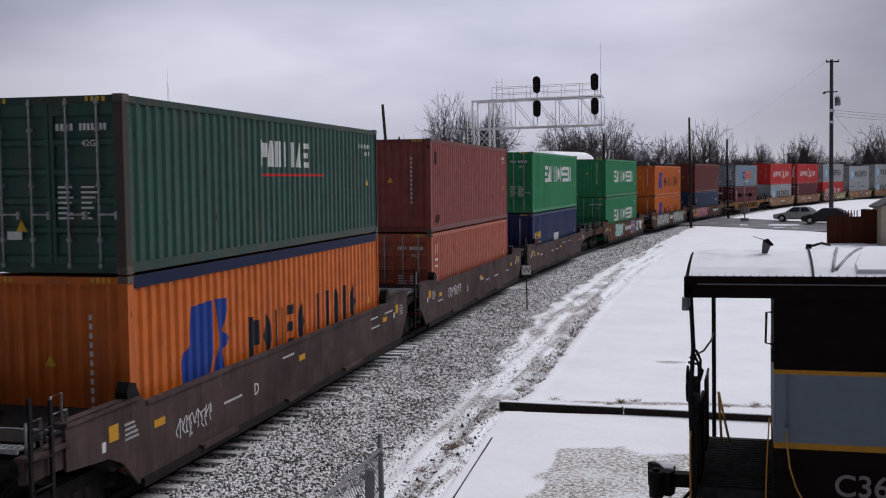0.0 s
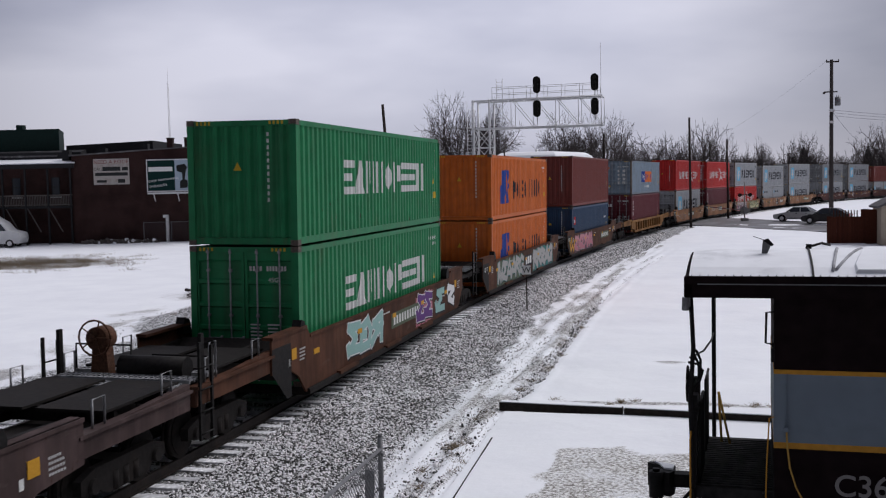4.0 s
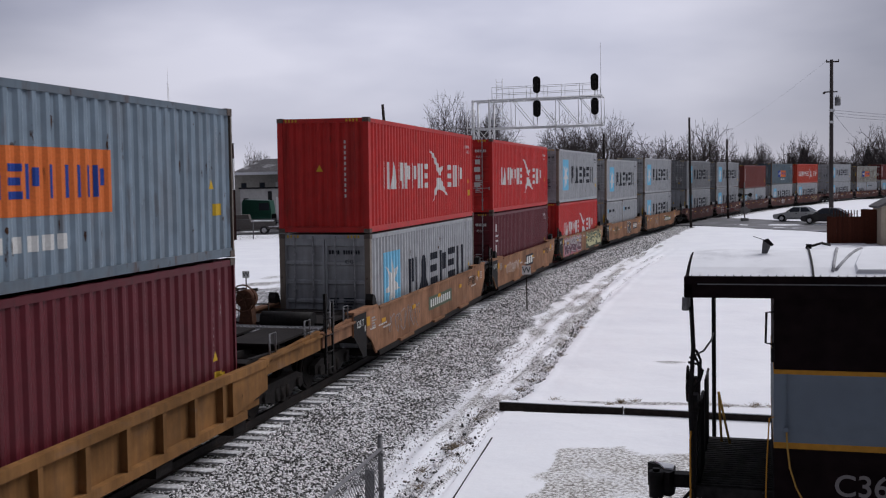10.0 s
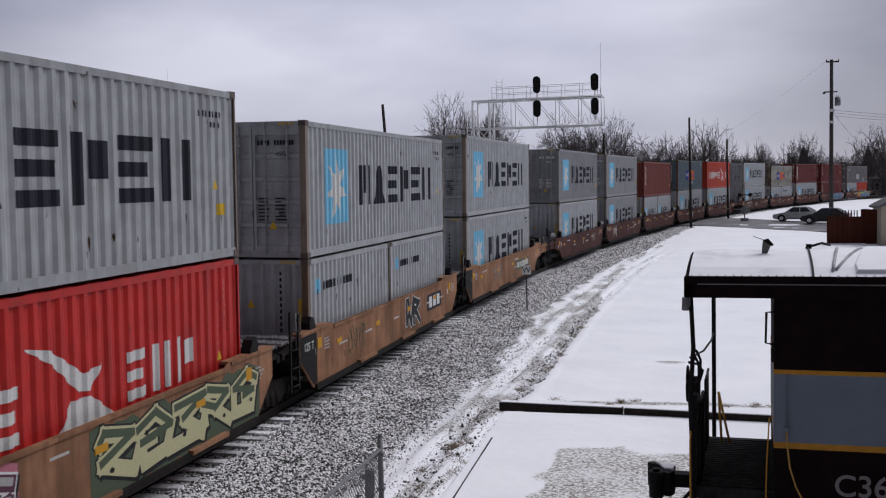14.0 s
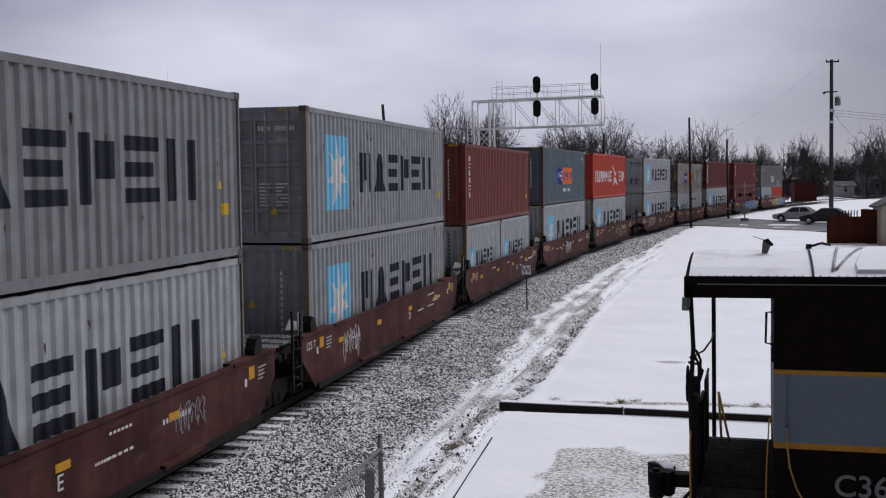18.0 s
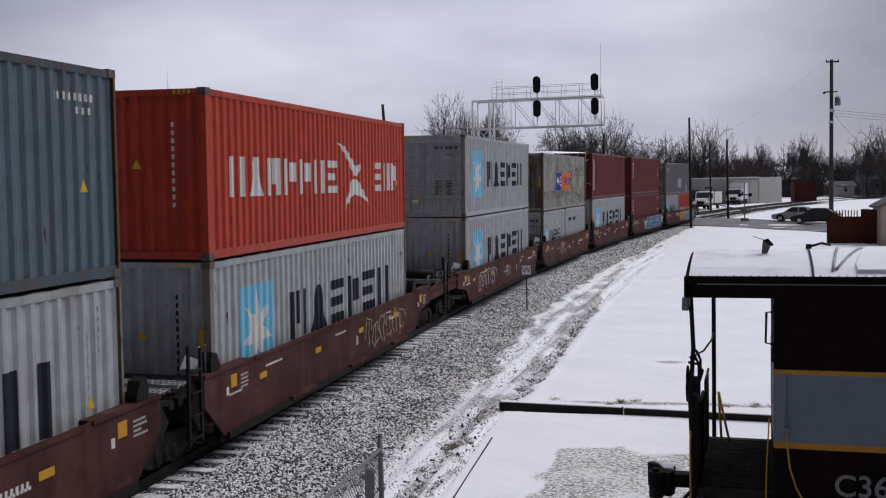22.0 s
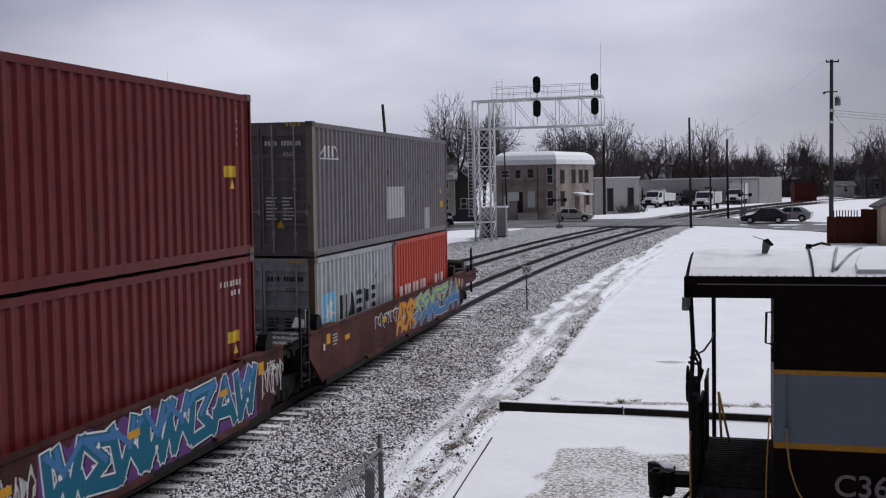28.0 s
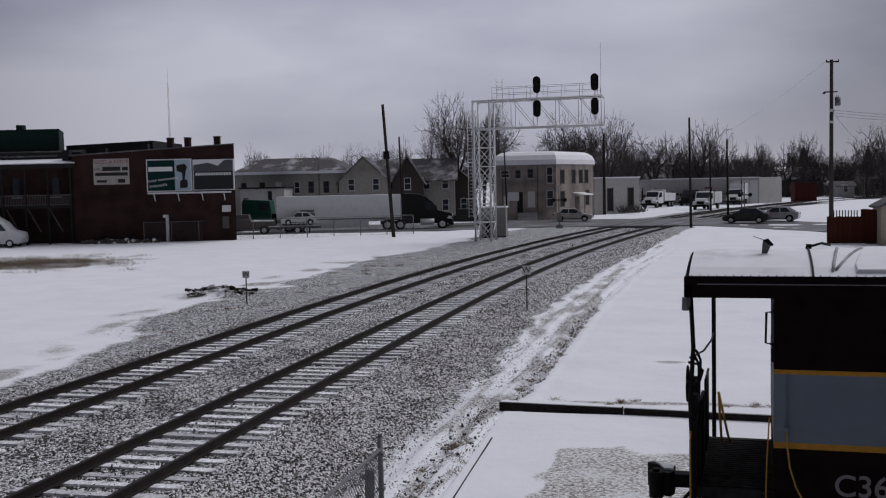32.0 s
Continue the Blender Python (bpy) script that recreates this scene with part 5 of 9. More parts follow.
SHAPES = (   # bent fat strokes in a unit box, in no alphabet
    [[(-.46, .92), (-.34, .08), (-.05, .52), (.22, .06), (.44, .95)], [(-.2, .98), (-.05, .52)]],
    [[(-.42, .84), (.36, .93), (-.16, .52), (.40, .16), (-.44, .06)], [(.40, .16), (.48, .34)]],
    [[(-.40, .02), (-.34, .94), (.32, .76), (-.10, .46), (.42, .04)], [(-.44, .70), (-.10, .46)]],
    [[(.40, .78), (.02, .98), (-.40, .62), (-.34, .14), (.30, .08), (.34, .46), (.0, .44)]],
    [[(-.46, .06), (-.08, .96), (.20, .50), (.44, .02)], [(-.36, .36), (.36, .30)]],
    [[(.38, .96), (-.36, .72), (.34, .40), (-.42, .08)], [(-.42, .08), (-.48, .30)], [(.38, .96), (.48, .72)]],
)


def bars_along(pts, w):
    """A fat bent stroke as square-ended bars that overlap at the bends."""
    out = []
    for (y0, z0), (y1, z1) in zip(pts, pts[1:]):
        d = math.hypot(y1 - y0, z1 - z0) or 1
        ty, tz = (y1 - y0) / d * w * 0.42, (z1 - z0) / d * w * 0.42
        ny, nz = -(z1 - z0) / d * w / 2, (y1 - y0) / d * w / 2
        out.append([(y0 - ty + ny, z0 - tz + nz), (y0 - ty - ny, z0 - tz - nz), (y1 + ty - ny, z1 + tz - nz), (y1 + ty + ny, z1 + tz + nz)])
    return out


def graffiti(ob, y0, y1, z0, z1, back, fill, line, n, seed, second=None):
    """A sprayed wall piece: a ragged cloud, fat interlocking strokes with a dark drop edge, a light rim and a second tone."""
    rng = random.Random(seed)
    h, w = z1 - z0, (y1 - y0) / n
    if back:
        ys = [y0 - 0.15 + (y1 - y0 + 0.3) * j / (5 * n) for j in range(5 * n + 1)]
        band = [(y, max(0.31, z0 - 0.03 - rng.uniform(0, 0.08))) for y in ys] + [(y, min(1.43, z1 + rng.uniform(-0.14, 0.03))) for y in ys[::-1]]
        sill_plate(ob, SPRAY[back], [band], 0.002, "spray_cloud", "sprayed colour cloud")
    drop, rim, fat, tint, dots = [], [], [], [], []
    thick = 0.25 * min(w, h)
    for i in range(n):
        y, lean = y0 + (i + 0.5) * w, rng.uniform(-0.05, 0.25) * w
        flip = rng.choice((-1, 1))
        for line_pts in SHAPES[rng.randrange(len(SHAPES))]:
            pts = []
            for u, v in line_pts:
                u, v = flip * u * 1.12 + rng.uniform(-0.07, 0.07), min(max(v + rng.uniform(-0.06, 0.06), 0.06), 0.94)
                pts.append((y + u * w + (v - 0.5) * lean, z0 + thick * 0.4 + v * (h - thick * 0.8)))
            drop += bars_along([(a + 0.045, b - 0.045) for a, b in pts], thick + 0.05)
            rim += bars_along(pts, thick + 0.055)
            fat += bars_along(pts, thick)
            tint += bars_along([(a, b + 0.02) for a, b in pts if b > z0 + 0.42 * h], thick * 0.5)
        dots.append(blob(rng, y + rng.uniform(-0.3, 0.3) * w, z0 + h * rng.uniform(0.15, 0.9), 0.06, 0.05, 8))
    sill_plate(ob, SPRAY["black"], drop, 0.0030, "spray_shadow", "dark sprayed drop edges")
    sill_plate(ob, SPRAY[line], rim, 0.0050, "spray_rim", "thin sprayed rims")
    sill_plate(ob, SPRAY[fill], fat, 0.0070, "spray_fill", "fat sprayed strokes")
    if second:
        sill_plate(ob, SPRAY[second], tint, 0.0090, "spray_tint", "second sprayed tone")
        sill_plate(ob, SPRAY[line], dots, 0.0110, "spray_dots", "small sprayed dots")


def scrawl(ob, y0, y1, z0, z1, ink, seed):
    """A sprayed tag: overlapping hollow loops and short jabs, in no alphabet."""
    rng = random.Random(seed)
    polys = []
    n = 6
    w, h = (y1 - y0) / n, z1 - z0
    for i in range(n):
        y = y0 + w * (i + 0.5)
        ring = blob(rng, y, z0 + h * rng.uniform(0.4, 0.6), w * 0.62, h * rng.uniform(0.34, 0.5), 12)
        polys.append(stroke(ring[:rng.randint(8, 12)], 0.018))
        a = rng.uniform(-0.5, 0.5)
        polys.append(stroke([(y + a * w, z0 + h * rng.uniform(0, 0.3)), (y + a * w * 0.3, z0 + h * 0.5), (y + a * w * 1.2, z0 + h * rng.uniform(0.7, 1.0))], 0.018))
    sill_plate(ob, SPRAY[ink], polys, 0.004, "spray_scrawl", "thin sprayed scrawl")


PIECES = {   # graffiti along each car: from, to, bottom, top, cloud, strokes, edges, letters
    3: [(2.5, 5.2, .5, 1.35, None, "mint", "white", 3), (8.6, 10.2, .5, 1.35, "pink", "purple", "white", 2), (10.8, 11.8, .5, 1.3, None, "mint", "black", 1), (12.3, 13.2, .5, 1.3, None, "white", "black", 1)],
    4: [(0.2, 5.3, .42, 1.38, "moss", "silver", "sea", 6), (7.6, 12.6, .40, 1.38, "sea", "silver", "grey", 5)],
    5: [(-1.6, -0.3, .45, 1.2, None, "amber", "black", 1), (-0.2, 5.2, .42, 1.36, "plum", "pink", "grey", 6, "rose")],
    9: [(0.5, 5.4, .45, 1.36, "pink", "plum", "white", 6, "silver"), (7.2, 12.4, .42, 1.36, "moss", "cream", "black", 5, "moss")],
    10: [(6.9, 8.3, .5, 1.4, None, "black", "white", 2)],
    20: [(5.4, 11.6, .40, 1.38, "purple", "teal", "white", 8, "azure")],
    21: [(5.6, 7.4, .45, 1.35, "plum", "amber", "orange", 4), (7.3, 13.0, .40, 1.38, "plum", "azure", "cream", 7, "lime")],
}
SCRAWLS = {0: [(1.0, 2.2, .6, 1.0, "white")], 1: [(1.3, 3.0, .8, 1.15, "white")], 7: [(1.0, 4.0, .5, 1.2, "grey"), (10.4, 11.6, .85, 1.25, "black")], 8: [(1.6, 4.2, .7, 1.2, "white"), (9.8, 11.4, .9, 1.25, "black")], 10: [(2.0, 3.3, .6, 1.25, "moss")], 11: [(3.6, 5.0, .5, 1.3, "grey")],
           12: [(9.2, 10.2, .7, 1.2, "grey")], 13: [(1.6, 2.8, .5, 1.25, "white")], 15: [(5.0, 6.6, .45, 1.2, "white")], 16: [(7.8, 11.3, .45, 1.3, "cream")], 17: [(1.2, 4.2, .5, 1.3, "white"), (6.0, 7.0, .6, 1.1, "grey")], 18: [(3.4, 5.0, .6, 1.2, "grey")], 20: [(12.0, 13.0, .6, 1.3, "white"), (4.3, 5.2, .4, 1.2, "white")], 21: [(3.6, 5.6, .85, 1.25, "white")]}


def car_marks(i):
    def put(ob, e0, e1, tall):
        rng = random.Random(i)
        kind = CARS[i][0]
        if kind == "ribbed":
            return
        dark = i < 3
        if CARS[i][1] in (CAR_TAN, CAR_RUST):
            sill_plate(ob, M_BLACK, [[(e0 + 0.01, 1.44), (e0 + 0.01, 0.96), (e0 + 0.72, 0.37), (e0 + 0.95, 0.37), (e0 + 0.95, 1.44)]], 0.003, "end_plate", "black end plate")
        for k, y in enumerate(np.arange(e0 + 2.2, e1 - 1.6, 2.9 if not dark else 5.8)):
            sill_plate(ob, INK["amber"], [rect(float(y), float(y) + 0.32, 1.0, 1.11)], 0.011, "reflector", "amber reflective strip")
        for y in (e0 + 0.98, e1 - 1.2):
            sill_plate(ob, INK["amber"], [rect(y, y + 0.24, 1.08, 1.30)], 0.011, "reflector", "square amber end reflector")
            sill_plate(ob, INK["white"], [rect(y - 0.16, y - 0.07, 0.98, 1.12)], 0.003, "stencil", "small white plate")
            for j in range(4):
                sill_plate(ob, INK["pale"], word(6, y + 0.42, y + 0.42 + rng.uniform(0.22, 0.40), 1.00 + 0.07 * j, 1.035 + 0.07 * j, 0.7), 0.003, "stencil")
        for k in range(5):
            y = rng.uniform(e0 + 0.8, e1 - 2)
            z = rng.choice((0.85, 0.95, 1.18))
            sill_plate(ob, INK["white"], word(rng.randint(5, 11), y, y + rng.uniform(0.4, 0.8), z, z + 0.04), 0.003, "stencil")
        if i >= 12:
            y = 6.2 + (i % 3)
            sill_plate(ob, INK["white"], word(9, y + 2.6, y + 3.5, 0.98, 1.06, 0.5), 0.003, "stencil")
            text("lettering", "EDACBEDACB"[i - 12], 0.30, ob, Matrix.Translation((1.404, y, 0.85)) @ Matrix.Rotation(radians(90), 4, "Z") @ Matrix.Rotation(radians(90), 4, "X"), INK["white"])
        if i in (0, 1):
            text("lettering", "D" if i == 0 else "E", 0.30, ob, Matrix.Translation((1.404, 4.0, 0.85)) @ Matrix.Rotation(radians(90), 4, "Z") @ Matrix.Rotation(radians(90), 4, "X"), INK["white"])
        if i in (4, 5, 7, 8, 9, 10, 13, 15, 19):
            text("lettering", "125 T", 0.24, ob, Matrix.Translation((1.408, e0 + 0.48, 1.2)) @ Matrix.Rotation(radians(90), 4, "Z") @ Matrix.Rotation(radians(90), 4, "X"), INK["white"], "white stencilled weight")
        if i in (4, 8, 10):
            y = {4: 5.6, 8: 5.6, 10: 9.2}[i]
            sill_plate(ob, INK["black"], [rect(y, y + 1.7, 0.72, 1.2)], 0.003, "plate", "black logo plate")
            sill_plate(ob, INK["white"], word(3, y + 0.15, y + 1.55, 0.80, 1.12, 0.7), 0.006, "logo_bar")
        if i in (3, 5, 7, 11):
            y = {3: 6.0, 5: 8.2, 7: 5.0, 11: 8.0}[i]
            sill_plate(ob, SPRAY["moss"], [rect(y, y + 2.9, 0.72, 1.12)], 0.003, "plate", "dark number panel")
            sill_plate(ob, INK["white"], word(10, y + 0.15, y + 2.75, 0.80, 1.03, 0.55), 0.006, "number_bar")
        for q in PIECES.get(i, ()):
            graffiti(ob, *q[:8], i * 10 + int(q[0]), *q[8:])
        for q in SCRAWLS.get(i, ()):
            scrawl(ob, *q, i + int(q[0]))
    return put


def build_train():
    for i, (up, uh, uend, low, lh, lend) in enumerate(STACKS):
        s = STARTS[i]
        g0 = (s - STARTS[i - 1] - LENGTH) / 2 if i else 2.8
        g1 = (STARTS[i + 1] - s - LENGTH) / 2 if i + 1 < len(STARTS) else 3.9
        style, color = CARS[i]
        well_car(i, style, color, g0, g1, i in HEADS, i in TAILS, car_marks(i), CAR_WORDS[color], tall=1.32 if style == "ribbed" else 1.45)
        H = {"hi": HIGH, "st": STANDARD}
        lc, lw = LOOK[low]
        if low in ("twin", "mixed"):
            container(s, 0.0, FLOOR, 6.058, STANDARD, lc, lend, side_marks((i, "low", 0)), lw, post=(0.13, 0.09, 0.06))
            c2, w2 = (LOOK["hsred"][0], "short orange-red container with white lettering") if low == "mixed" else (lc, lw)
            container(s, LENGTH - 6.058, FLOOR, 6.058, STANDARD, c2, "plain", side_marks((i, "low", 1)), w2)
        else:
            load = container(s, 0.0, FLOOR, LENGTH, H[lh], lc, lend, side_marks((i, "low", 0)), lw, post=(0.17, 0.14, 0.115) if low in ("grey", "midgrey") else None)
            if i == 0:
                bm = B()
                box(bm, 1.19, 1.216, 0.19, LENGTH - 0.19, HIGH - 0.19, HIGH - 0.006)
                part("top_rail", bm, INK["navy"], load, "dark navy top rail")
        uc, uw = LOOK[up]
        container(s, 0.0, FLOOR + H[lh] + 0.022, LENGTH, H[uh], uc, uend, side_marks((i, "up", 0)), uw, rust={"rusty": 0.95, "slate": 0.55, "steelblue": 0.5, "oldred": 0.5, "dkgreen": 0.45}.get(up, 0.3), post={"grey": (0.20, 0.16, 0.13), "midgrey": (0.16, 0.13, 0.11), "slate": (0.10, 0.05, 0.03), "steelblue": (0.14, 0.12, 0.10), "darkgrey": (0.17, 0.15, 0.125), "rusty": (0.085, 0.045, 0.028), "dkgreen": (0.045, 0.035, 0.03)}.get(up))


build_train()
# ---- the near yard: pad, timbers, fence, caboose ----
def build_pad():
    """A snow-covered slab in front of the timbers, with a gravelly bare patch."""
    m = ground_material(((0.20, 0.185, 0.165), (0.78, 0.775, 0.77)), 15.0)
    EDGE = 0.023
    verts, earth, gravel = [], [], []
    xs, ys = np.linspace(0, 20, 90), np.linspace(-12, 4.5, 80)
    for y in ys:
        edge = 5.05 + (4.5 - y) * EDGE
        for x in xs:
            px = edge + x
            verts.append((px, y, -0.545 + 0.012 * noise.noise((px, y, 2))))
            d = max(abs(px - 8.6) / 2.05, abs(y + 0.9) / 2.5) + 0.25 * noise.noise((px * 1.1, y * 1.1, 5))
            earth.append((0.49 + 0.10 * noise.noise((px * 0.9, y * 0.9, 8))) * smooth(1.06, 0.96, d))
            gravel.append(0.0)
    n = len(xs)
    faces = [(j * n + i, j * n + i + 1, (j + 1) * n + i + 1, (j + 1) * n + i) for j in range(len(ys) - 1) for i in range(n - 1)]
    k = len(verts)
    rim = [j * n for j in range(len(ys))] + [(len(ys) - 1) * n + i for i in range(1, n)]
    for v in rim:
        verts.append((verts[v][0], verts[v][1], -0.75))
        earth.append(0.2), gravel.append(0.0)
    faces += [(rim[i], rim[i + 1], k + i + 1, k + i) for i in range(len(rim) - 1)]
    me = bpy.data.meshes.new("pavement")
    me.from_pydata(verts, [], faces)
    for name, vals in (("earth", earth), ("gravel", gravel)):
        me.attributes.new(name, "FLOAT", "POINT").data.foreach_set("value", vals)
    me.materials.append(m)
    pad = tagged(new("pavement", me), "snow-covered concrete pad with a bare gritty patch", "pavement", kind="structure")
    bm = B()
    box(bm, -0.012, 0.012, -6.0, 0.0, -0.56, -0.537, m=pose(5.24, 2.08, 0, 0, 0, 2.0))
    part("joint_strip", bm, M_BLACK, pad, "dark open joint along the slab")


build_pad()


def timber(x0, y0, x1, y1, label):
    a, b = Vector((x0, y0, 0)), Vector((x1, y1, 0))
    n = (b - a).length
    rz = math.degrees(math.atan2(b.y - a.y, b.x - a.x))
    ob = thing("timber", label, "timber", "edging timbers", pose(x0, y0, -0.62, 0, 0, rz))
    bm = B()
    box(bm, 0, n, -0.1, 0.1, 0, 0.21)
    part("beam", bm, M_WOOD_DARK, ob, bevel=0.015)
    bm = B()
    box(bm, 0.02, n - 0.02, -0.08, 0.1, 0.208, 0.228)
    part("snow_cap", bm, M_SNOW, ob, bevel=0.01)


timber(4.9, 4.85, 7.62, 4.62, "long creosoted timber edging capped with snow")
timber(7.66, 4.60, 11.6, 4.22, "black creosoted timber edging with snow on top")

M_LINK = material("weathered_zinc", (0.15, 0.15, 0.158), rough=0.5, metal=0.4, vary=0.2, grain=15)


def near_fence():
    ob = thing("chain_link_fence", "grey chain-link fence section with a steel end post", "fence", m=pose(5.22, -5.25, -0.6))
    bm = B()
    tube(bm, (0, 0, 0), (0, 0, 1.86), 0.036, n=12)
    tube(bm, (0, 0, 1.86), (0, 0, 1.90), 0.036, 0.012, n=12)
    part("post", bm, M_LINK, ob)
    bm = B()
    tube(bm, (0, 0, 1.70), (0.06, -6.0, 1.70), 0.024, n=10)
    part("top_rail", bm, M_LINK, ob)
    bm = B()
    box(bm, -0.045, 0.045, -0.045, 0.045, 1.62, 1.66)
    box(bm, -0.045, 0.045, -0.045, 0.045, 1.16, 1.20)
    part("bracket", bm, M_LINK, ob)
    bm = B()
    w, h, step = 3.2, 1.65, 0.075
    i = -h
    while i < w:
        for a, b in (((i, 0), (i + h, h)), ((i, h), (i + h, 0))):
            lo, hi = max(a[0], 0.03), min(b[0], w)
            if hi > lo:
                za = a[1] + (b[1] - a[1]) * (lo - a[0]) / h
                zb = a[1] + (b[1] - a[1]) * (hi - a[0]) / h
                tube(bm, (0.03 + (0.004 if a[1] else -0.004), -lo, za + 0.04), (0.03 + (0.004 if a[1] else -0.004), -hi, zb + 0.04), 0.0036, n=3, cap=False)
        i += step
    tagged(part("wire_mesh", bm, M_LINK, ob), kind="stuff")
    bm = B()
    prism(bm, [(-0.10, 1.1), (0.02, 1.08), (0.03, 1.46), (-0.09, 1.50)], "y", -0.085, -0.03)
    part("plate", bm, M_LINK, ob, "bent metal plate on the post", bevel=0.01).matrix_basis = pose(-0.11, 0, -0.04, 0, 0, 12)


near_fence()


M_CAB = material("dark_cab_paint", (0.0105, 0.0066, 0.0074), rough=0.75, vary=0.3, grain=5, stain=(0.018, 0.012, 0.011), stain_size=2, spec=0.02)
M_DECK = material("worn_deck_steel", (0.020, 0.019, 0.019), rough=0.7, vary=0.4, grain=9, stain=(0.05, 0.048, 0.046), stain_size=5, spec=0.05)
M_CABGREY = material("blue_grey_paint", (0.135, 0.165, 0.20), rough=0.6, vary=0.06, grain=6, stain=(0.10, 0.12, 0.145), stain_size=1.5, spec=0.2)
M_CABYEL = material("ochre_stripe_paint", (0.40, 0.19, 0.02), rough=0.6, vary=0.15, grain=12, spec=0.2)
M_ROOFSNOW = material("thin_roof_snow", (0.80, 0.81, 0.84), rough=0.75, vary=0.04, grain=3, bump=0.3, stain=(0.30, 0.30, 0.32), stain_size=1.3, stain_amount=0.45)
M_PALENUM = flat("faded_white_paint", (0.20, 0.185, 0.185))
M_CLOTHES = material("faded_hose", (0.42, 0.25, 0.06), rough=0.7, vary=0.2, grain=12)


def lofted_strip(bm, rows):
    """Joins equal rows of points into a closed bar."""
    rings = [[bm.verts.new(v) for v in row] for row in rows]
    n = len(rows[0])
    for a, b in zip(rings, rings[1:]):
        for i in range(n):
            bm.faces.new((a[i], a[(i + 1) % n], b[(i + 1) % n], b[i]))
    bm.faces.new(rings[0][::-1])
    bm.faces.new(rings[-1])


# grey that stands for the shadow lines along the snowed-over roof battens
M_BATTENSHADE = material("batten_shade_grey", (0.34, 0.34, 0.36), rough=0.85, vary=0.35, grain=14, bump=0.3)


def caboose():
    """An old caboose: its long side and the open porch at its end."""
    ob = thing("caboose", "old black caboose with grey band and snowy roof", "railcar", m=pose(9.08, -4.70, 0, 0, 0, -3.0))
    L, Wd, E, DK = 8.6, 2.95, 3.05, 0.60
    bm = B()
    box(bm, 1.02, L, 0.03, Wd - 0.03, 0.35, E)
    part("body", bm, M_CAB, ob, "black painted caboose body", bevel=0.01)
    for z0, z1, mt, nm, lb in ((1.25, 2.09, M_CABGREY, "grey_band", "pale blue-grey painted band"), (2.09, 2.145, M_CABYEL, "stripe", "ochre painted stripe"), (1.175, 1.25, M_CABYEL, "stripe", "ochre painted stripe")):
        bm = B()
        box(bm, 1.014, L + 0.006, 0.024, Wd - 0.024, z0, z1)
        part(nm, bm, mt, ob, lb)
    bm = B()
    n = 10
    sec = [(-0.03 + Wd * 1.02 * i / n, 3.27 + 0.20 * math.sin(math.pi * i / n)) for i in range(n + 1)]
    prism(bm, sec + [(sec[-1][0], 3.2), (sec[0][0], 3.2)], "x", -0.03, L)
    part("roof", bm, M_CAB, ob)
    bm = B()
    sec2 = [(0.0 + Wd * 0.985 * i / n, 3.276 + 0.215 * math.sin(math.pi * i / n) + (0.03 if 0 < i < n else 0)) for i in range(n + 1)]
    prism(bm, sec2 + [(sec2[-1][0], 3.21), (sec2[0][0], 3.21)], "x", 0.015, L)
    part("roof_snow", bm, M_ROOFSNOW, ob, "thin snow on the curved roof")
    bm = B()
    box(bm, -0.03, L, -0.045, 0.02, 3.19, 3.285)
    box(bm, -0.035, L, -0.03, 0.02, 3.02, 3.195)
    box(bm, -0.045, 0.05, -0.03, Wd + 0.03, 3.03, 3.27)
    part("fascia", bm, M_CAB, ob, bevel=0.008)
    bm = B()
    box(bm, 0.12, L, -0.052, -0.044, 3.183, 3.197)
    part("drip_edge", bm, M_LINK, ob, "thin pale drip edge under the eave")
    bm = B()
    for i in range(26):
        tube(bm, (0.05 + i * 0.1, -0.02, 3.29), (0.05 + i * 0.1, -0.02, 3.305), 0.012, 0.006, n=6)
    tagged(part("roof_rivet", bm, M_GALV, ob), kind="stuff")
    # seam strap and the bracket of the roof walk
    bm = B()
    for i in range(n):
        a, b = sec2[i], sec2[i + 1]
        box(bm, 0, 0.022, 0, math.dist(a, b), 0, 0.02, m=Matrix.Translation((1.46, a[0], a[1])) @ Matrix.Rotation(math.atan2(b[1] - a[1], b[0] - a[0]), 4, "X"))
    part("roof_strap", bm, M_BLACK, ob)
    bm = B()
    box(bm, 1.45, 1.52, 1.5, 1.57, 3.46, 3.58)
    pipe(bm, [(1.5, 1.5, 3.55), (1.66, 1.75, 3.58), (1.78, 2.0, 3.54)], 0.018)
    part("walk_bracket", bm, M_BLACK, ob)
    def on_roof(x, y, up=0.0):
        return (x, y, 3.306 + 0.215 * math.sin(math.pi * min(max(y / (0.985 * Wd), 0), 1)) + up)
    # battens under the snow: two ridges that meet at the eave, and a broad board beside them
    for a, b in (((1.70, 0.16), (1.84, 1.5)), ((1.74, 0.20), (2.14, 1.5))):
        bm = B()
        pipe(bm, [on_roof(a[0] + (b[0] - a[0]) * q / 6, a[1] + (b[1] - a[1]) * q / 6, 0.004) for q in range(7)], 0.02)
        part("roof_batten", bm, M_BATTENSHADE, ob, "roof batten painted the grey of its shadow line")
    bm = B()
    rows = []
    for q in range(7):
        y = 0.12 + 1.35 * q / 6
        x = 1.90 + 0.26 * q / 6 + (0.05 if q == 0 else 0)
        rows.append([on_roof(x, y, -0.02), on_roof(x + 0.03, y, 0.03), on_roof(3.6, y, 0.03), on_roof(3.6, y, -0.02)])
    lofted_strip(bm, rows)
    part("roof_board", bm, M_ROOFSNOW, ob, "broad roof board under snow", bevel=0.008)
    bm = B()
    prism(bm, [(0.02, 0), (0.10, 0.02), (0.20, 0.26), (0.05, 0.34)], "y", 0, 0.012)
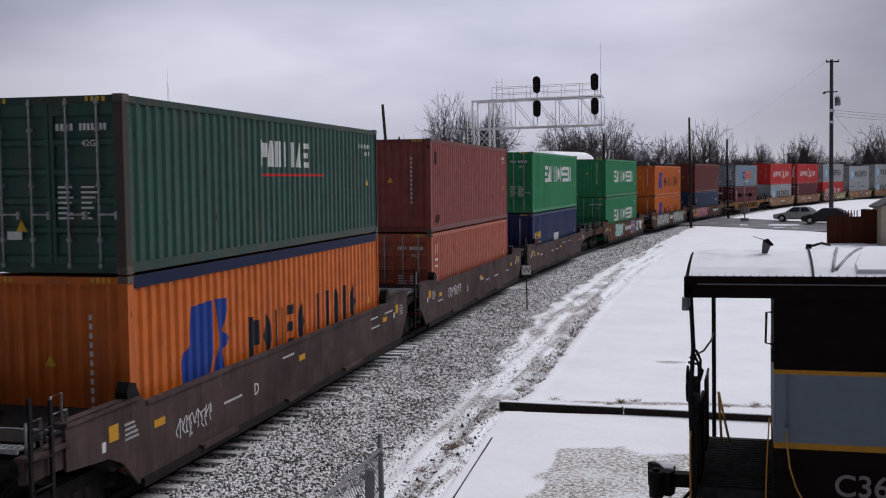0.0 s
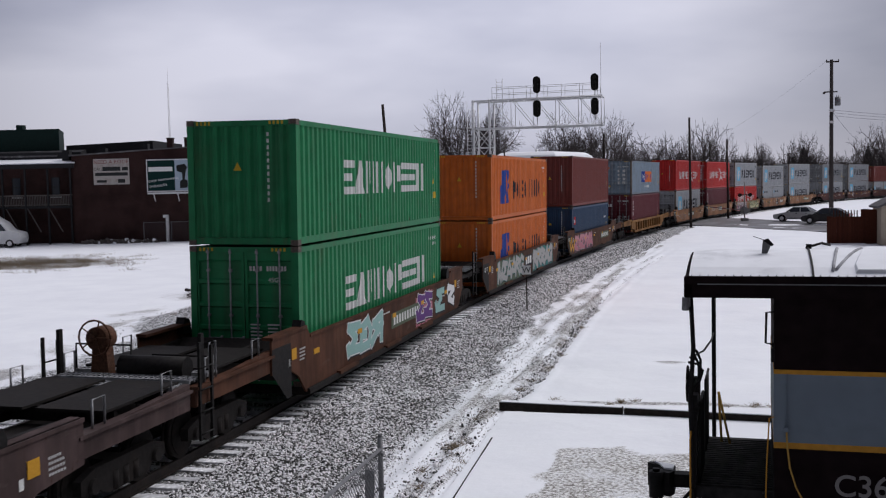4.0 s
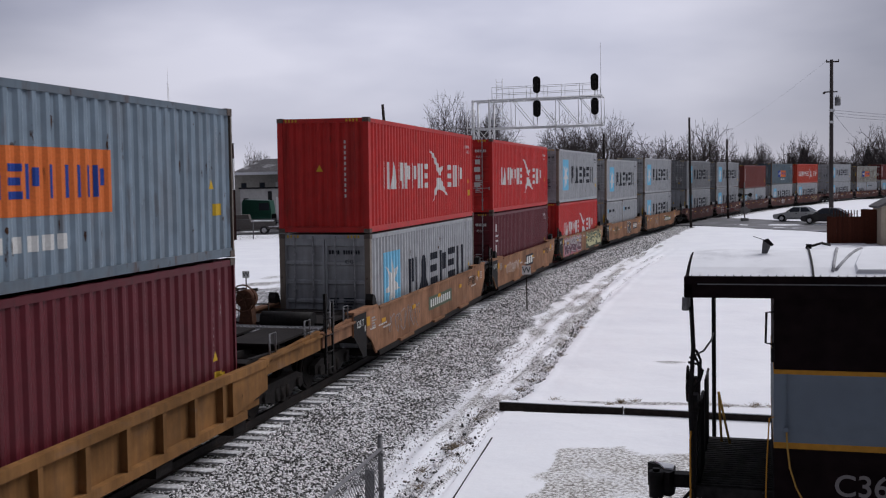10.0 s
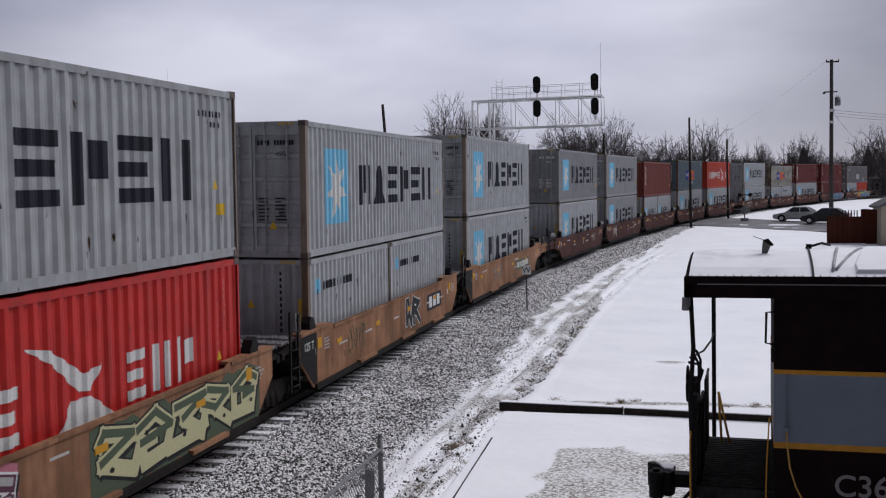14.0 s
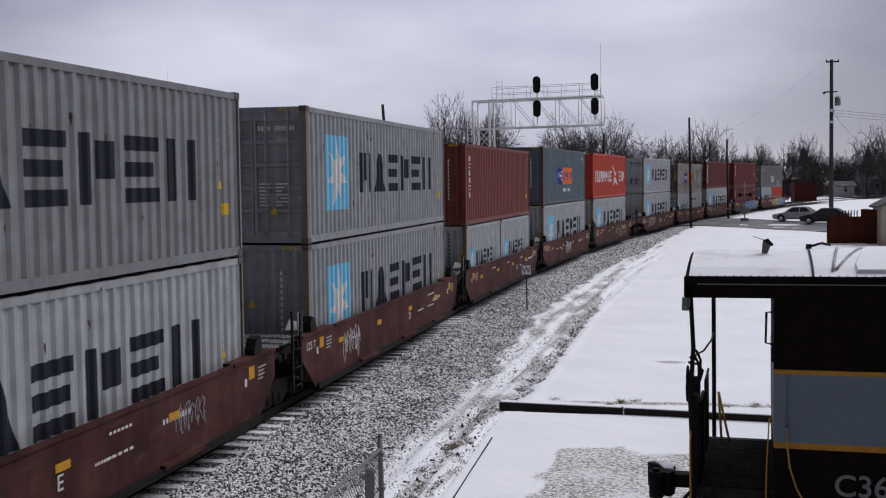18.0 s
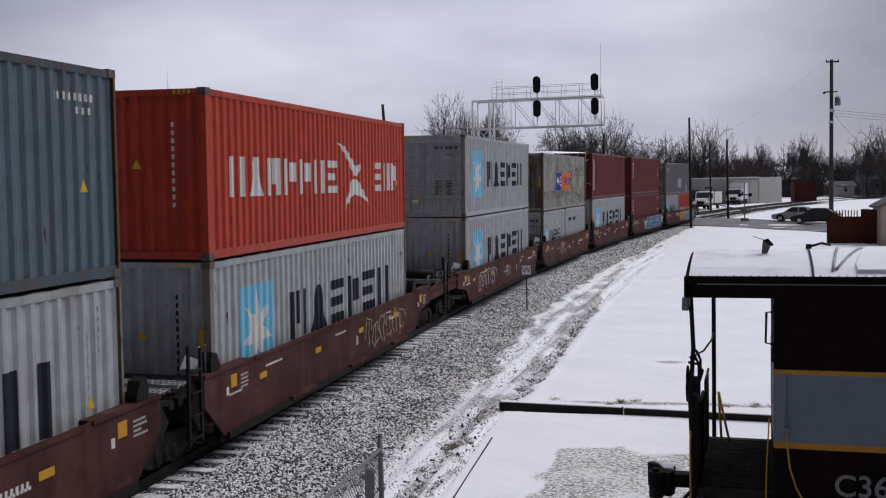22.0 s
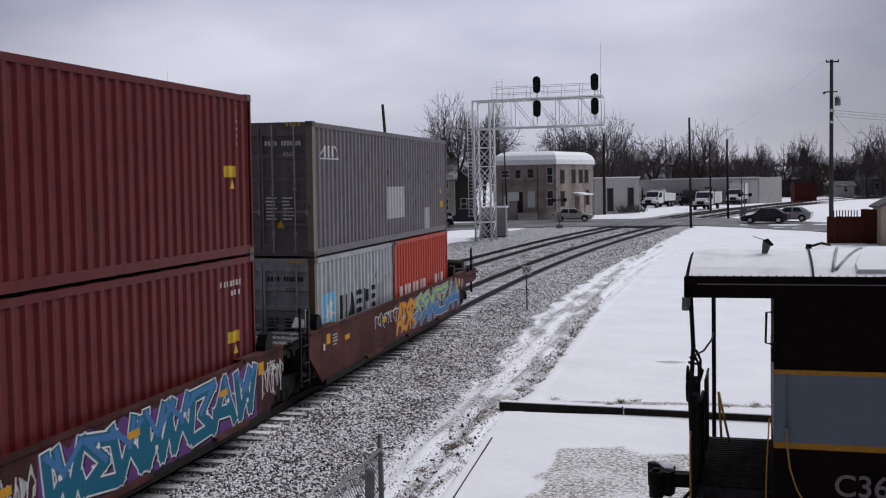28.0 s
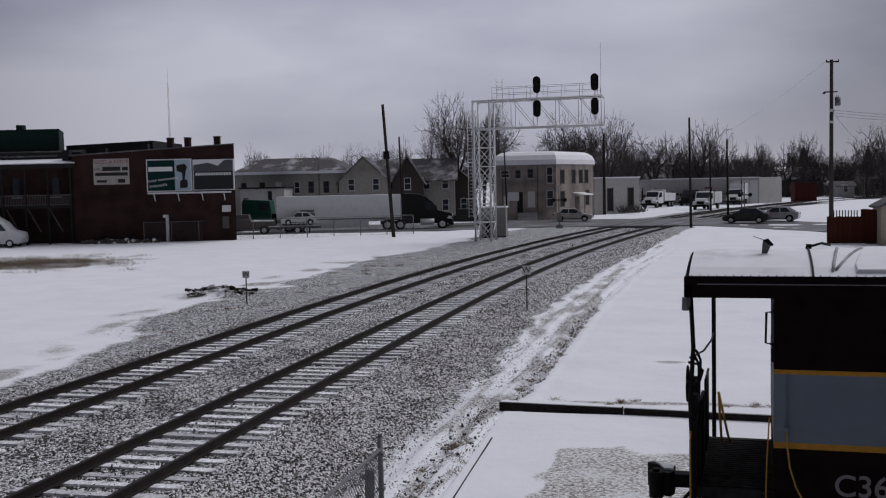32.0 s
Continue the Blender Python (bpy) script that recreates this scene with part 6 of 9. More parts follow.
    vent = part("roof_vent", bm, M_LINK, ob, "bent grey sheet-metal vent flap")
    vent.matrix_basis = pose(0.86, 1.0, 3.43) @ Matrix.Scale(0.72, 4)
    bm = B()
    prism(bm, [(0.05, 0.33), (0.14, 0.36), (0.24, 0.25), (0.20, 0.22)], "y", -0.10, 0.014)
    pipe(bm, [(-0.12, 0, 0.40), (0.08, 0, 0.33)], 0.006)
    part("vent_cap", bm, M_BLACK, ob).matrix_basis = pose(0.86, 1.0, 3.43) @ Matrix.Scale(0.72, 4)
    # porch: deck, posts, ladder, rails
    bm = B()
    box(bm, 0.0, 1.05, 0.12, Wd - 0.12, DK - 0.14, DK)
    part("porch_deck", bm, M_DECK, ob)
    bm = B()
    for i in range(24):
        box(bm, 0.05, 1.0, 0.2 + i * 0.105, 0.24 + i * 0.105, DK, DK + 0.02)
    part("deck_grating", bm, M_DECK, ob)
    for y, r in ((0.05, 0.03), (Wd - 0.05, 0.034)):
        bm = B()
        pipe(bm, [(0.06, y, DK - 0.3), (0.02 if y < 1 else 0.06, y, 1.7), (0.06, y, 2.4), (0.03, y, 3.05)] if y < 1 else [(0.20, y, DK - 0.3), (0.20, y, 3.05)], r, n=8)
        part("corner_post", bm, M_BLACK, ob)
    bm = B()
    for y in (0.55, 0.95):
        pipe(bm, [(0.0, y, DK), (0.0, y, 1.62), (0.03, y, 1.76), (0.10, y, 1.90), (0.10, y, 2.08), (0.05, y, 2.2), (0.0, y, 2.22)], 0.02)
    for i in range(5):
        tube(bm, (0.0, 0.55, DK + 0.2 + i * 0.26), (0.0, 0.95, DK + 0.2 + i * 0.26), 0.014, n=6)
    pipe(bm, [(0.02, 0.05, 2.26), (0.05, 0.3, 2.24), (0.12, 1.4, 2.13), (0.18, 2.4, 2.12), (0.20, Wd - 0.05, 2.17)], 0.014)
    pipe(bm, [(0.0, 0.05, 2.20), (0.10, 0.12, 2.17), (0.17, 0.16, 2.08), (0.13, 0.14, 1.95), (0.02, 0.06, 1.84)], 0.016)
    part("roof_ladder", bm, M_BLACK, ob)
    for a, b in (((0.12, 0.1, 1.62), (0.12, 1.15, 1.62)), ((0.12, 1.9, 1.62), (0.12, Wd - 0.1, 1.62)), *[((0.12, y, DK), (0.12, y, 1.62)) for y in (0.3, 0.5, 0.7, 0.9, 1.15, 1.9, 2.3, 2.6)]):
        bm = B()
        tube(bm, a, b, 0.018, n=6)
        part("end_railing", bm, M_BLACK, ob)
    bm = B()
    tube(bm, (0.02, 1.5, DK), (0.02, 1.5, 1.75), 0.05, n=8)
    box(bm, -0.05, 0.07, 1.44, 1.56, 1.5, 1.75)
    for i in range(14):
        a, b = 2 * math.pi * i / 14, 2 * math.pi * (i + 1) / 14
        tube(bm, (-0.1, 1.5 + 0.24 * math.cos(a), 1.65 + 0.24 * math.sin(a)), (-0.1, 1.5 + 0.24 * math.cos(b), 1.65 + 0.24 * math.sin(b)), 0.016, n=5)
    part("brake_stand", bm, M_BLACK, ob)
    bm = B()
    box(bm, 0.0, 0.09, 0.2, 0.6, DK, 1.55)
    box(bm, 0.02, 0.10, 0.22, 0.42, 1.5, 1.75)
    part("end_sheet", bm, M_BLACK, ob)
    bm = B()
    pipe(bm, [(0.32, 2.5, DK), (0.28, 2.5, 1.35)], 0.02)
    pipe(bm, [(0.44, 2.4, DK), (0.28, 2.5, 1.35)], 0.02)
    part("timber_prop", bm, M_CLOTHES, ob)
    bm = B()
    pipe(bm, [(0.02, -0.05, -0.1), (0.02, -0.06, 1.25), (0.03, -0.02, 1.35)], 0.012)
    part("step_handrail", bm, M_CABYEL, ob, "ochre step handrail")
    bm = B()
    pipe(bm, [(1.02, -0.06, 1.58), (0.96, -0.06, 1.56), (0.93, -0.06, 1.0), (0.90, -0.06, -0.1)], 0.009)
    part("step_handrail", bm, M_CABYEL, ob, "ochre step handrail")
    bm = B()
    pipe(bm, [(1.02, -0.04, 2.86), (0.93, -0.04, 2.85), (0.92, -0.04, 2.48), (1.02, -0.04, 2.46)], 0.015)
    part("grab_iron", bm, M_BLACK, ob)
    bm = B()
    box(bm, 0.985, 1.03, -0.01, 0.05, 2.24, 2.40)
    box(bm, 0.99, 1.03, -0.01, 0.05, 2.42, 2.46)
    part("hinge", bm, M_BLACK, ob)
    bm = B()
    box(bm, -0.01, 0.03, 0.0, 0.06, 2.9, 3.05)
    tube(bm, (-0.03, -0.01, 2.86), (-0.03, -0.01, 3.02), 0.045, 0.04, n=14)
    part("marker_lamp", bm, M_LINK, ob, "pale grey marker lamp at the roof corner")
    bm = B()
    pipe(bm, [(1.16, -0.03, 1.42), (1.17, -0.035, 1.2), (1.2, -0.04, 0.95), (1.27, -0.05, 0.72), (1.37, -0.05, 0.52), (1.47, -0.05, 0.4), (1.62, -0.05, 0.3)], 0.012)
    part("hose", bm, M_CLOTHES, ob, "faded yellow hanging hose")
    bm = B()
    tube(bm, (1.16, 0.0, 1.42), (1.16, -0.05, 1.42), 0.03, n=8)
    box(bm, 1.165, 1.172, -0.002, 0.02, 1.44, 2.09)
    part("hose_valve", bm, M_CABGREY, ob)
    # coupler and running gear
    bm = B()
    box(bm, -0.32, 0.12, 1.36, 1.56, 0.22, 0.40)
    tube(bm, (-0.52, 1.26, 0.10), (-0.52, 1.26, 0.46), 0.10, n=14)
    tube(bm, (-0.52, 1.26, 0.46), (-0.52, 1.26, 0.50), 0.05, n=10)
    prism(bm, [(-0.34, 1.22), (-0.28, 1.36), (-0.28, 1.62), (-0.40, 1.74), (-0.64, 1.80), (-0.68, 1.72), (-0.50, 1.60), (-0.46, 1.44), (-0.50, 1.32)], "z", 0.12, 0.45)
    box(bm, -0.06, 0.02, 1.05, 1.90, 0.10, 0.52)
    pipe(bm, [(-0.02, 1.0, 0.3), (-0.2, 0.95, 0.1), (-0.24, 0.9, -0.3)], 0.025)
    cp = part("coupler", bm, M_BLACK, ob, bevel=0.025)
    bm = B()
    prism(bm, [(-0.42, 1.40), (-0.30, 1.38), (-0.30, 1.60), (-0.44, 1.66), (-0.58, 1.72), (-0.50, 1.62)], "z", 0.452, 0.475)
    part("snow_cap", bm, M_SNOW, cp)
    bm = B()
    box(bm, 0.05, 0.9, 0.0, 0.3, 0.1, 0.14)
    box(bm, 0.05, 0.9, 0.05, 0.35, -0.2, -0.16)
    box(bm, 0.03, 0.06, 0.0, 0.4, -0.2, 0.6)
    box(bm, 0.88, 0.91, 0.0, 0.4, -0.2, 0.6)
    part("steps", bm, M_BLACK, ob)
    text("lettering", "C36", 0.37, ob, Matrix.Translation((2.02, 0.018, 0.74)) @ Matrix.Rotation(radians(90), 4, "X"), M_PALENUM, "faded white painted number", 0.004)
    for cx in (2.2, 6.6):
        t = new("truck")
        t.parent, t.matrix_basis = ob, pose(cx, Wd / 2, -0.52, 0, 0, 90)
        part("bolster", CACHE[("bolster",)], None, t)
        for turn in (0, 180):
            part("side_frame", frame_side_mesh(), None, t).matrix_basis = pose(0, 0, 0, 0, 0, turn)
            for yy in (-0.87, 0.87):
                part("wheel", wheel_mesh(), None, t).matrix_basis = pose(0, yy, 0, 0, 0, turn)
    bm = B()
    for y in (Wd / 2 - 0.755, Wd / 2 + 0.755):
        prism(bm, [(y + u, -0.525 + v) for u, v in RAIL], "x", -1.2, 11)
    disp = tagged(new("display_rail", mesh_of("display_rail", bm, M_RUST)), "short rusty rails under the caboose", "rails", kind="structure")
    disp.matrix_basis = pose(9.08, -4.70, 0.16, 0, 0, -3.0)
    ob.matrix_basis = pose(9.08, -4.70, 0.0, 0, 0, -3.0)


caboose()

M_SIGN = flat("sign_white", (0.62, 0.62, 0.62))
M_POST = material("rusty_post", (0.07, 0.06, 0.055), rough=0.8, vary=0.3, grain=20)
M_BLACKLET = flat("black_lettering", (0.02, 0.02, 0.02))


def whistle_post(x, y, z, top, rz, size):
    ob = thing("whistle_sign", "square white sign with a black W on a post", "sign", "whistle signs", pose(x, y, z, 0, 0, rz))
    bm = B()
    box(bm, -0.025, 0.025, -0.02, 0.02, 0, top - z - 0.05)
    part("post", bm, M_POST, ob)
    bm = B()
    box(bm, -size, size, -0.03, -0.02, top - z - 2 * size, top - z)
    part("plate", bm, M_SIGN, ob, bevel=0.004)
    text("lettering", "W", size * 1.9, ob, Matrix.Translation((0, -0.034, top - z - size)) @ Matrix.Rotation(radians(90), 4, "X"), M_BLACKLET, "black letter W")


whistle_post(2.81, 21.83, -0.62, 1.25, 10, 0.17)
whistle_post(-9.92, 24.26, -0.62, 0.84, 20, 0.15)


def debris():
    rng = random.Random(8)
    for i in range(76):
        bm = B()
        n = rng.uniform(0.15, 0.7)
        q = rng.uniform(0.02, 0.08)
        box(bm, -n / 2, n / 2, -q, q, -0.04, 0.04)
        for v in bm.verts:
            v.co += Vector((rng.uniform(-.08, .08), rng.uniform(-.03, .03), rng.uniform(-.02, .02)))
        me = mesh_of("broken_tie", bm, [M_TIE if i % 5 < 2 else M_CASTING if i % 5 == 2 else M_WOOD_DARK])
        o = tagged(new("broken_tie", me), "broken old railway tie in a heap", "timber", "heap of broken ties")
        x, y = -12.9 + rng.gauss(0, 1.05), 27.9 + rng.gauss(0, 0.5)
        o.matrix_basis = pose(x, y, -0.60 + 0.30 * math.exp(-((x + 13.0) / 1.5) ** 2 - ((y - 27.9) / 0.7) ** 2) + abs(rng.gauss(0.03, 0.05)), rng.uniform(-14, 14), rng.uniform(-14, 14), rng.uniform(0, 180))


debris()


def tufts():
    """Dry grass through the snow beside the pad and at the hall, and rubble along its foot."""
    rng = random.Random(21)
    verts, faces = [], []
    spots = [(5.0 - 0.25 * rng.random(), 4.2 - 5.5 * rng.random(), 0.28) for _ in range(3)] + [(4.75 + rng.uniform(-0.35, 0.1), rng.uniform(-3, 4.5), 0.16) for _ in range(4)] + [(5.3 + rng.uniform(-0.45, 0.05), rng.uniform(6.5, 22), 0.14) for _ in range(16)] + [(4.68 + rng.uniform(-0.2, 0.15), rng.gauss(*c), 0.16) for c in ((4.1, 0.35), (1.5, 0.4)) for _ in range(7)] + [(rng.uniform(5.6, 11), 5.9 + rng.uniform(-0.2, 0.3), 0.12) for _ in range(10)] + [(rng.uniform(-11.5, -8.6), rng.uniform(14, 45), 0.3) for _ in range(26)]
    spots += [(rng.gauss(-37.2, 4.0), 0, 0.9) for _ in range(420)]
    for x, y, r in spots:
        if y == 0:
            y = 46.2 + rng.gauss(0, 3.0)
        for _ in range(46):
            a, d = rng.random() * 6.28, r * rng.random()
            bx, by = x + d * math.cos(a), y + d * math.sin(a)
            h, t = rng.uniform(0.03, 0.11) * (2.4 if y > 38 else 1.0), rng.random() * 6.28
            k = len(verts)
            bz = ground_z(bx, by) - 0.02
            verts += [(bx, by, bz), (bx + 0.012, by + 0.006, bz), (bx + 0.12 * math.cos(t), by + 0.12 * math.sin(t), bz + h)]
            faces.append((k, k + 1, k + 2))
    me = bpy.data.meshes.new("dry_grass")
    me.from_pydata(verts, [], faces)
    me.materials.append(material("dry_grass", (0.235, 0.185, 0.13), rough=0.9, vary=0.3, grain=4, bump=0))
    tagged(new("dry_grass", me), "dry tan grass sticking out of the snow", "grass", kind="stuff")
    bm = B()
    hall = pose(-46.24, 67.41, -0.45, 0, 0, 11.7)
    for _ in range(170):
        c = hall @ Vector((rng.uniform(1.0, 7.8), rng.uniform(-0.9, -0.1), rng.uniform(0.0, 0.25)))
        s = rng.uniform(0.08, 0.28)
        box(bm, -s, s, -s * 0.6, s * 0.6, -s * 0.5, s * 0.5, m=Matrix.Translation(c) @ Euler((rng.random(), rng.random(), rng.random() * 3)).to_matrix().to_4x4(), mi=rng.choice((0, 0, 0, 0, 1)))
    o = new("rubble", mesh_of("rubble", bm, [M_WOODGREY, M_SNOW]))
    tagged(o, "broken grey rubble along the foot of the wall", "rubble", kind="stuff")


M_WOODGREY = material("weathered_wood", (0.10, 0.09, 0.085), rough=0.9, vary=0.3, grain=10)
tufts()


# ---- signal bridge ----
M_CASEGREY = material("dull_case_paint", (0.24, 0.235, 0.23), rough=0.6, vary=0.15, grain=5, stain=(0.12, 0.11, 0.10), stain_size=2, stain_amount=0.4)


def signal_bridge():
    ob = thing("signal_bridge", "galvanised steel cantilever signal bridge over the tracks", "signal", m=pose(-8.55, 66.6, -0.39, 0, 0, -4))
    zt, zb, w, d = 11.45, 9.2, 1.35, 1.5
    for x in (0, w):
        for y in (0, d):
            bm = B()
            tube(bm, (x, y, 0), (x, y, zt + 0.1), 0.085, n=8)
            part("leg", bm, M_GALV, ob)
    n = 6
    for i in range(n):
        z0, z1 = i * zb / n, (i + 1) * zb / n
        for p0, p1 in (((0, 0), (w, 0)), ((w, 0), (w, d)), ((0, d), (w, d)), ((0, 0), (0, d))):
            bm = B()
            tube(bm, (*p0, z1), (*p1, z1), 0.04, n=5)
            tube(bm, (*p0, z0), (*p1, z1), 0.03, n=5)
            tube(bm, (*p1, z0), (*p0, z1), 0.03, n=5)
            part("lattice", bm, M_GALV, ob)
    Lg = 10.5
    for y in (0, d):
        for z, r in ((zt, 0.075), (zb, 0.07)):
            bm = B()
            tube(bm, (-0.1, y, z), (Lg, y, z), r, n=8)
            part("chord", bm, M_GALV, ob)
        for i in range(5):
            x0, x1 = w + i * (Lg - w) / 5, w + (i + 1) * (Lg - w) / 5
            bm = B()
            tube(bm, (x0, y, zt), (x1, y, zb), 0.03, n=5)
            tube(bm, (x1, y, zb), (x1, y, zt), 0.028, n=5)
            part("web", bm, M_GALV, ob)
    for i in range(8):
        x = w + i * (Lg - w) / 7
        bm = B()
        tube(bm, (x, 0, zb), (x, d, zb), 0.03, n=5)
        tube(bm, (x, 0, zt), (x, d, zt), 0.03, n=5)
        part("cross_tie", bm, M_GALV, ob)
    bm = B()
    box(bm, w, Lg, 0.25, 0.95, zt + 0.08, zt + 0.12)
    part("walkway", bm, M_GALV, ob)
    for y in (0.02, d):
        bm = B()
        for z in (zt + 0.55, zt + 1.05):
            tube(bm, (1.6, y, z), (Lg - 0.3, y, z), 0.022, n=5)
        for i in range(7):
            x = 1.6 + i * (Lg - 1.9) / 6
            tube(bm, (x, y, zt), (x, y, zt + 1.05), 0.022, n=5)
        part("handrail", bm, M_GALV, ob)
    bm = B()
    for x in (2.0, 2.5):
        tube(bm, (x, -0.05, zb + 0.3), (x, -0.05, zt + 1.7), 0.025, n=5)
    for i in range(12):
        tube(bm, (2.0, -0.05, zb + 0.4 + i * 0.3), (2.5, -0.05, zb + 0.4 + i * 0.3), 0.015, n=4)
    part("ladder", bm, M_GALV, ob)
    bm = B()
    for x in (-0.5, -0.12):
        tube(bm, (x, -0.1, 2.0), (x, -0.1, zt), 0.022, n=5)
    for i in range(32):
        tube(bm, (-0.5, -0.1, 2.1 + i * 0.29), (-0.12, -0.1, 2.1 + i * 0.29), 0.014, n=4)
    for z in (3.5, 6.5, 9.3):
        tube(bm, (-0.6, -0.1, z), (0.1, 0, z), 0.03, n=5)
    part("ladder", bm, M_GALV, ob)
    bm = B()
    tube(bm, (Lg - 0.02, 0, zb), (Lg - 0.02, 0, 15.6), 0.018, n=5)
    part("antenna", bm, M_GALV, ob)

    def head(x, z, h):
        bm = B()
        out = []
        for i in range(18):
            a = 2 * math.pi * i / 18
            out.append((x + 0.31 * math.cos(a), z + (h / 2 - 0.31) * (1 if math.sin(a) >= 0 else -1) + 0.31 * math.sin(a)))
        prism(bm, out, "y", -0.16, -0.10)
        for k in (-1, 0, 1):
            tube(bm, (x, -0.16, z + k * 0.36), (x, -0.42, z + k * 0.36 - 0.02), 0.14, 0.15, n=10)
        s = part("signal_head", bm, M_BLACK, ob, "black signal head with three hooded lamps")
        bm = B()
        tube(bm, (x, 0.0, z - h / 2 - 0.4), (x, 0.0, z + h / 2 - 0.2), 0.05, n=6)
        box(bm, x - 0.15, x + 0.15, -0.12, 0.12, z - 0.3, z + 0.3)
        part("mast", bm, M_GALV, s)

    for x in (5.35, 10.0):
        head(x, 12.55, 1.35)
        head(x, 10.65, 1.35)
    case = thing("signal_case", "grey steel signal equipment case with snow on top", "cabinet", m=pose(-8.95, 70.6, -0.32, 0, 0, 2))
    bm = B()
    box(bm, 0, 2.2, 0, 1.2, 0.1, 2.55)
    part("case", bm, M_CASEGREY, case, bevel=0.02)
    bm = B()
    box(bm, -0.06, 2.26, -0.06, 1.26, 2.55, 2.68)
    part("roof", bm, M_SNOW, case, bevel=0.03)
    bm = B()
    box(bm, 0.5, 0.9, -0.04, 0.0, 0.3, 1.5)
    part("hatch", bm, M_BLACK, case)
    bm = B()
    box(bm, 0.05, 2.15, 0.05, 1.15, -0.3, 0.1)
    part("footing", bm, M_GREASE, case)


signal_bridge()

M_POLE = material("creosoted_pole", (0.035, 0.028, 0.026), rough=0.9, vary=0.35, grain=10, bump=0.3)
M_POLE2 = material("weathered_pole", (0.05, 0.043, 0.043), rough=0.9, vary=0.3, grain=10, bump=0.3)


def pole(x, y, height, r=0.13, lean=(0, 0), z=-0.3, mat=M_POLE, label="dark bare wooden pole without wires"):
    ob = thing("utility_pole", label, "pole", "wooden poles", pose(x, y, z))
    bm = B()
    tube(bm, (0, 0, -0.2), (lean[0], lean[1], height), r, r * 0.72, n=10)
    part("shaft", bm, mat, ob)
    return ob


p = pole(-17.19, 72.13, 11.85, 0.17, (-0.75, 0), label="dark leaning wooden pole with a small box")
bm = B()
box(bm, -0.75, -0.25, -0.15, 0.15, 7.0, 7.7)
part("junction_box", bm, M_BLACK, p)
pole(-21.6, 91.1, 9.6, 0.12, (-0.3, 0), -0.1)
pole(-11.0, 95.5, 8.4, 0.10, (-0.25, 0), -0.1)
pole(-2.44, 119.07, 10.5, 0.20, (0, 0), -0.1)
pole(8.66, 80.98, 10.1, 0.13, (-0.1, 0), -0.15)
pole(11.07, 131.99, 9.4, 0.14, (-0.1, 0), -0.1)
pole(12.48, 99.22, 8.6, 0.13, (-0.12, 0), -0.1)
p = pole(23.12, 100.5, 16.7, 0.24, (0.0, 0), -0.1, M_POLE2, "tall weathered utility pole with transformer and crossarm")
bm = B()
box(bm, -0.55, 0.75, -0.07, 0.07, 16.4, 16.55)
for x in (-0.5, 0.1, 0.7):
    tube(bm, (x, 0, 16.55), (x, 0, 16.72), 0.05, n=6)
part("crossarm", bm, M_POLE, p)
bm = B()
box(bm, -0.75, 0.6, -0.06, 0.06, 13.25, 13.38)
tube(bm, (-0.75, 0, 13.1), (-0.75, 0, 13.3), 0.12, n=8)
part("crossarm", bm, M_POLE, p)
bm = B()
tube(bm, (0.62, 0, 11.85), (0.62, 0, 12.75), 0.30, n=14)
for a in (-0.1, 0.12):
    tube(bm, (0.62 + a, 0, 12.75), (0.62 + a, 0, 12.95), 0.04, n=6)
part("transformer", bm, M_LINK, p, "grey pole transformer", bevel=0.02)
bm = B()
box(bm, -0.25, 0.3, -0.26, -0.2, 11.2, 11.5)
box(bm, -0.16, 0.2, -0.3, -0.22, 10.0, 10.25)
part("meter_box", bm, M_GALV, p)


def wire(name, a, b, sag, r=0.012):
    bm = B()
    a, b = Vector(a), Vector(b)
    pts = []
    for i in range(17):
        t = i / 16
        v = a.lerp(b, t)
        v.z -= sag * 4 * t * (1 - t)
        pts.append(v)
    pipe(bm, pts, r, n=4)
    tagged(new("overhead_wire", mesh_of("overhead_wire", bm, M_RUBBER)), "thin dark overhead wire from the pole", "wire", "overhead wires")


wire("wire", (22.6, 100.5, 16.5), (11.07, 131.99, 9.35), 0.5, 0.006)
for k in range(3):
    wire("wire", (23.3, 100.4, 11.3 - 0.3 * k), (55, 96, 10.2 - 0.25 * k), 1.0)
wire("wire", (23.3, 100.4, 11.0), (27.5, 105, 7.0), 0.3)


# ---- bare winter trees ----
M_BARK = material("winter_bark", (0.060, 0.051, 0.051), rough=0.95, vary=0.35, grain=8, bump=0.3)
M_TWIG = material("bare_twigs", (0.082, 0.070, 0.071), rough=0.95, vary=0.3, grain=3, bump=0)
TALL = 10.0   # every tree is grown to this height and then scaled to its own


def mesh_from(name, verts, faces, mat):
    me = bpy.data.meshes.new(name)
    me.from_pydata(verts, [], faces)
    me.materials.append(mat)
    return me


def bough(store, pts, r0, r1, n):
    """A tapering bent bough through pts, open at both ends."""
    verts, faces = store
    k = len(pts) - 1
    base = len(verts)
    for i, c in enumerate(pts):
        d = (pts[min(i + 1, k)] - pts[max(i - 1, 0)]).normalized()
        u = d.orthogonal().normalized()
        w = d.cross(u)
        r = r0 + (r1 - r0) * i / k
        for j in range(n):
            a = 2 * math.pi * j / n
            verts.append(c + (math.cos(a) * u + math.sin(a) * w) * r)
    for i in range(k):
        for j in range(n):
            a, b = base + i * n, base + (i + 1) * n
            faces.append((a + j, a + (j + 1) % n, b + (j + 1) % n, b + j))


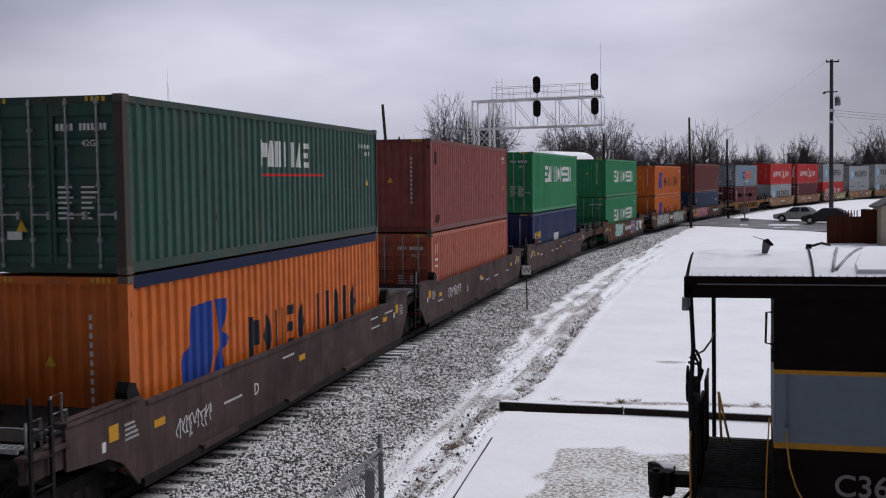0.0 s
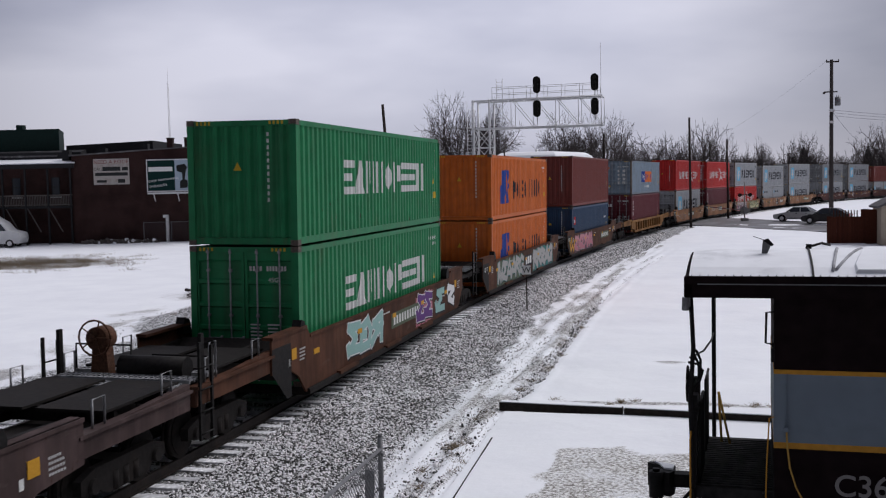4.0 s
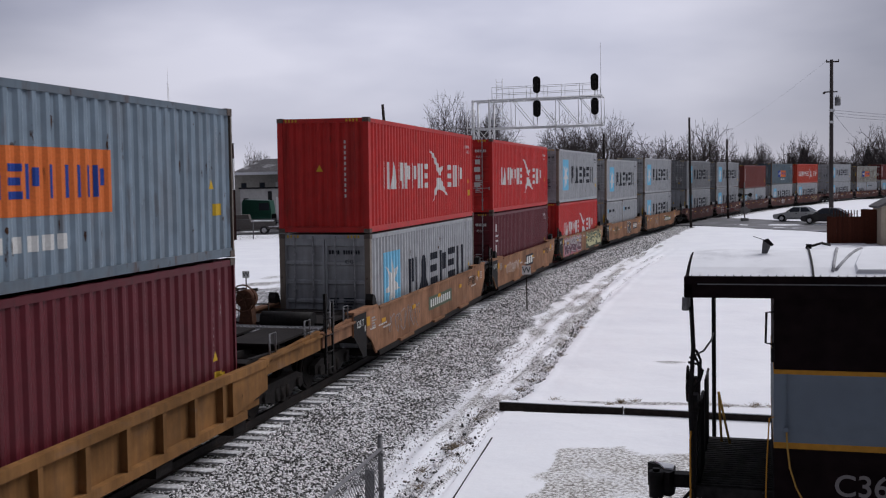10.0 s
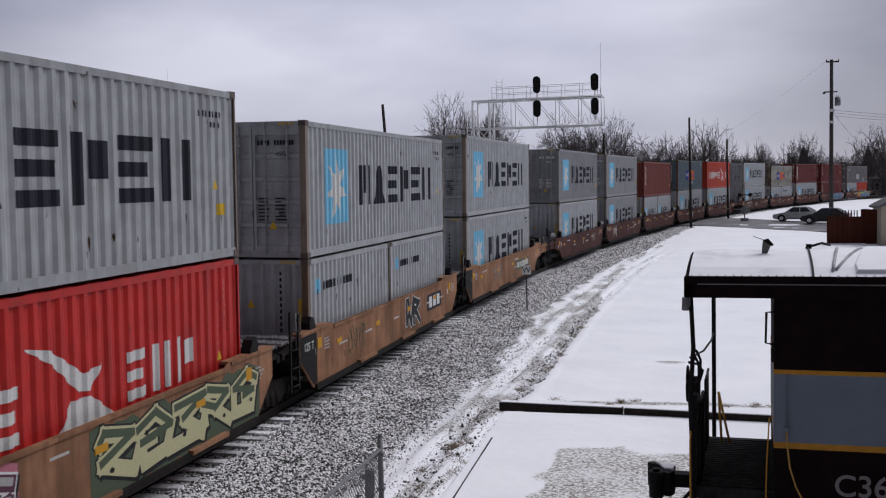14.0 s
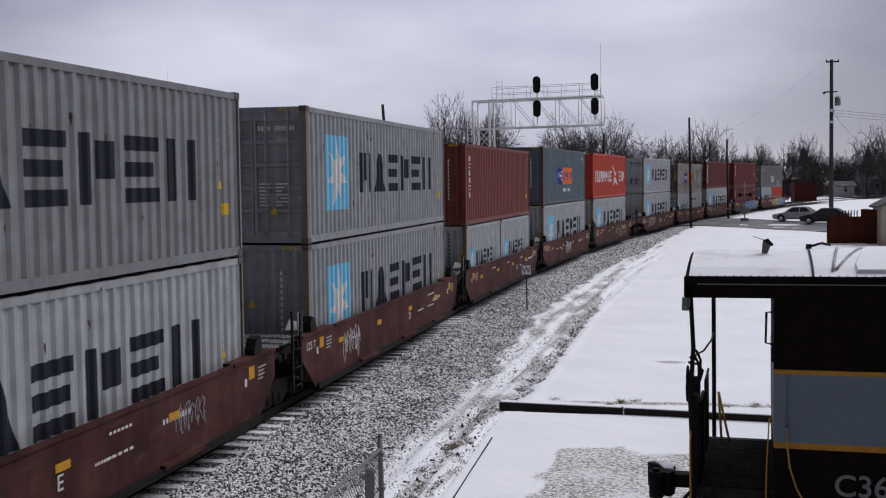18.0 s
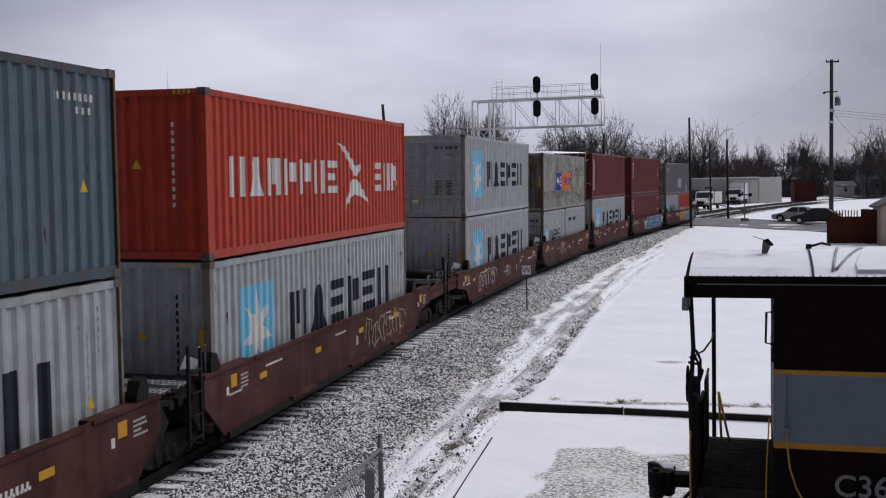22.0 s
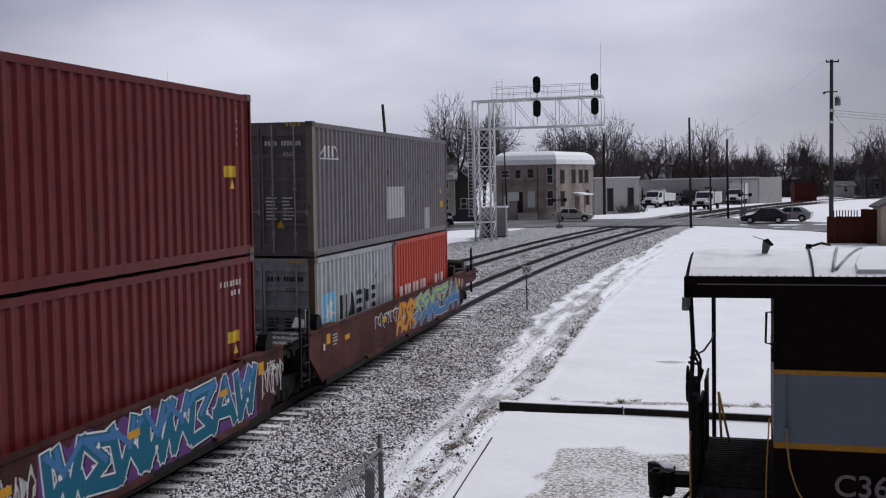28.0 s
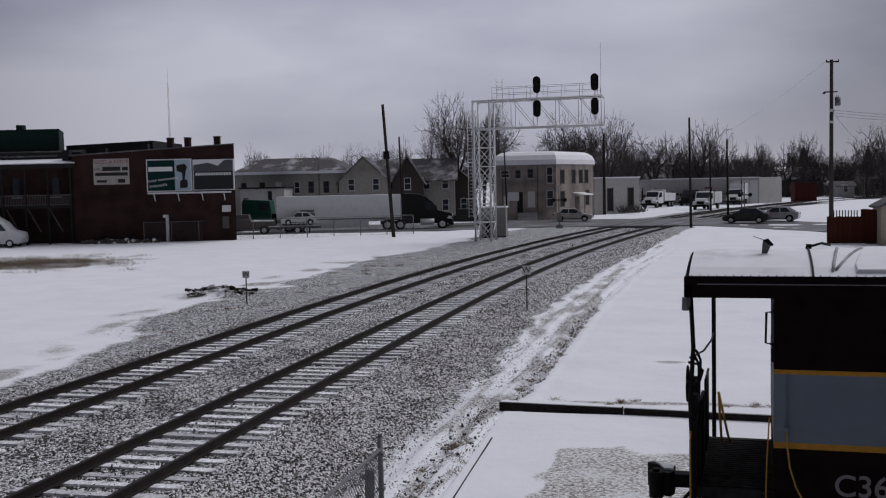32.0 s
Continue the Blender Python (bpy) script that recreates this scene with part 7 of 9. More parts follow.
def tree_meshes(seed, levels, first, spread, lift, stems=1, density=0.8, fine=0.01):
    """A bare broad-leaved tree: stems that fork into limbs, boughs and a haze of fine twigs.
    first: how high the stem rises before it forks; spread and lift: how the boughs open and turn up."""
    rng = random.Random(seed)
    wood, twigs = ([], []), ([], [])

    def grow(p, d, length, r, lev):
        last = lev == levels - 1
        k = 3 if lev < levels - 2 else 2
        pts, side_shoots = [p], []
        for j in range(k):
            d = (d + Vector((rng.gauss(0, 0.10), rng.gauss(0, 0.10), lift * rng.uniform(0.2, 1.2)))).normalized()
            pts.append(pts[-1] + d * length / k)
            if 0 < lev and not last and rng.random() < density:
                side_shoots.append((pts[-1], d, 1 - 0.25 * (j + 1) / k))
        bough(wood if lev <= 1 else twigs, pts, r, r * (0.72 if lev else 0.82), 8 if lev == 0 else 6 if lev == 1 else 4 if lev == 2 else 3)
        if last:
            return
        for q, dd, rr in side_shoots:
            side = dd.orthogonal().normalized()
            side.rotate(Matrix.Rotation(rng.random() * 6.283, 3, dd))
            grow(q, (dd * 0.6 + side * spread * rng.uniform(0.8, 1.5)).normalized(), length * rng.uniform(0.42, 0.66), max(r * rr * 0.36, fine), lev + 1)
        n = rng.choice((3, 4)) if lev == 0 else 2
        a0 = rng.random() * 6.283
        for i in range(n):
            side = d.orthogonal().normalized()
            side.rotate(Matrix.Rotation(a0 + 6.283 * i / n + rng.uniform(-0.5, 0.5), 3, d))
            grow(pts[-1], (d + side * spread * rng.uniform(0.5, 1.05)).normalized(), length * rng.uniform(0.62, 0.86), max(r * 0.58, fine), lev + 1)

    for i in range(stems):
        a = 6.283 * i / stems + rng.random()
        tilt = Vector((0.28 * math.cos(a), 0.28 * math.sin(a), 1)).normalized() if stems > 1 else Vector((0, 0, 1))
        grow(Vector((0.15 * math.cos(a), 0.15 * math.sin(a), -0.2)) if stems > 1 else Vector((0, 0, -0.2)), tilt, first * TALL, (0.14 if stems > 1 else 0.20), 0)
    top = max(v.z for v in twigs[0])
    wide = sorted(math.hypot(v.x, v.y) for v in twigs[0])[int(len(twigs[0]) * 0.97)]
    for verts, _ in (wood, twigs):
        for v in verts:
            v *= TALL / top
    return mesh_from("trunk", *wood, M_BARK), mesh_from("crown", *twigs, M_TWIG), 2 * wide * TALL / top


TREES, WIDTH = [], []
for sd, levels, first, spread, lift, stems, density, fine in (
        (1, 7, 0.20, 0.80, 0.075, 1, 0.74, 0.008), (2, 7, 0.25, 0.68, 0.085, 1, 0.74, 0.008), (3, 7, 0.15, 0.86, 0.075, 1, 0.66, 0.008),
        (4, 6, 0.17, 0.76, 0.085, 2, 0.90, 0.012), (7, 6, 0.16, 0.86, 0.07, 1, 0.95, 0.012), (8, 6, 0.20, 0.72, 0.085, 1, 0.95, 0.012),
        (9, 5, 0.13, 0.80, 0.075, 2, 1.0, 0.017), (10, 5, 0.18, 0.86, 0.070, 1, 1.0, 0.018), (11, 5, 0.15, 0.76, 0.080, 3, 1.0, 0.016)):
    tm, cm, across = tree_meshes(sd, levels, first, spread, lift, stems, density, fine)
    t = thing("bare_tree", "leafless dark winter tree with fine spreading twigs", "tree", "bare winter trees")
    part("trunk", tm, None, t)
    part("crown", cm, None, t)
    TREES.append(t)
    WIDTH.append(across)
_placed = [False] * len(TREES)


def plant(k, x, y, height, width=0.0, rz=0, z=-0.15):
    """Sets tree k, so high and so wide across its crown."""
    m = pose(x, y, z, 0, 0, rz)
    t = TREES[k]
    if _placed[k]:
        t = copy_thing(t, m)
    _placed[k] = True
    up = height / TALL
    out = width / WIDTH[k] if width else up
    t.matrix_basis = m @ Matrix.Diagonal((out, out, up, 1))


# the old trees behind the signal bridge and the depot
plant(0, -22.2, 119, 17.2, 9.5, 20)
plant(1, -25.0, 121, 14.8, 7.0, 130)
plant(3, -19.4, 124, 16.4, 7.5, 70)
plant(1, -21.0, 127, 14.0, 8.0, 210)
plant(0, -17.0, 122, 15.6, 8.0, 300)
plant(0, -11.2, 139, 15.2, 8.5, 200)
plant(1, -7.4, 142, 15.8, 8.0, 10)
plant(2, -3.6, 141, 15.2, 8.0, 80)
plant(1, -5.4, 146, 15.4, 8.0, 160)
plant(3, -9.0, 147, 14.0, 9.0, 300)
plant(2, -1.0, 160, 12.2, 6.5, 250)
# behind the houses
for k, x, y, h, w in ((3, -63.9, 150, 12.2, 6.5), (2, -54.5, 148, 10.8, 6.0), (1, -45.8, 135, 11.5, 6.0), (0, -42.5, 137, 11.2, 6.5), (2, -48.0, 139, 10.6, 6.0), (3, -37.0, 131, 11.2, 4.2), (3, -33.4, 131, 11.9, 4.6), (2, -28.5, 134, 10.0, 6.0)):
    plant(k, x, y, h, w, 47 * k + 3 * x)
# single crowns that stand out over the far woods
for k, x, y, h, w in ((4, 1.6, 171, 12.9, 9.4), (5, -1.4, 176, 12.0, 7.0), (4, 4.6, 177, 12.2, 7.5), (4, 9.6, 166, 14.5, 7.8), (5, 12.4, 168, 13.4, 6.6), (5, 7.6, 172, 12.6, 6.4), (3, 21.9, 201, 13.0, 4.8), (5, 17.6, 205, 12.2, 4.4), (4, 30.6, 211, 13.9, 5.8), (4, 28.4, 214, 12.4, 5.4), (5, 33.0, 213, 12.9, 5.4), (4, 45.5, 201, 14.8, 8.5), (4, 42.0, 203, 12.6, 6.4), (5, 49.5, 205, 15.2, 8.4), (4, 55.0, 208, 15.0, 9.0), (5, -2.6, 165, 12.4, 6.4)):
    plant(k, x, y, h, w, 61 * k + 5 * x)
_rng = random.Random(12)
for i in range(66):
    u = i / 65
    plant(6 + _rng.randrange(3), -10 + 76 * u + _rng.uniform(-1.5, 1.5), 216 + _rng.uniform(-6, 26), _rng.uniform(7.6, 10.8), _rng.uniform(6.0, 9.0), _rng.uniform(0, 360))
for i in range(24):
    plant(6 + _rng.randrange(3), -104 + 4.2 * i + _rng.uniform(-2, 2), 172 + _rng.uniform(-12, 20), _rng.uniform(7.0, 9.5), _rng.uniform(5.0, 7.5), _rng.uniform(0, 360))


def far_woods():
    """The tangle of saplings and brush under and behind the far trees."""
    rng = random.Random(77)
    store = ([], [])
    for i in range(5600):
        x, y = rng.uniform(-12, 74), rng.uniform(212, 250)
        h = rng.uniform(1.2, 4.0) if i % 3 else rng.uniform(4.0, 8.6)
        lean = Vector((rng.gauss(0, 0.16), rng.gauss(0, 0.16), 1))
        a = Vector((x, y, -0.2))
        b = a + lean * h * 0.55
        bough(store, [a, b, b + (lean + Vector((rng.gauss(0, 0.22), 0, 0))) * h * 0.45], 0.045, 0.015, 3)
        if i % 2:
            bough(store, [b, b + Vector((rng.gauss(0, 0.5), 0.1, rng.uniform(0.5, 1.0))) * h * 0.4], 0.028, 0.012, 3)
    tagged(new("far_woods", mesh_from("far_woods", *store, M_TWIG)), "dim tangle of bare saplings and brush far off", "woods", kind="stuff")


far_woods()


def evergreen(x, y, h):
    rng = random.Random(int(x * 10))
    ob = thing("fir_tree", "dark green conical fir tree among bare trees", "tree", "fir trees", pose(x, y, -0.1))
    bm = B()
    tube(bm, (0, 0, 0), (0, 0, h), h * 0.02, 0.02, n=6)
    part("trunk", bm, M_BARK, ob)
    bm = B()
    for i in range(1100):
        t = rng.random() ** 0.7
        z = h * (0.12 + 0.86 * (1 - t))
        r = h * (0.03 + 0.26 * t) * rng.uniform(0.6, 1.1)
        a = rng.random() * 6.28
        tube(bm, (0.1 * math.cos(a), 0.1 * math.sin(a), z), (r * math.cos(a), r * math.sin(a), z - r * 0.35), h * 0.02, 0.03, n=4, cap=False)
    part("crown", bm, M_FIR, ob)


M_FIR = material("fir_needles", (0.026, 0.032, 0.030), rough=0.9, vary=0.4, grain=3, bump=0)
evergreen(45.2, 225, 10.6)
evergreen(32.2, 226, 11.0)


# ---- buildings ----
def material_brick(name, c1, c2, mortar, scale):
    m = bpy.data.materials.new(name)
    m.use_nodes = True
    n, l = m.node_tree.nodes, m.node_tree.links
    b = n["Principled BSDF"]
    b.inputs["Roughness"].default_value = 0.9
    b.inputs["Specular IOR Level"].default_value = 0.15
    c, mp, br = n.new("ShaderNodeTexCoord"), n.new("ShaderNodeMapping"), n.new("ShaderNodeTexBrick")
    mp.inputs["Rotation"].default_value = (radians(90), 0, 0)
    l.new(c.outputs["Object"], mp.inputs["Vector"])
    l.new(mp.outputs["Vector"], br.inputs["Vector"])
    br.inputs["Color1"].default_value, br.inputs["Color2"].default_value, br.inputs["Mortar"].default_value = (*c1, 1), (*c2, 1), (*mortar, 1)
    br.inputs["Scale"].default_value = scale
    ns, rp, mx = n.new("ShaderNodeTexNoise"), n.new("ShaderNodeValToRGB"), n.new("ShaderNodeMix")
    ns.inputs["Scale"].default_value, ns.inputs["Detail"].default_value = 0.6, 8.0
    l.new(c.outputs["Object"], ns.inputs["Vector"])
    rp.color_ramp.elements[0].position, rp.color_ramp.elements[1].position = 0.4, 0.7
    rp.color_ramp.elements[0].color, rp.color_ramp.elements[1].color = (1, 1, 1, 1), (0.55, 0.52, 0.52, 1)
    l.new(ns.outputs["Fac"], rp.inputs["Fac"])
    mx.data_type, mx.blend_type = "RGBA", "MULTIPLY"
    mx.inputs["Factor"].default_value = 1.0
    l.new(br.outputs["Color"], mx.inputs["A"])
    l.new(rp.outputs["Color"], mx.inputs["B"])
    l.new(mx.outputs["Result"], b.inputs["Base Color"])
    return m


M_REDBRICK = material_brick("dark_red_brick", (0.044, 0.020, 0.018), (0.033, 0.015, 0.014), (0.04, 0.028, 0.026), 4.0)
M_TANBRICK = material_brick("tan_brick", (0.34, 0.29, 0.262), (0.29, 0.25, 0.228), (0.32, 0.285, 0.262), 4.0)
M_STUCCO = material("grey_olive_stucco", (0.30, 0.285, 0.26), rough=0.9, vary=0.12, grain=3, stain=(0.10, 0.095, 0.085), stain_size=0.4)
M_PALEWALL = material("pale_block_wall", (0.37, 0.365, 0.36), rough=0.85, vary=0.1, grain=3, stain=(0.24, 0.24, 0.23), stain_size=0.5)
M_DARKTRIM = material("dark_trim", (0.02, 0.02, 0.022), rough=0.7, vary=0.3, grain=6)
M_GREENTIN = material("dark_green_cladding", (0.006, 0.017, 0.015), rough=0.7, vary=0.2, grain=4)
M_SHINGLE = material("snowy_shingles", (0.105, 0.10, 0.105), rough=0.9, vary=0.3, grain=5, bump=0.4, stain=(0.72, 0.72, 0.75), stain_size=0.5, stain_amount=0.6)
M_FRAME = flat("white_window_frame", (0.55, 0.55, 0.54))


def window(parent, x, z, w, h, y=0.0, frame=M_FRAME, board=None, sill=True):
    """A window set in the front of a wall that faces -y."""
    win = new("window")
    win.parent, win.matrix_basis = parent, pose(x, y, z)
    bm = B()
    t = 0.07
    for a in ((-w / 2, -w / 2 + t, 0, h), (w / 2 - t, w / 2, 0, h), (-w / 2, w / 2, h - t, h), (-w / 2, w / 2, 0, t), (-w / 2, w / 2, h / 2 - t / 2, h / 2 + t / 2)):
        box(bm, a[0], a[1], -0.03, 0.05, a[2], a[3])
    part("window_frame", bm, frame, win)
    bm = B()
    box(bm, -w / 2 + 0.03, w / 2 - 0.03, -0.012, 0.03, 0.03, h - 0.03)
    part("pane", bm, board or M_GLASS, win)
    if sill:
        bm = B()
        box(bm, -w / 2 - 0.08, w / 2 + 0.08, -0.1, 0.04, -0.1, 0.0)
        part("sill", bm, M_PALEWALL, win)


def lean_back(bm):
    """The hall's plan is skewed: its end walls run back along the street."""
    for v in bm.verts:
        v.co.x -= 0.32 * max(v.co.y, 0)


def brick_hall():
    ob = thing("brick_building", "long dark red brick commercial building with rear porch", "building", m=pose(-46.24, 67.41, -0.45, 0, 0, 11.7))
    # side wall with a sloping parapet
    bm = B()
    prism(bm, [(0, -0.3), (14.95, -0.3), (14.95, 8.80), (7.0, 8.42), (0, 8.05)], "y", 0, 22)
    lean_back(bm)
    part("wall", bm, M_REDBRICK, ob)
    bm = B()
    prism(bm, [(-0.2, 8.05), (7.0, 8.43), (7.0, 8.55), (-0.2, 8.17)], "y", -0.12, 22)
    lean_back(bm)
    part("coping", bm, M_SHINGLE, ob)
    bm = B()
    prism(bm, [(7.0, 8.43), (15.0, 8.81), (15.0, 8.91), (7.0, 8.53)], "y", -0.08, 22)
    lean_back(bm)
    part("coping", bm, M_SHINGLE, ob)
    for x, h in ((9.0, 0.45), (10.6, 0.45), (13.3, 0.5)):
        bm = B()
        box(bm, x - 0.25, x + 0.25, 0.3, 0.9, 8.3, 9.1 + h)
        box(bm, x - 0.3, x + 0.3, 0.25, 0.95, 9.02 + h, 9.1 + h)
        part("chimney", bm, M_REDBRICK, ob)
    for x, z in ((6.5, 8.7), (2.6, 8.4), (-0.8, 8.3)):
        bm = B()
        box(bm, x - 0.25, x + 0.4, 0.5, 1.2, z - 0.6, z + 0.35)
        part("chimney", bm, M_DARKTRIM, ob)
    # porch storey beside it
    bm = B()
    box(bm, -9.0, 0.0, 1.6, 20, -0.3, 7.2)
    part("rear_wall", bm, M_REDBRICK, ob)
    bm = B()
    prism(bm, [(-0.3, 7.35), (1.8, 7.75), (1.8, 7.9), (-0.3, 7.5)], "x", -9.0, 0.3)
    part("porch_roof", bm, M_SNOW, ob, "snow-covered porch roof")
    bm = B()
    box(bm, -9.0, 0.3, -0.35, -0.2, 7.0, 7.4)
    box(bm, -9.0, 0, -0.2, 1.6, 3.35, 3.55)
    part("porch_floor", bm, M_DARKTRIM, ob)
    for i in range(5):
        bm = B()
        box(bm, -8.6 + i * 2.1, -8.45 + i * 2.1, -0.25, -0.1, -0.3, 7.2)
        part("porch_post", bm, M_DARKTRIM, ob)
    bm = B()
    box(bm, -9, 0, -0.22, -0.14, 4.5, 4.6)
    box(bm, -9, 0, -0.22, -0.14, 3.65, 3.72)
    for i in range(60):
        box(bm, -8.95 + i * 0.15, -8.9 + i * 0.15, -0.2, -0.16, 3.6, 4.55)
    tagged(part("porch_railing", bm, M_WOODGREY, ob, "weathered grey porch railing"), kind="stuff")
    for i in range(3):
        bm = B()
        tube(bm, (-1.0 - 2.0 * i, -0.15, 1.2), (-2.2 - 2.0 * i, -0.15, 3.4), 0.06, n=5)
        part("brace", bm, M_WOODGREY, ob)
    for x in (-5.9, -2.2):
        window(ob, x, 4.4, 0.8, 1.8, 1.6, frame=M_DARKTRIM)
    bm = B()   # the dim flat roof that steps up in front of the green block
    prism(bm, [(1.8, 7.5), (1.8, 8.5), (3.2, 8.75), (3.2, 7.5)], "x", -9.0, 0.2)
    part("upper_roof", bm, M_DARKTRIM, ob)
    bm = B()
    prism(bm, [(1.75, 8.1), (1.75, 8.22), (2.4, 8.66), (2.4, 8.54)], "x", -9.0, -2.0)
    part("snow_strip", bm, M_SHINGLE, ob)
    bm = B()
    box(bm, -12.0, -1.3, 3, 9, 7.2, 10.75)
    lean_back(bm)
    box(bm, -6.4, -5.8, 3.2, 4, 10.7, 11.2)
    part("upper_block", bm, M_GREENTIN, ob, "dark green clad upper block")
    bm = B()
    prism(bm, [(-2.0, 7.8), (6.3, 8.3), (6.3, 9.5), (-2.0, 9.2)], "y", 4, 14)
    part("upper_block", bm, M_DARKTRIM, ob)
    bm = B()
    box(bm, 7.05, 14.6, -0.5, 0.0, 4.45, 4.6)
    for x in (7.6, 9.8, 12, 14):
        tube(bm, (x, 0, 3.8), (x, -0.45, 4.45), 0.05, n=5)
    part("billboard_ledge", bm, M_GALV, ob)
    bm = B()
    box(bm, 8.55, 8.8, -0.25, 0.0, 0.1, 2.5)
    box(bm, 8.3, 8.8, -0.25, 0.0, 2.3, 2.55)
    part("downpipe", bm, M_GALV, ob)
    bm = B()
    box(bm, 13.7, 14.5, -0.04, 0.0, 2.7, 3.3)
    part("notice_board", bm, M_SIGN, ob)
    bm = B()
    box(bm, 13.7, 14.3, -0.03, 0.0, 1.2, 2.3)
    part("door", bm, M_WOODGREY, ob)


brick_hall()
M_TEAL, M_PALEBLUE, M_DKSCENE = flat("teal_print", (0.005, 0.026, 0.024)), flat("pale_blue_print", (0.35, 0.42, 0.50)), flat("dim_print", (0.028, 0.029, 0.030))
M_DUSK, M_OLDSIGN = flat("dusk_print", (0.085, 0.085, 0.092)), material("weathered_sign_board", (0.40, 0.365, 0.345), rough=0.8, vary=0.12, grain=5, stain=(0.22, 0.17, 0.15), stain_size=1.5, stain_amount=0.6)
M_SIGNRED = flat("faded_red_print", (0.20, 0.06, 0.06))
HALL = pose(-46.24, 67.41, -0.45, 0, 0, 11.7)
UP = Matrix.Rotation(radians(90), 4, "X")

sg = thing("painted_sign", "faded white roofing sign on the brick wall", "sign", m=HALL @ pose(2.0, -0.06, 5.4))
bm = B()
box(bm, 0, 3.3, 0, 0.05, 0, 2.35)
part("board", bm, M_OLDSIGN, sg)
text("lettering", "NEED A ROOF", 0.50, sg, Matrix.Translation((1.65, -0.004, 2.05)) @ UP, M_SIGNRED)
text("lettering", "CALL", 0.36, sg, Matrix.Translation((0.45, -0.004, 1.42)) @ UP, M_BLACKLET)
bm = B()
box(bm, 0.85, 2.5, -0.01, 0.0, 1.25, 1.62)
box(bm, 2.65, 3.2, -0.01, 0.0, 1.27, 1.58)
box(bm, 0.15, 3.15, -0.01, 0.0, 0.8, 1.1)
box(bm, 0.3, 1.2, -0.01, 0.0, 0.2, 0.42)
box(bm, 2.25, 2.9, -0.01, 0.0, 0.15, 0.5)
tagged(part("lettering_bar", bm, M_DKSCENE, sg), kind="stuff")

bb = thing("billboard", "dark teal tool billboard with white slogan lines", "billboard", "billboards", HALL @ pose(6.95, -0.3, 4.65))
bm = B()
box(bm, 0, 4.15, 0, 0.2, 0, 2.95)
part("frame", bm, M_GALV, bb)
bm = B()
box(bm, 0.1, 2.6, -0.01, 0.0, 0.1, 2.85)
part("poster", bm, M_TEAL, bb, "dark teal poster half")
bm = B()
box(bm, 2.6, 4.05, -0.01, 0.0, 0.1, 2.85)
part("poster", bm, M_PALEBLUE, bb, "pale blue poster half")
bm = B()
box(bm, 0.2, 2.4, -0.02, -0.01, 1.85, 2.25)
part("lettering_bar", bm, M_WHITE, bb)
text("lettering", "POWER. PERFORMANCE.", 0.27, bb, Matrix.Translation((1.5, -0.014, 1.08)) @ UP @ Matrix.Rotation(radians(6), 4, "Z"), M_WHITE)
text("lettering", "DURABILITY.", 0.30, bb, Matrix.Translation((1.1, -0.014, 0.55)) @ UP @ Matrix.Rotation(radians(6), 4, "Z"), M_WHITE)
bm = B()
prism(bm, [(2.75, 2.35), (3.5, 2.5), (3.75, 2.2), (3.6, 1.75), (3.5, 1.1), (3.75, 1.0), (3.75, 0.35), (3.05, 0.3), (3.05, 0.9), (3.3, 1.1), (3.25, 1.7), (2.8, 1.85)], "y", -0.025, -0.01)
part("tool_picture", bm, M_BLACKLET, bb, "dark picture of a cordless drill")
bb = thing("billboard", "dim grey landscape billboard with one pale line", "billboard", "billboards", HALL @ pose(11.2, -0.3, 4.7))
bm = B()
box(bm, 0, 3.75, 0, 0.2, 0, 2.8)
part("frame", bm, M_GALV, bb)
bm = B()
box(bm, 0.08, 3.67, -0.01, 0.0, 0.08, 1.7)
part("poster", bm, M_DKSCENE, bb)
bm = B()
prism(bm, [(0.08, 1.7), (3.67, 1.7), (3.67, 2.72), (2.9, 2.72), (2.3, 2.2), (1.4, 2.5), (0.08, 2.3)], "y", -0.01, 0.0)
part("poster", bm, M_DUSK, bb, "dim grey sky of the poster")
bm = B()
for i in range(14):
    box(bm, 0.25 + i * 0.235, 0.42 + i * 0.235, -0.02, -0.01, 1.35, 1.6)
tagged(part("lettering_bar", bm, M_SIGN, bb), kind="stuff")


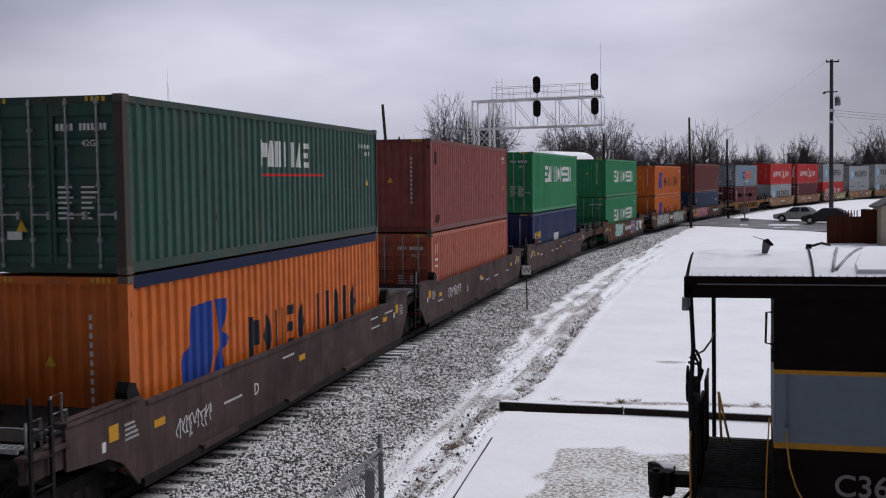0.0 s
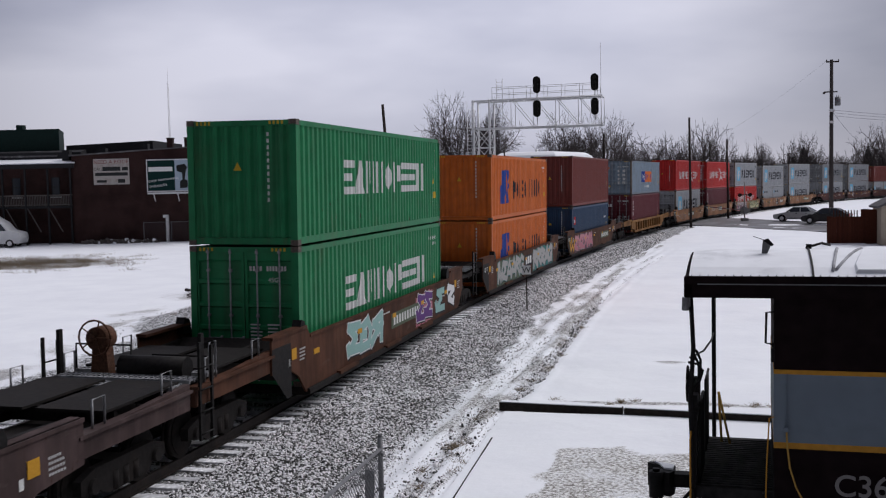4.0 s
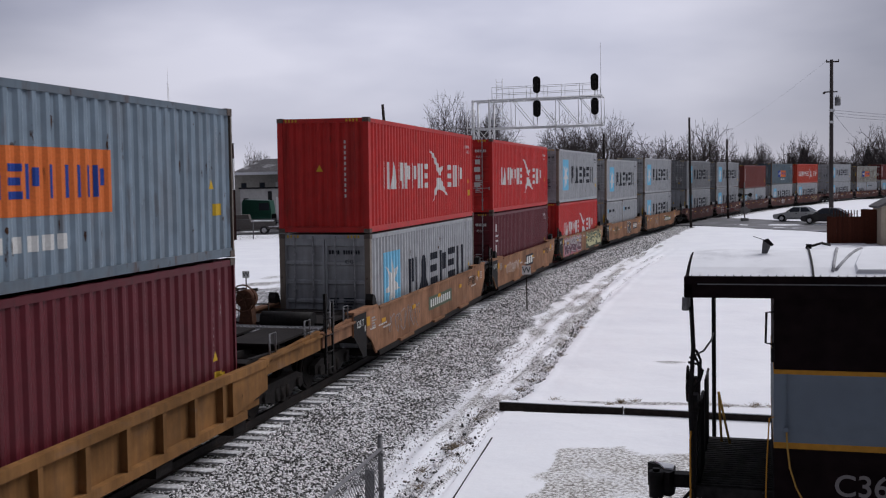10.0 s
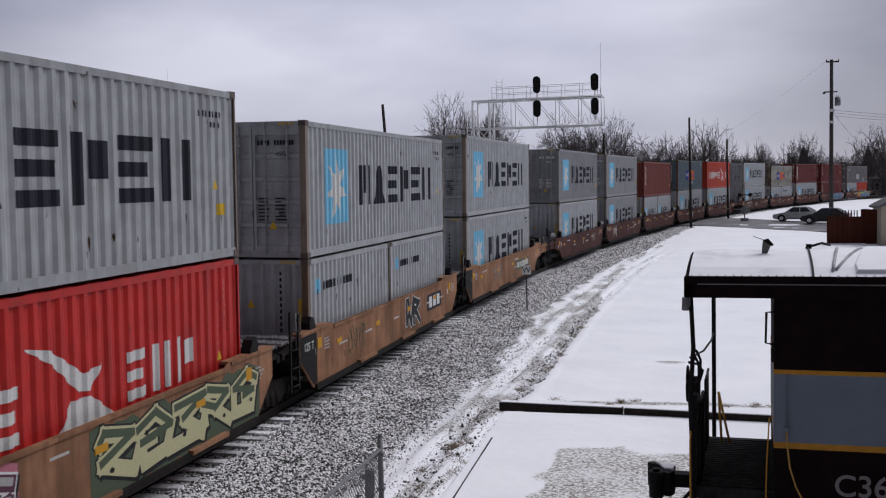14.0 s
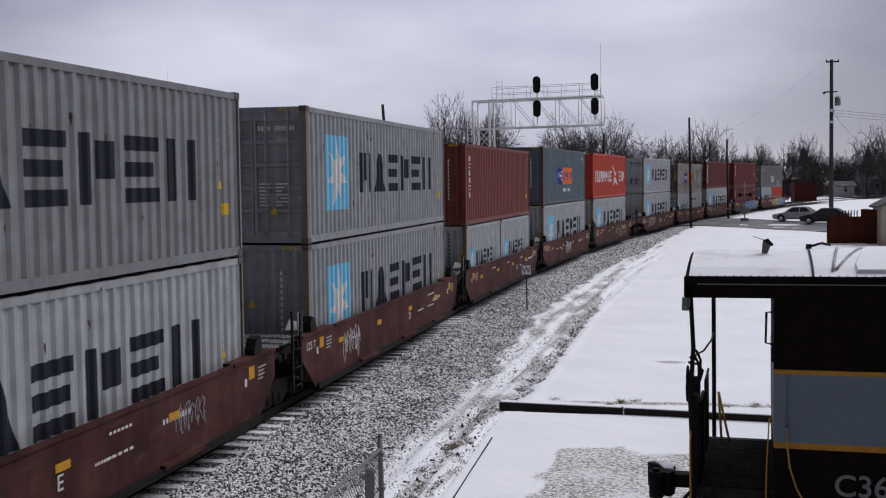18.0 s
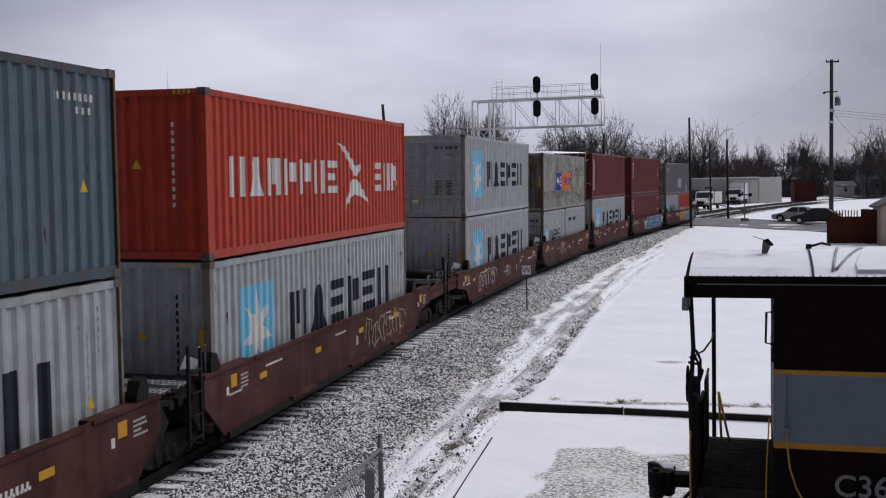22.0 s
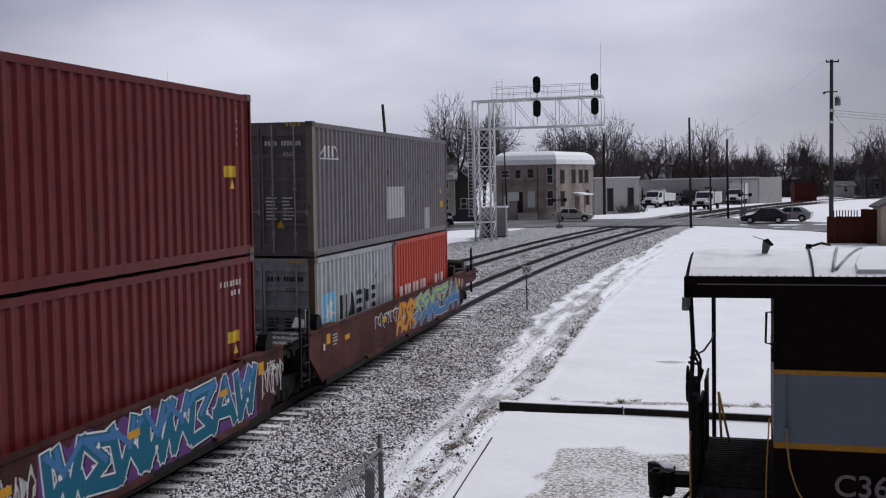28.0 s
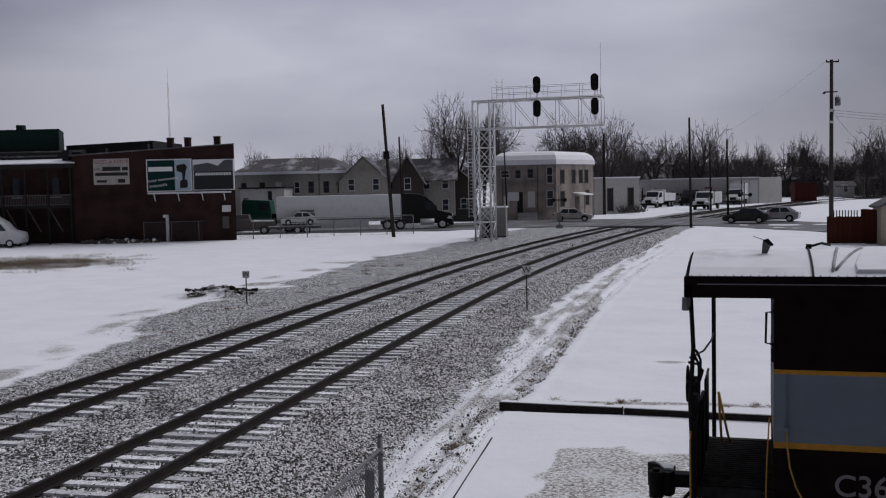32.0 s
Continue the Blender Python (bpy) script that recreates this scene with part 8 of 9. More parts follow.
def depot():
    ob = thing("depot_building", "two-storey tan brick depot with snow-covered curved roof", "building", m=pose(-13.65, 102.39, -0.1, 0, 0, 9.7))
    Lx, Dy, Hh = 7.1, 9.6, 6.45
    bm = B()
    prism(bm, [(0, 0), (Lx, 0), (Lx + 4.95, 8.95), (Lx + 2.0, 12.0), (0, 12.0)], "z", -0.2, Hh)
    part("wall", bm, M_TANBRICK, ob)
    bm = B()
    base = [(0, 0), (Lx, 0), (Lx + 4.95, 8.95), (Lx + 2.0, 12.0), (0, 12.0)]
    c = Vector((5.5, 6.0, 0))
    rings = []
    for k, z in ((1.03, 0.0), (1.03, 0.55), (0.97, 1.1), (0.86, 1.45), (0.7, 1.55)):
        rings.append([bm.verts.new((c.x + (x - c.x) * k, c.y + (y - c.y) * k, Hh + z)) for x, y in base])
    for a, b2 in zip(rings, rings[1:]):
        for i in range(5):
            bm.faces.new((a[i], a[(i + 1) % 5], b2[(i + 1) % 5], b2[i]))
    bm.faces.new(rings[-1])
    bm.faces.new(rings[0][::-1])
    part("roof", bm, M_SNOW, ob, "rounded roof under thick snow", bevel=0.05)
    bm = B()
    tube(bm, (5.0, 5, Hh + 1.5), (5.0, 5, Hh + 1.95), 0.15, n=8)
    tube(bm, (6.1, 5, Hh + 1.5), (6.1, 5, Hh + 2.2), 0.06, n=6)
    part("roof_vent", bm, M_GALV, ob)
    k = Lx / 108.0
    for px, w, h, z in ((18, 1.0, 0.85, 5.0), (41, 0.6, 0.95, 4.9), (63, 0.65, 1.05, 4.9), (97, 0.75, 1.9, 4.25)):
        window(ob, px * k, z, w, h, 0.0, frame=M_WOODGREY if px in (41, 63) else M_FRAME)
    for px, w, h, z, bd in ((20, 0.65, 1.3, 1.55, M_FRAME), (64, 0.85, 1.8, 1.55, M_FRAME), (97, 0.8, 1.9, 1.55, None)):
        window(ob, px * k, z, w, h, 0.0, board=bd)
    bm = B()
    box(bm, 44 * k - 0.32, 44 * k + 0.32, -0.03, 0.05, 0.9, 3.3)
    part("door", bm, M_DARKTRIM, ob)
    bm = B()
    box(bm, 33 * k - 0.7, 33 * k + 0.6, -0.08, 0.0, 2.3, 3.3)
    part("notice_board", bm, M_SIGN, ob)
    bm = B()
    box(bm, 2.6, 4.9, -1.1, 0.0, -0.1, 0.35)
    box(bm, 2.6, 4.9, -0.75, 0.0, 0.35, 0.6)
    box(bm, 2.6, 4.9, -0.4, 0.0, 0.6, 0.9)
    part("steps", bm, M_PALEWALL, ob)
    for x in (0.9, 4.95):
        bm = B()
        tube(bm, (x, -0.06, 0), (x, -0.06, Hh), 0.05, n=6)
        part("downpipe", bm, M_WOODGREY, ob)
    right = new("side_wall")
    right.parent, right.matrix_basis = ob, pose(Lx, 0, 0, 0, 0, 61.1)
    for d, w, h, z in ((1.6, 0.9, 1.6, 4.2), (4.6, 0.9, 1.6, 4.2), (6.6, 0.9, 1.6, 4.2), (8.2, 0.9, 1.6, 4.2), (1.6, 0.9, 1.8, 1.5), (8.4, 0.9, 1.8, 1.5)):
        bm = B()
        box(bm, d - w / 2, d + w / 2, -0.03, 0.03, z, z + h)
        part("window_pane", bm, M_DARKTRIM, right)
        bm = B()
        for a in (d - w / 2 - 0.06, d + w / 2):
            box(bm, a, a + 0.06, -0.05, 0.03, z - 0.06, z + h + 0.06)
        part("window_frame", bm, M_WOODGREY, right)
    bm = B()
    box(bm, 5.0, 6.1, -0.05, 0.02, 0.1, 2.6)
    part("door", bm, M_WOODGREY, right)
    bm = B()
    prism(bm, [(0.0, 3.1), (0.0, 2.95), (-1.6, 2.75), (-1.6, 2.85)], "x", 4.4, 6.9)
    part("awning", bm, M_SNOW, right, "small snow-covered awning")
    for x in (4.5, 6.8):
        bm = B()
        tube(bm, (x, -1.5, 0), (x, -1.5, 2.8), 0.05, n=6)
        part("awning_post", bm, M_WOODGREY, right)
    low = thing("low_annex", "low pale block annex beside the depot", "building", m=pose(-3.6, 118.5, -0.1, 0, 0, 48))
    bm = B()
    box(bm, 0, 8.0, 0, 8, -0.2, 4.7)
    part("wall", bm, M_PALEWALL, low)
    bm = B()
    box(bm, -0.1, 8.1, -0.1, 8.1, 4.7, 4.85)
    part("roof_edge", bm, M_SNOW, low)
    for x in (2.2, 5.9):
        bm = B()
        box(bm, x, x + 0.95, -0.03, 0.02, 0.4, 3.4)
        part("window_pane", bm, M_DARKTRIM, low)
        bm = B()
        box(bm, x - 0.08, x, -0.05, 0.02, 0.3, 3.5)
        box(bm, x + 0.95, x + 1.03, -0.05, 0.02, 0.3, 3.5)
        part("window_frame", bm, M_WOODGREY, low)
    rng = random.Random(5)
    for i in range(7):
        bush = thing("shrub", "small bare shrub dusted with snow by the wall", "shrub", "shrubs by the annex", low.matrix_basis @ pose(3.6 + i * 0.7, -0.9, 0.1))
        bm = B()
        for j in range(46):
            a, r = rng.random() * 6.28, rng.uniform(0.3, 0.75)
            tube(bm, (0, 0, 0), (r * math.cos(a), r * math.sin(a), rng.uniform(0.3, 1.1)), 0.03, 0.012, n=3, cap=False)
        part("twigs", bm, M_TWIG if i % 2 else M_SHINGLE, bush)


depot()


def house(x, y, rz, w, d, h, ridge, wall, label, along_x=True, n=0, z=-0.1, roof=None):
    """A plain house with a gabled roof and a row of front windows on each storey."""
    ob = thing("house", label, "house", "houses of the town", pose(x, y, z, 0, 0, rz))
    bm = B()
    if along_x:
        prism(bm, [(0, -0.2), (d, -0.2), (d, h), (d / 2, ridge), (0, h)], "x", 0, w)
    else:
        prism(bm, [(0, -0.2), (w, -0.2), (w, h), (w / 2, ridge), (0, h)], "y", 0, d)
    part("wall", bm, wall, ob)
    o = 0.4
    for side in (0, 1):
        bm = B()
        if along_x:
            a, b2 = ((-o, h - o * (ridge - h) / (d / 2)), (d / 2, ridge)) if side == 0 else ((d / 2, ridge), (d + o, h - o * (ridge - h) / (d / 2)))
            prism(bm, [(a[0], a[1] + 0.03), (b2[0], b2[1] + 0.03), (b2[0], b2[1] + 0.2), (a[0], a[1] + 0.2)], "x", -o, w + o)
        else:
            a, b2 = ((-o, h - o * (ridge - h) / (w / 2)), (w / 2, ridge)) if side == 0 else ((w / 2, ridge), (w + o, h - o * (ridge - h) / (w / 2)))
            prism(bm, [(a[0], a[1] + 0.03), (b2[0], b2[1] + 0.03), (b2[0], b2[1] + 0.2), (a[0], a[1] + 0.2)], "y", -o, d + o)
        part("roof", bm, roof or M_SHINGLE, ob)
    for storey in range(2 if h > 4.5 else 1):
        for i in range(n):
            window(ob, w * (i + 0.5) / n, 1.0 + storey * 2.8, 0.85, 1.5, 0.0)
    return ob


def long_house():
    ob = thing("apartment_building", "two-storey grey stucco building with snowy hip roof", "building", m=pose(-48.6, 106.5, -0.1, 0, 0, 6))
    w, d, h = 15.2, 11, 6.2
    bm = B()
    box(bm, 0, w, 0, d, -0.2, h)
    part("wall", bm, M_STUCCO, ob)
    bm = B()
    r0 = [bm.verts.new(v) for v in ((-0.5, -0.5, h), (w + 0.5, -0.5, h), (w + 0.5, d + 0.5, h), (-0.5, d + 0.5, h))]
    r1 = [bm.verts.new(v) for v in ((3.0, d / 2 - 1.2, h + 2.0), (w - 3.6, d / 2 - 1.2, h + 2.0), (w - 3.6, d / 2 + 1.2, h + 2.0), (3.0, d / 2 + 1.2, h + 2.0))]
    for i in range(4):
        bm.faces.new((r0[i], r0[(i + 1) % 4], r1[(i + 1) % 4], r1[i]))
    bm.faces.new(r1)
    bm.faces.new(r0[::-1])
    part("roof", bm, M_SHINGLE, ob)
    bm = B()
    box(bm, -0.55, w + 0.55, -0.58, -0.42, h - 0.12, h + 0.22)
    part("eave_snow", bm, M_SNOW, ob, "snow along the eave")
    for i, f in enumerate((0.1, 0.26, 0.4, 0.56, 0.68, 0.81, 0.93)):
        window(ob, w * f, 3.6, 0.75, 1.5, 0.0, frame=M_FRAME if i in (2, 3) else M_WOODGREY, board=M_FRAME if i == 2 else None)
    bm = B()
    tube(bm, (w * 0.75, -0.05, 0), (w * 0.75, -0.05, h + 1.2), 0.05, n=5)
    part("downpipe", bm, M_WOODGREY, ob)
    ann = thing("shed", "small pale garage with a dark door", "shed", m=pose(-44.6, 100.0, -0.1, 0, 0, 10))
    bm = B()
    box(bm, 0, 5.4, 0, 5, -0.2, 4.3)
    part("wall", bm, M_PALEWALL, ann)
    bm = B()
    box(bm, -0.15, 5.55, -0.15, 5.15, 4.3, 4.5)
    part("roof", bm, M_DARKTRIM, ann)
    bm = B()
    box(bm, 3.4, 3.9, -0.03, 0.02, 0.3, 4.0)
    box(bm, 0.4, 1.0, -0.03, 0.02, 1.8, 3.2)
    part("door", bm, M_DARKTRIM, ann)


long_house()
M_DIMWALL = material("dark_brown_shingle_wall", (0.06, 0.05, 0.048), rough=0.9, vary=0.25, grain=5)
house(-34.4, 107, 12, 6.2, 8, 5.0, 7.9, M_STUCCO, "old grey gabled house with dim windows", False, 2)
house(-30.2, 111, 12, 9.5, 8, 5.0, 7.6, M_STUCCO, "old grey house with steep snowy shingle roof", True, 4)
house(-27.9, 108.6, 12, 3.8, 5, 4.9, 7.9, M_DIMWALL, "narrow front gable of an old grey house", False, 1)
house(-25.2, 115.5, 12, 6.4, 7, 4.4, 7.0, M_DIMWALL, "dim brown house half hidden by trees", False, 2)
house(-19.0, 130, 12, 8, 7, 3.2, 5.4, M_PALEWALL, "small pale house behind bare trees", True, 2)
house(26.4, 215, 10, 9.0, 6, 3.9, 6.2, M_WOODGREY, "brown cottage with a snow-covered roof", True, 2, roof=M_SNOW)
house(43.5, 222, 10, 4.5, 7, 3.4, 5.2, M_PALEWALL, "white house with patchy snow on its roof", True, 2, roof=M_SHINGLE)
house(36.5, 205, 10, 3.4, 4, 2.2, 3.0, M_PALEWALL, "small pale shed with a dark roof", True, 1, roof=M_SHINGLE)
house(-1.0, 182, 10, 5.5, 6, 4.4, 6.8, M_PALEWALL, "white house half hidden by trees", True, 2, roof=M_SHINGLE)


def storage_wall():
    ob = thing("storage_building", "long low pale metal storage building", "building", m=pose(2.0, 160.8, -0.1, 0, 0, 13))
    bm = B()
    prism(bm, [(0, 0), (17.8, 0), (24.0, 8.0), (24.0, 12), (0, 12)], "z", -0.3, 4.35)
    part("wall", bm, M_PALEWALL, ob)
    bm = B()
    box(bm, -0.1, 17.9, -0.15, 0.15, 4.3, 4.45)
    part("roof_edge", bm, M_SNOW, ob)
    for x in (13.4, 14.8, 16.2):
        bm = B()
        box(bm, x, x + 1.3, -0.06, 0.02, 0.0, 3.9)
        part("panel_door", bm, M_FRAME, ob)
    car = thing("boxcar_body", "rusty red boxcar body parked beside the shed", "container", m=pose(26.0, 176.8, -0.2, 0, 0, 10))
    bm = B()
    corrugated(bm, 3.8, 3.2, 0.4, 0.06, lambda u, dp, z: (u, dp, z + 0.1))
    part("side_panel", bm, M_RUSTRED, car)
    bm = B()
    box(bm, 0, 3.8, 0.06, 2.6, 0.0, 3.3)
    part("body", bm, M_RUSTRED, car)
    bm = B()
    box(bm, -0.05, 3.85, -0.05, 2.65, 3.3, 3.4)
    part("roof", bm, M_DARKTRIM, car)


M_RUSTRED = material("rusted_red_paint", (0.065, 0.016, 0.014), rough=0.8, vary=0.2, grain=5)
storage_wall()

ant = thing("radio_mast", "tall thin grey lattice radio mast far off", "mast", m=pose(-68.5, 127.8, -0.1))
bm = B()
for a in range(3):
    tube(bm, (0.16 * math.cos(a * 2.09), 0.16 * math.sin(a * 2.09), 0), (0.1 * math.cos(a * 2.09), 0.1 * math.sin(a * 2.09), 20.5), 0.03, n=4)
for i in range(40):
    tube(bm, (0.15, 0, i * 0.5), (-0.1, 0.12, i * 0.5 + 0.5), 0.015, n=3)
tube(bm, (0, 0, 20.4), (0, 0, 23.0), 0.025, n=4)
part("lattice", bm, M_GALV, ant)


def board_fence():
    ob = thing("board_fence", "reddish-brown stained wooden deck fence", "fence", m=pose(18.3, 62.0, -0.55, 0, 0, 2))
    rng = random.Random(2)
    for i in range(24):
        bm = B()
        x = i * 0.165
        box(bm, x, x + 0.162, 0, 0.03, 0.0, (2.0 if i < 14 else 2.5) + rng.uniform(-0.03, 0.03))
        part("board", bm, M_REDWOOD, ob)
    for z in (0.4, 1.5):
        bm = B()
        box(bm, 0, 3.95, 0.03, 0.08, z, z + 0.1)
        part("rail", bm, M_REDWOOD, ob)
    for i in range(9):
        bm = B()
        box(bm, 0.5 + i * 0.2, 0.57 + i * 0.2, 0.4, 0.45, 1.3, 2.45)
        part("picket", bm, M_REDWOOD, ob)
    bm = B()
    box(bm, -0.1, 2.6, -0.3, 0.0, -0.05, 0.08)
    part("snow_ledge", bm, M_SNOW, ob)
    hut = thing("garden_hut", "small tan hut with a snow-edged roof", "shed", m=pose(21.75, 60.6, -0.55, 0, 0, 2))
    bm = B()
    box(bm, 0, 3, 0, 3, 0, 2.75)
    part("wall", bm, M_TANSIDE, hut)
    bm = B()
    prism(bm, [(-0.25, 2.6), (1.5, 3.5), (3.25, 2.6), (3.25, 2.75), (1.5, 3.65), (-0.25, 2.75)], "y", -0.2, 3.2)
    part("roof", bm, M_SHINGLE, hut)


M_REDWOOD = material("stained_boards", (0.05, 0.014, 0.008), rough=0.85, vary=0.25, grain=9, random_tint=0.2)
M_TANSIDE = material("tan_siding", (0.36, 0.31, 0.25), rough=0.8, vary=0.1, grain=5)
board_fence()


def far_fence():
    ob = thing("chain_link_fence", "long chain-link fence before the truck yard", "fence", m=pose(-39.6, 68.1, -0.4, 0, 0, 18.9))
    n = 11
    for i in range(n):
        bm = B()
        tube(bm, (i * 2.45, 0, -0.1), (i * 2.45, 0, 1.9), 0.04, n=6)
        part("post", bm, M_LINK, ob)
    bm = B()
    tube(bm, (0, 0, 1.85), (24.5, 0, 1.95), 0.028, n=6)
    part("top_rail", bm, M_LINK, ob)
    bm = B()
    h, step, w = 1.8, 0.22, 24.5
    i = -h
    while i < w:
        for a, b2 in (((i, 0), (i + h, h)), ((i, h), (i + h, 0))):
            lo, hi = max(a[0], 0), min(b2[0], w)
            za, zb = a[1] + (b2[1] - a[1]) * (lo - a[0]) / h, a[1] + (b2[1] - a[1]) * (hi - a[0]) / h
            tube(bm, (lo, 0.02, za + 0.05), (hi, 0.02, zb + 0.05), 0.005, n=3, cap=False)
        i += step
    tagged(part("wire_mesh", bm, M_LINK, ob), kind="stuff")


far_fence()


# ---- vehicles of the street ----
def wheel_set(ob, xs, half, r, w=0.2):
    def tyre():
        bm = B()
        tube(bm, (0, -w / 2, 0), (0, w / 2, 0), r, n=20)
        return mesh_of("tyre", bm, M_RUBBER, 0.02)

    def rim():
        bm = B()
        tube(bm, (0, -w / 2 - 0.012, 0), (0, w / 2 + 0.012, 0), r * 0.6, n=14)
        return mesh_of("rim", bm, M_GALV)
    for x in xs:
        for y in (-half, half):
            wh = new("wheel")
            wh.parent, wh.matrix_basis = ob, pose(x, y, r)
            part("tyre", cached(("tyre", r, w), tyre), None, wh)
            part("rim", cached(("rim", r, w), rim), None, wh)


def sedan(name, label, color, m, group="cars at the crossing"):
    """A compact four-door car that points along -x."""
    ob = thing(name, label, "car", group, m)
    mat = cached(("carpaint", color), lambda: material("car_paint", color, rough=0.3, vary=0.05, grain=3, bump=0, spec=0.4, stain=(0.12, 0.12, 0.12), stain_size=2, stain_amount=0.15))
    bm = B()
    prism(bm, [(-2.02, 0.24), (-2.14, 0.36), (-2.16, 0.58), (-2.04, 0.70), (-1.55, 0.80), (-1.02, 0.90), (0.2, 0.93), (1.55, 0.97), (2.02, 0.95), (2.13, 0.82), (2.12, 0.46), (2.02, 0.26), (1.75, 0.20), (-1.75, 0.20)], "y", -0.87, 0.87)
    body = part("body", bm, mat, ob, bevel=0.06)

    def cabin(bm, zs):
        """A four-sided frustum between two heights on the slope of the windows."""
        rings = []
        for z in zs:
            k = (z - 0.90) / 0.50
            x0, x1, half = -1.02 + 0.72 * k, 1.80 - 0.78 * k, 0.79 - 0.15 * k
            rings.append([bm.verts.new(v) for v in ((x0, -half, z), (x1, -half, z), (x1, half, z), (x0, half, z))])
        for i in range(4):
            bm.faces.new((rings[0][i], rings[0][(i + 1) % 4], rings[1][(i + 1) % 4], rings[1][i]))
        bm.faces.new(rings[0][::-1])
        bm.faces.new(rings[1])
    bm = B()
    cabin(bm, (0.90, 1.36))
    part("window_glass", bm, M_GLASS, ob, "dark window glass")
    bm = B()
    cabin(bm, (1.362, 1.43))
    part("roof", bm, mat, ob, bevel=0.025)
    for s in (-1, 1):
        for pts in (((-1.06, 0.90), (-0.96, 0.90), (-0.27, 1.37), (-0.37, 1.37)), ((0.34, 0.90), (0.44, 0.90), (0.42, 1.38), (0.34, 1.38)), ((1.42, 0.92), (1.85, 0.92), (1.10, 1.37), (0.98, 1.37))):
            bm = B()
            vs = [bm.verts.new((x, s * (0.797 - 0.30 * (z - 0.90) + lift), z)) for lift in (0.0, -0.04) for x, z in pts]
            bm.faces.new(vs[:4]), bm.faces.new(vs[4:][::-1])
            for i in range(4):
                bm.faces.new((vs[i], vs[(i + 1) % 4], vs[4 + (i + 1) % 4], vs[4 + i]))
            part("pillar", bm, mat, ob)
        for x in (-1.33, 1.30):
            bm = B()
            prism(bm, [(x + 0.39 * math.cos(a), 0.31 + 0.39 * math.sin(a)) for a in (math.pi * i / 12 - 0.12 for i in range(14))], "y", min(s * 0.862, s * 0.876), max(s * 0.862, s * 0.876))
            part("wheel_arch", bm, M_RUBBER, body, "black wheel arch")
        bm = B()
        box(bm, -2.17, -1.98, s * 0.62 - 0.16, s * 0.62 + 0.16, 0.56, 0.68)
        part("headlight", bm, M_WHITE, ob)
        bm = B()
        box(bm, 1.92, 2.135, s * 0.72 - 0.13, s * 0.72 + 0.155, 0.72, 0.88)
        part("tail_light", bm, M_TAIL, ob)
        bm = B()
        box(bm, -0.72, -0.56, s * 0.92 - 0.07, s * 0.92 + 0.07, 0.92, 1.03)
        part("mirror", bm, mat, ob)
        bm = B()
        box(bm, -0.9, 0.95, min(s * 0.868, s * 0.882), max(s * 0.868, s * 0.882), 0.30, 0.36)
        part("side_trim", bm, M_RUBBER, body, "dark side trim")
        for x in (-0.05, 0.85):
            bm = B()
            box(bm, x, x + 0.17, min(s * 0.868, s * 0.89), max(s * 0.868, s * 0.89), 0.76, 0.79)
            part("door_handle", bm, M_RUBBER, body)
    wheel_set(ob, (-1.33, 1.30), 0.79, 0.31, 0.19)
    return ob


M_TAIL = flat("red_lens", (0.35, 0.01, 0.01), 0.25)
sedan("sedan", "silver sedan waiting on the far side of the crossing", (0.50, 0.49, 0.46), pose(-4.0, 96.6, -0.03, 0, 0, 184))
SILVER = sedan("sedan", "silver sedan in the queue at the crossing", (0.45, 0.46, 0.46), pose(18.3, 83.3, 0))
DARKCAR = sedan("sedan", "dark grey sedan in the queue at the crossing", (0.016, 0.015, 0.017), pose(19.9, 78.3, 0))


def pickup():
    ob = thing("pickup_truck", "dark grey pickup truck on the street", "pickup truck", m=pose(-14.6, 89.0, -0.04, 0, 0, 190))
    bm = B()
    prism(bm, [(-2.7, 0.45), (2.7, 0.45), (2.7, 1.1), (0.6, 1.1), (0.45, 1.75), (-0.9, 1.78), (-1.45, 1.15), (-2.6, 1.02)], "y", -0.92, 0.92)
    part("body", bm, flat("dark_truck_paint", (0.06, 0.06, 0.062), 0.4), ob, bevel=0.06)
    for s in (-1, 1):
        bm = B()
        prism(bm, [(-1.2, 1.17), (-0.85, 1.66), (0.35, 1.66), (0.45, 1.17)], "y", s * 0.925 - 0.01, s * 0.925 + 0.01)
        part("side_window", bm, M_GLASS, ob)
    wheel_set(ob, (-1.7, 1.6), 0.84, 0.38, 0.25)


pickup()
M_TRAILER = material("white_trailer_skin", (0.66, 0.66, 0.67), rough=0.5, vary=0.05, grain=2, stain=(0.45, 0.45, 0.44), stain_size=0.6)
M_TRUCKGREEN = material("dark_green_truck_paint", (0.010, 0.062, 0.042), rough=0.4, vary=0.15, grain=4, spec=0.3)
M_TRACTOR = material("black_truck_paint", (0.012, 0.012, 0.014), rough=0.4, vary=0.2, grain=4, spec=0.15)


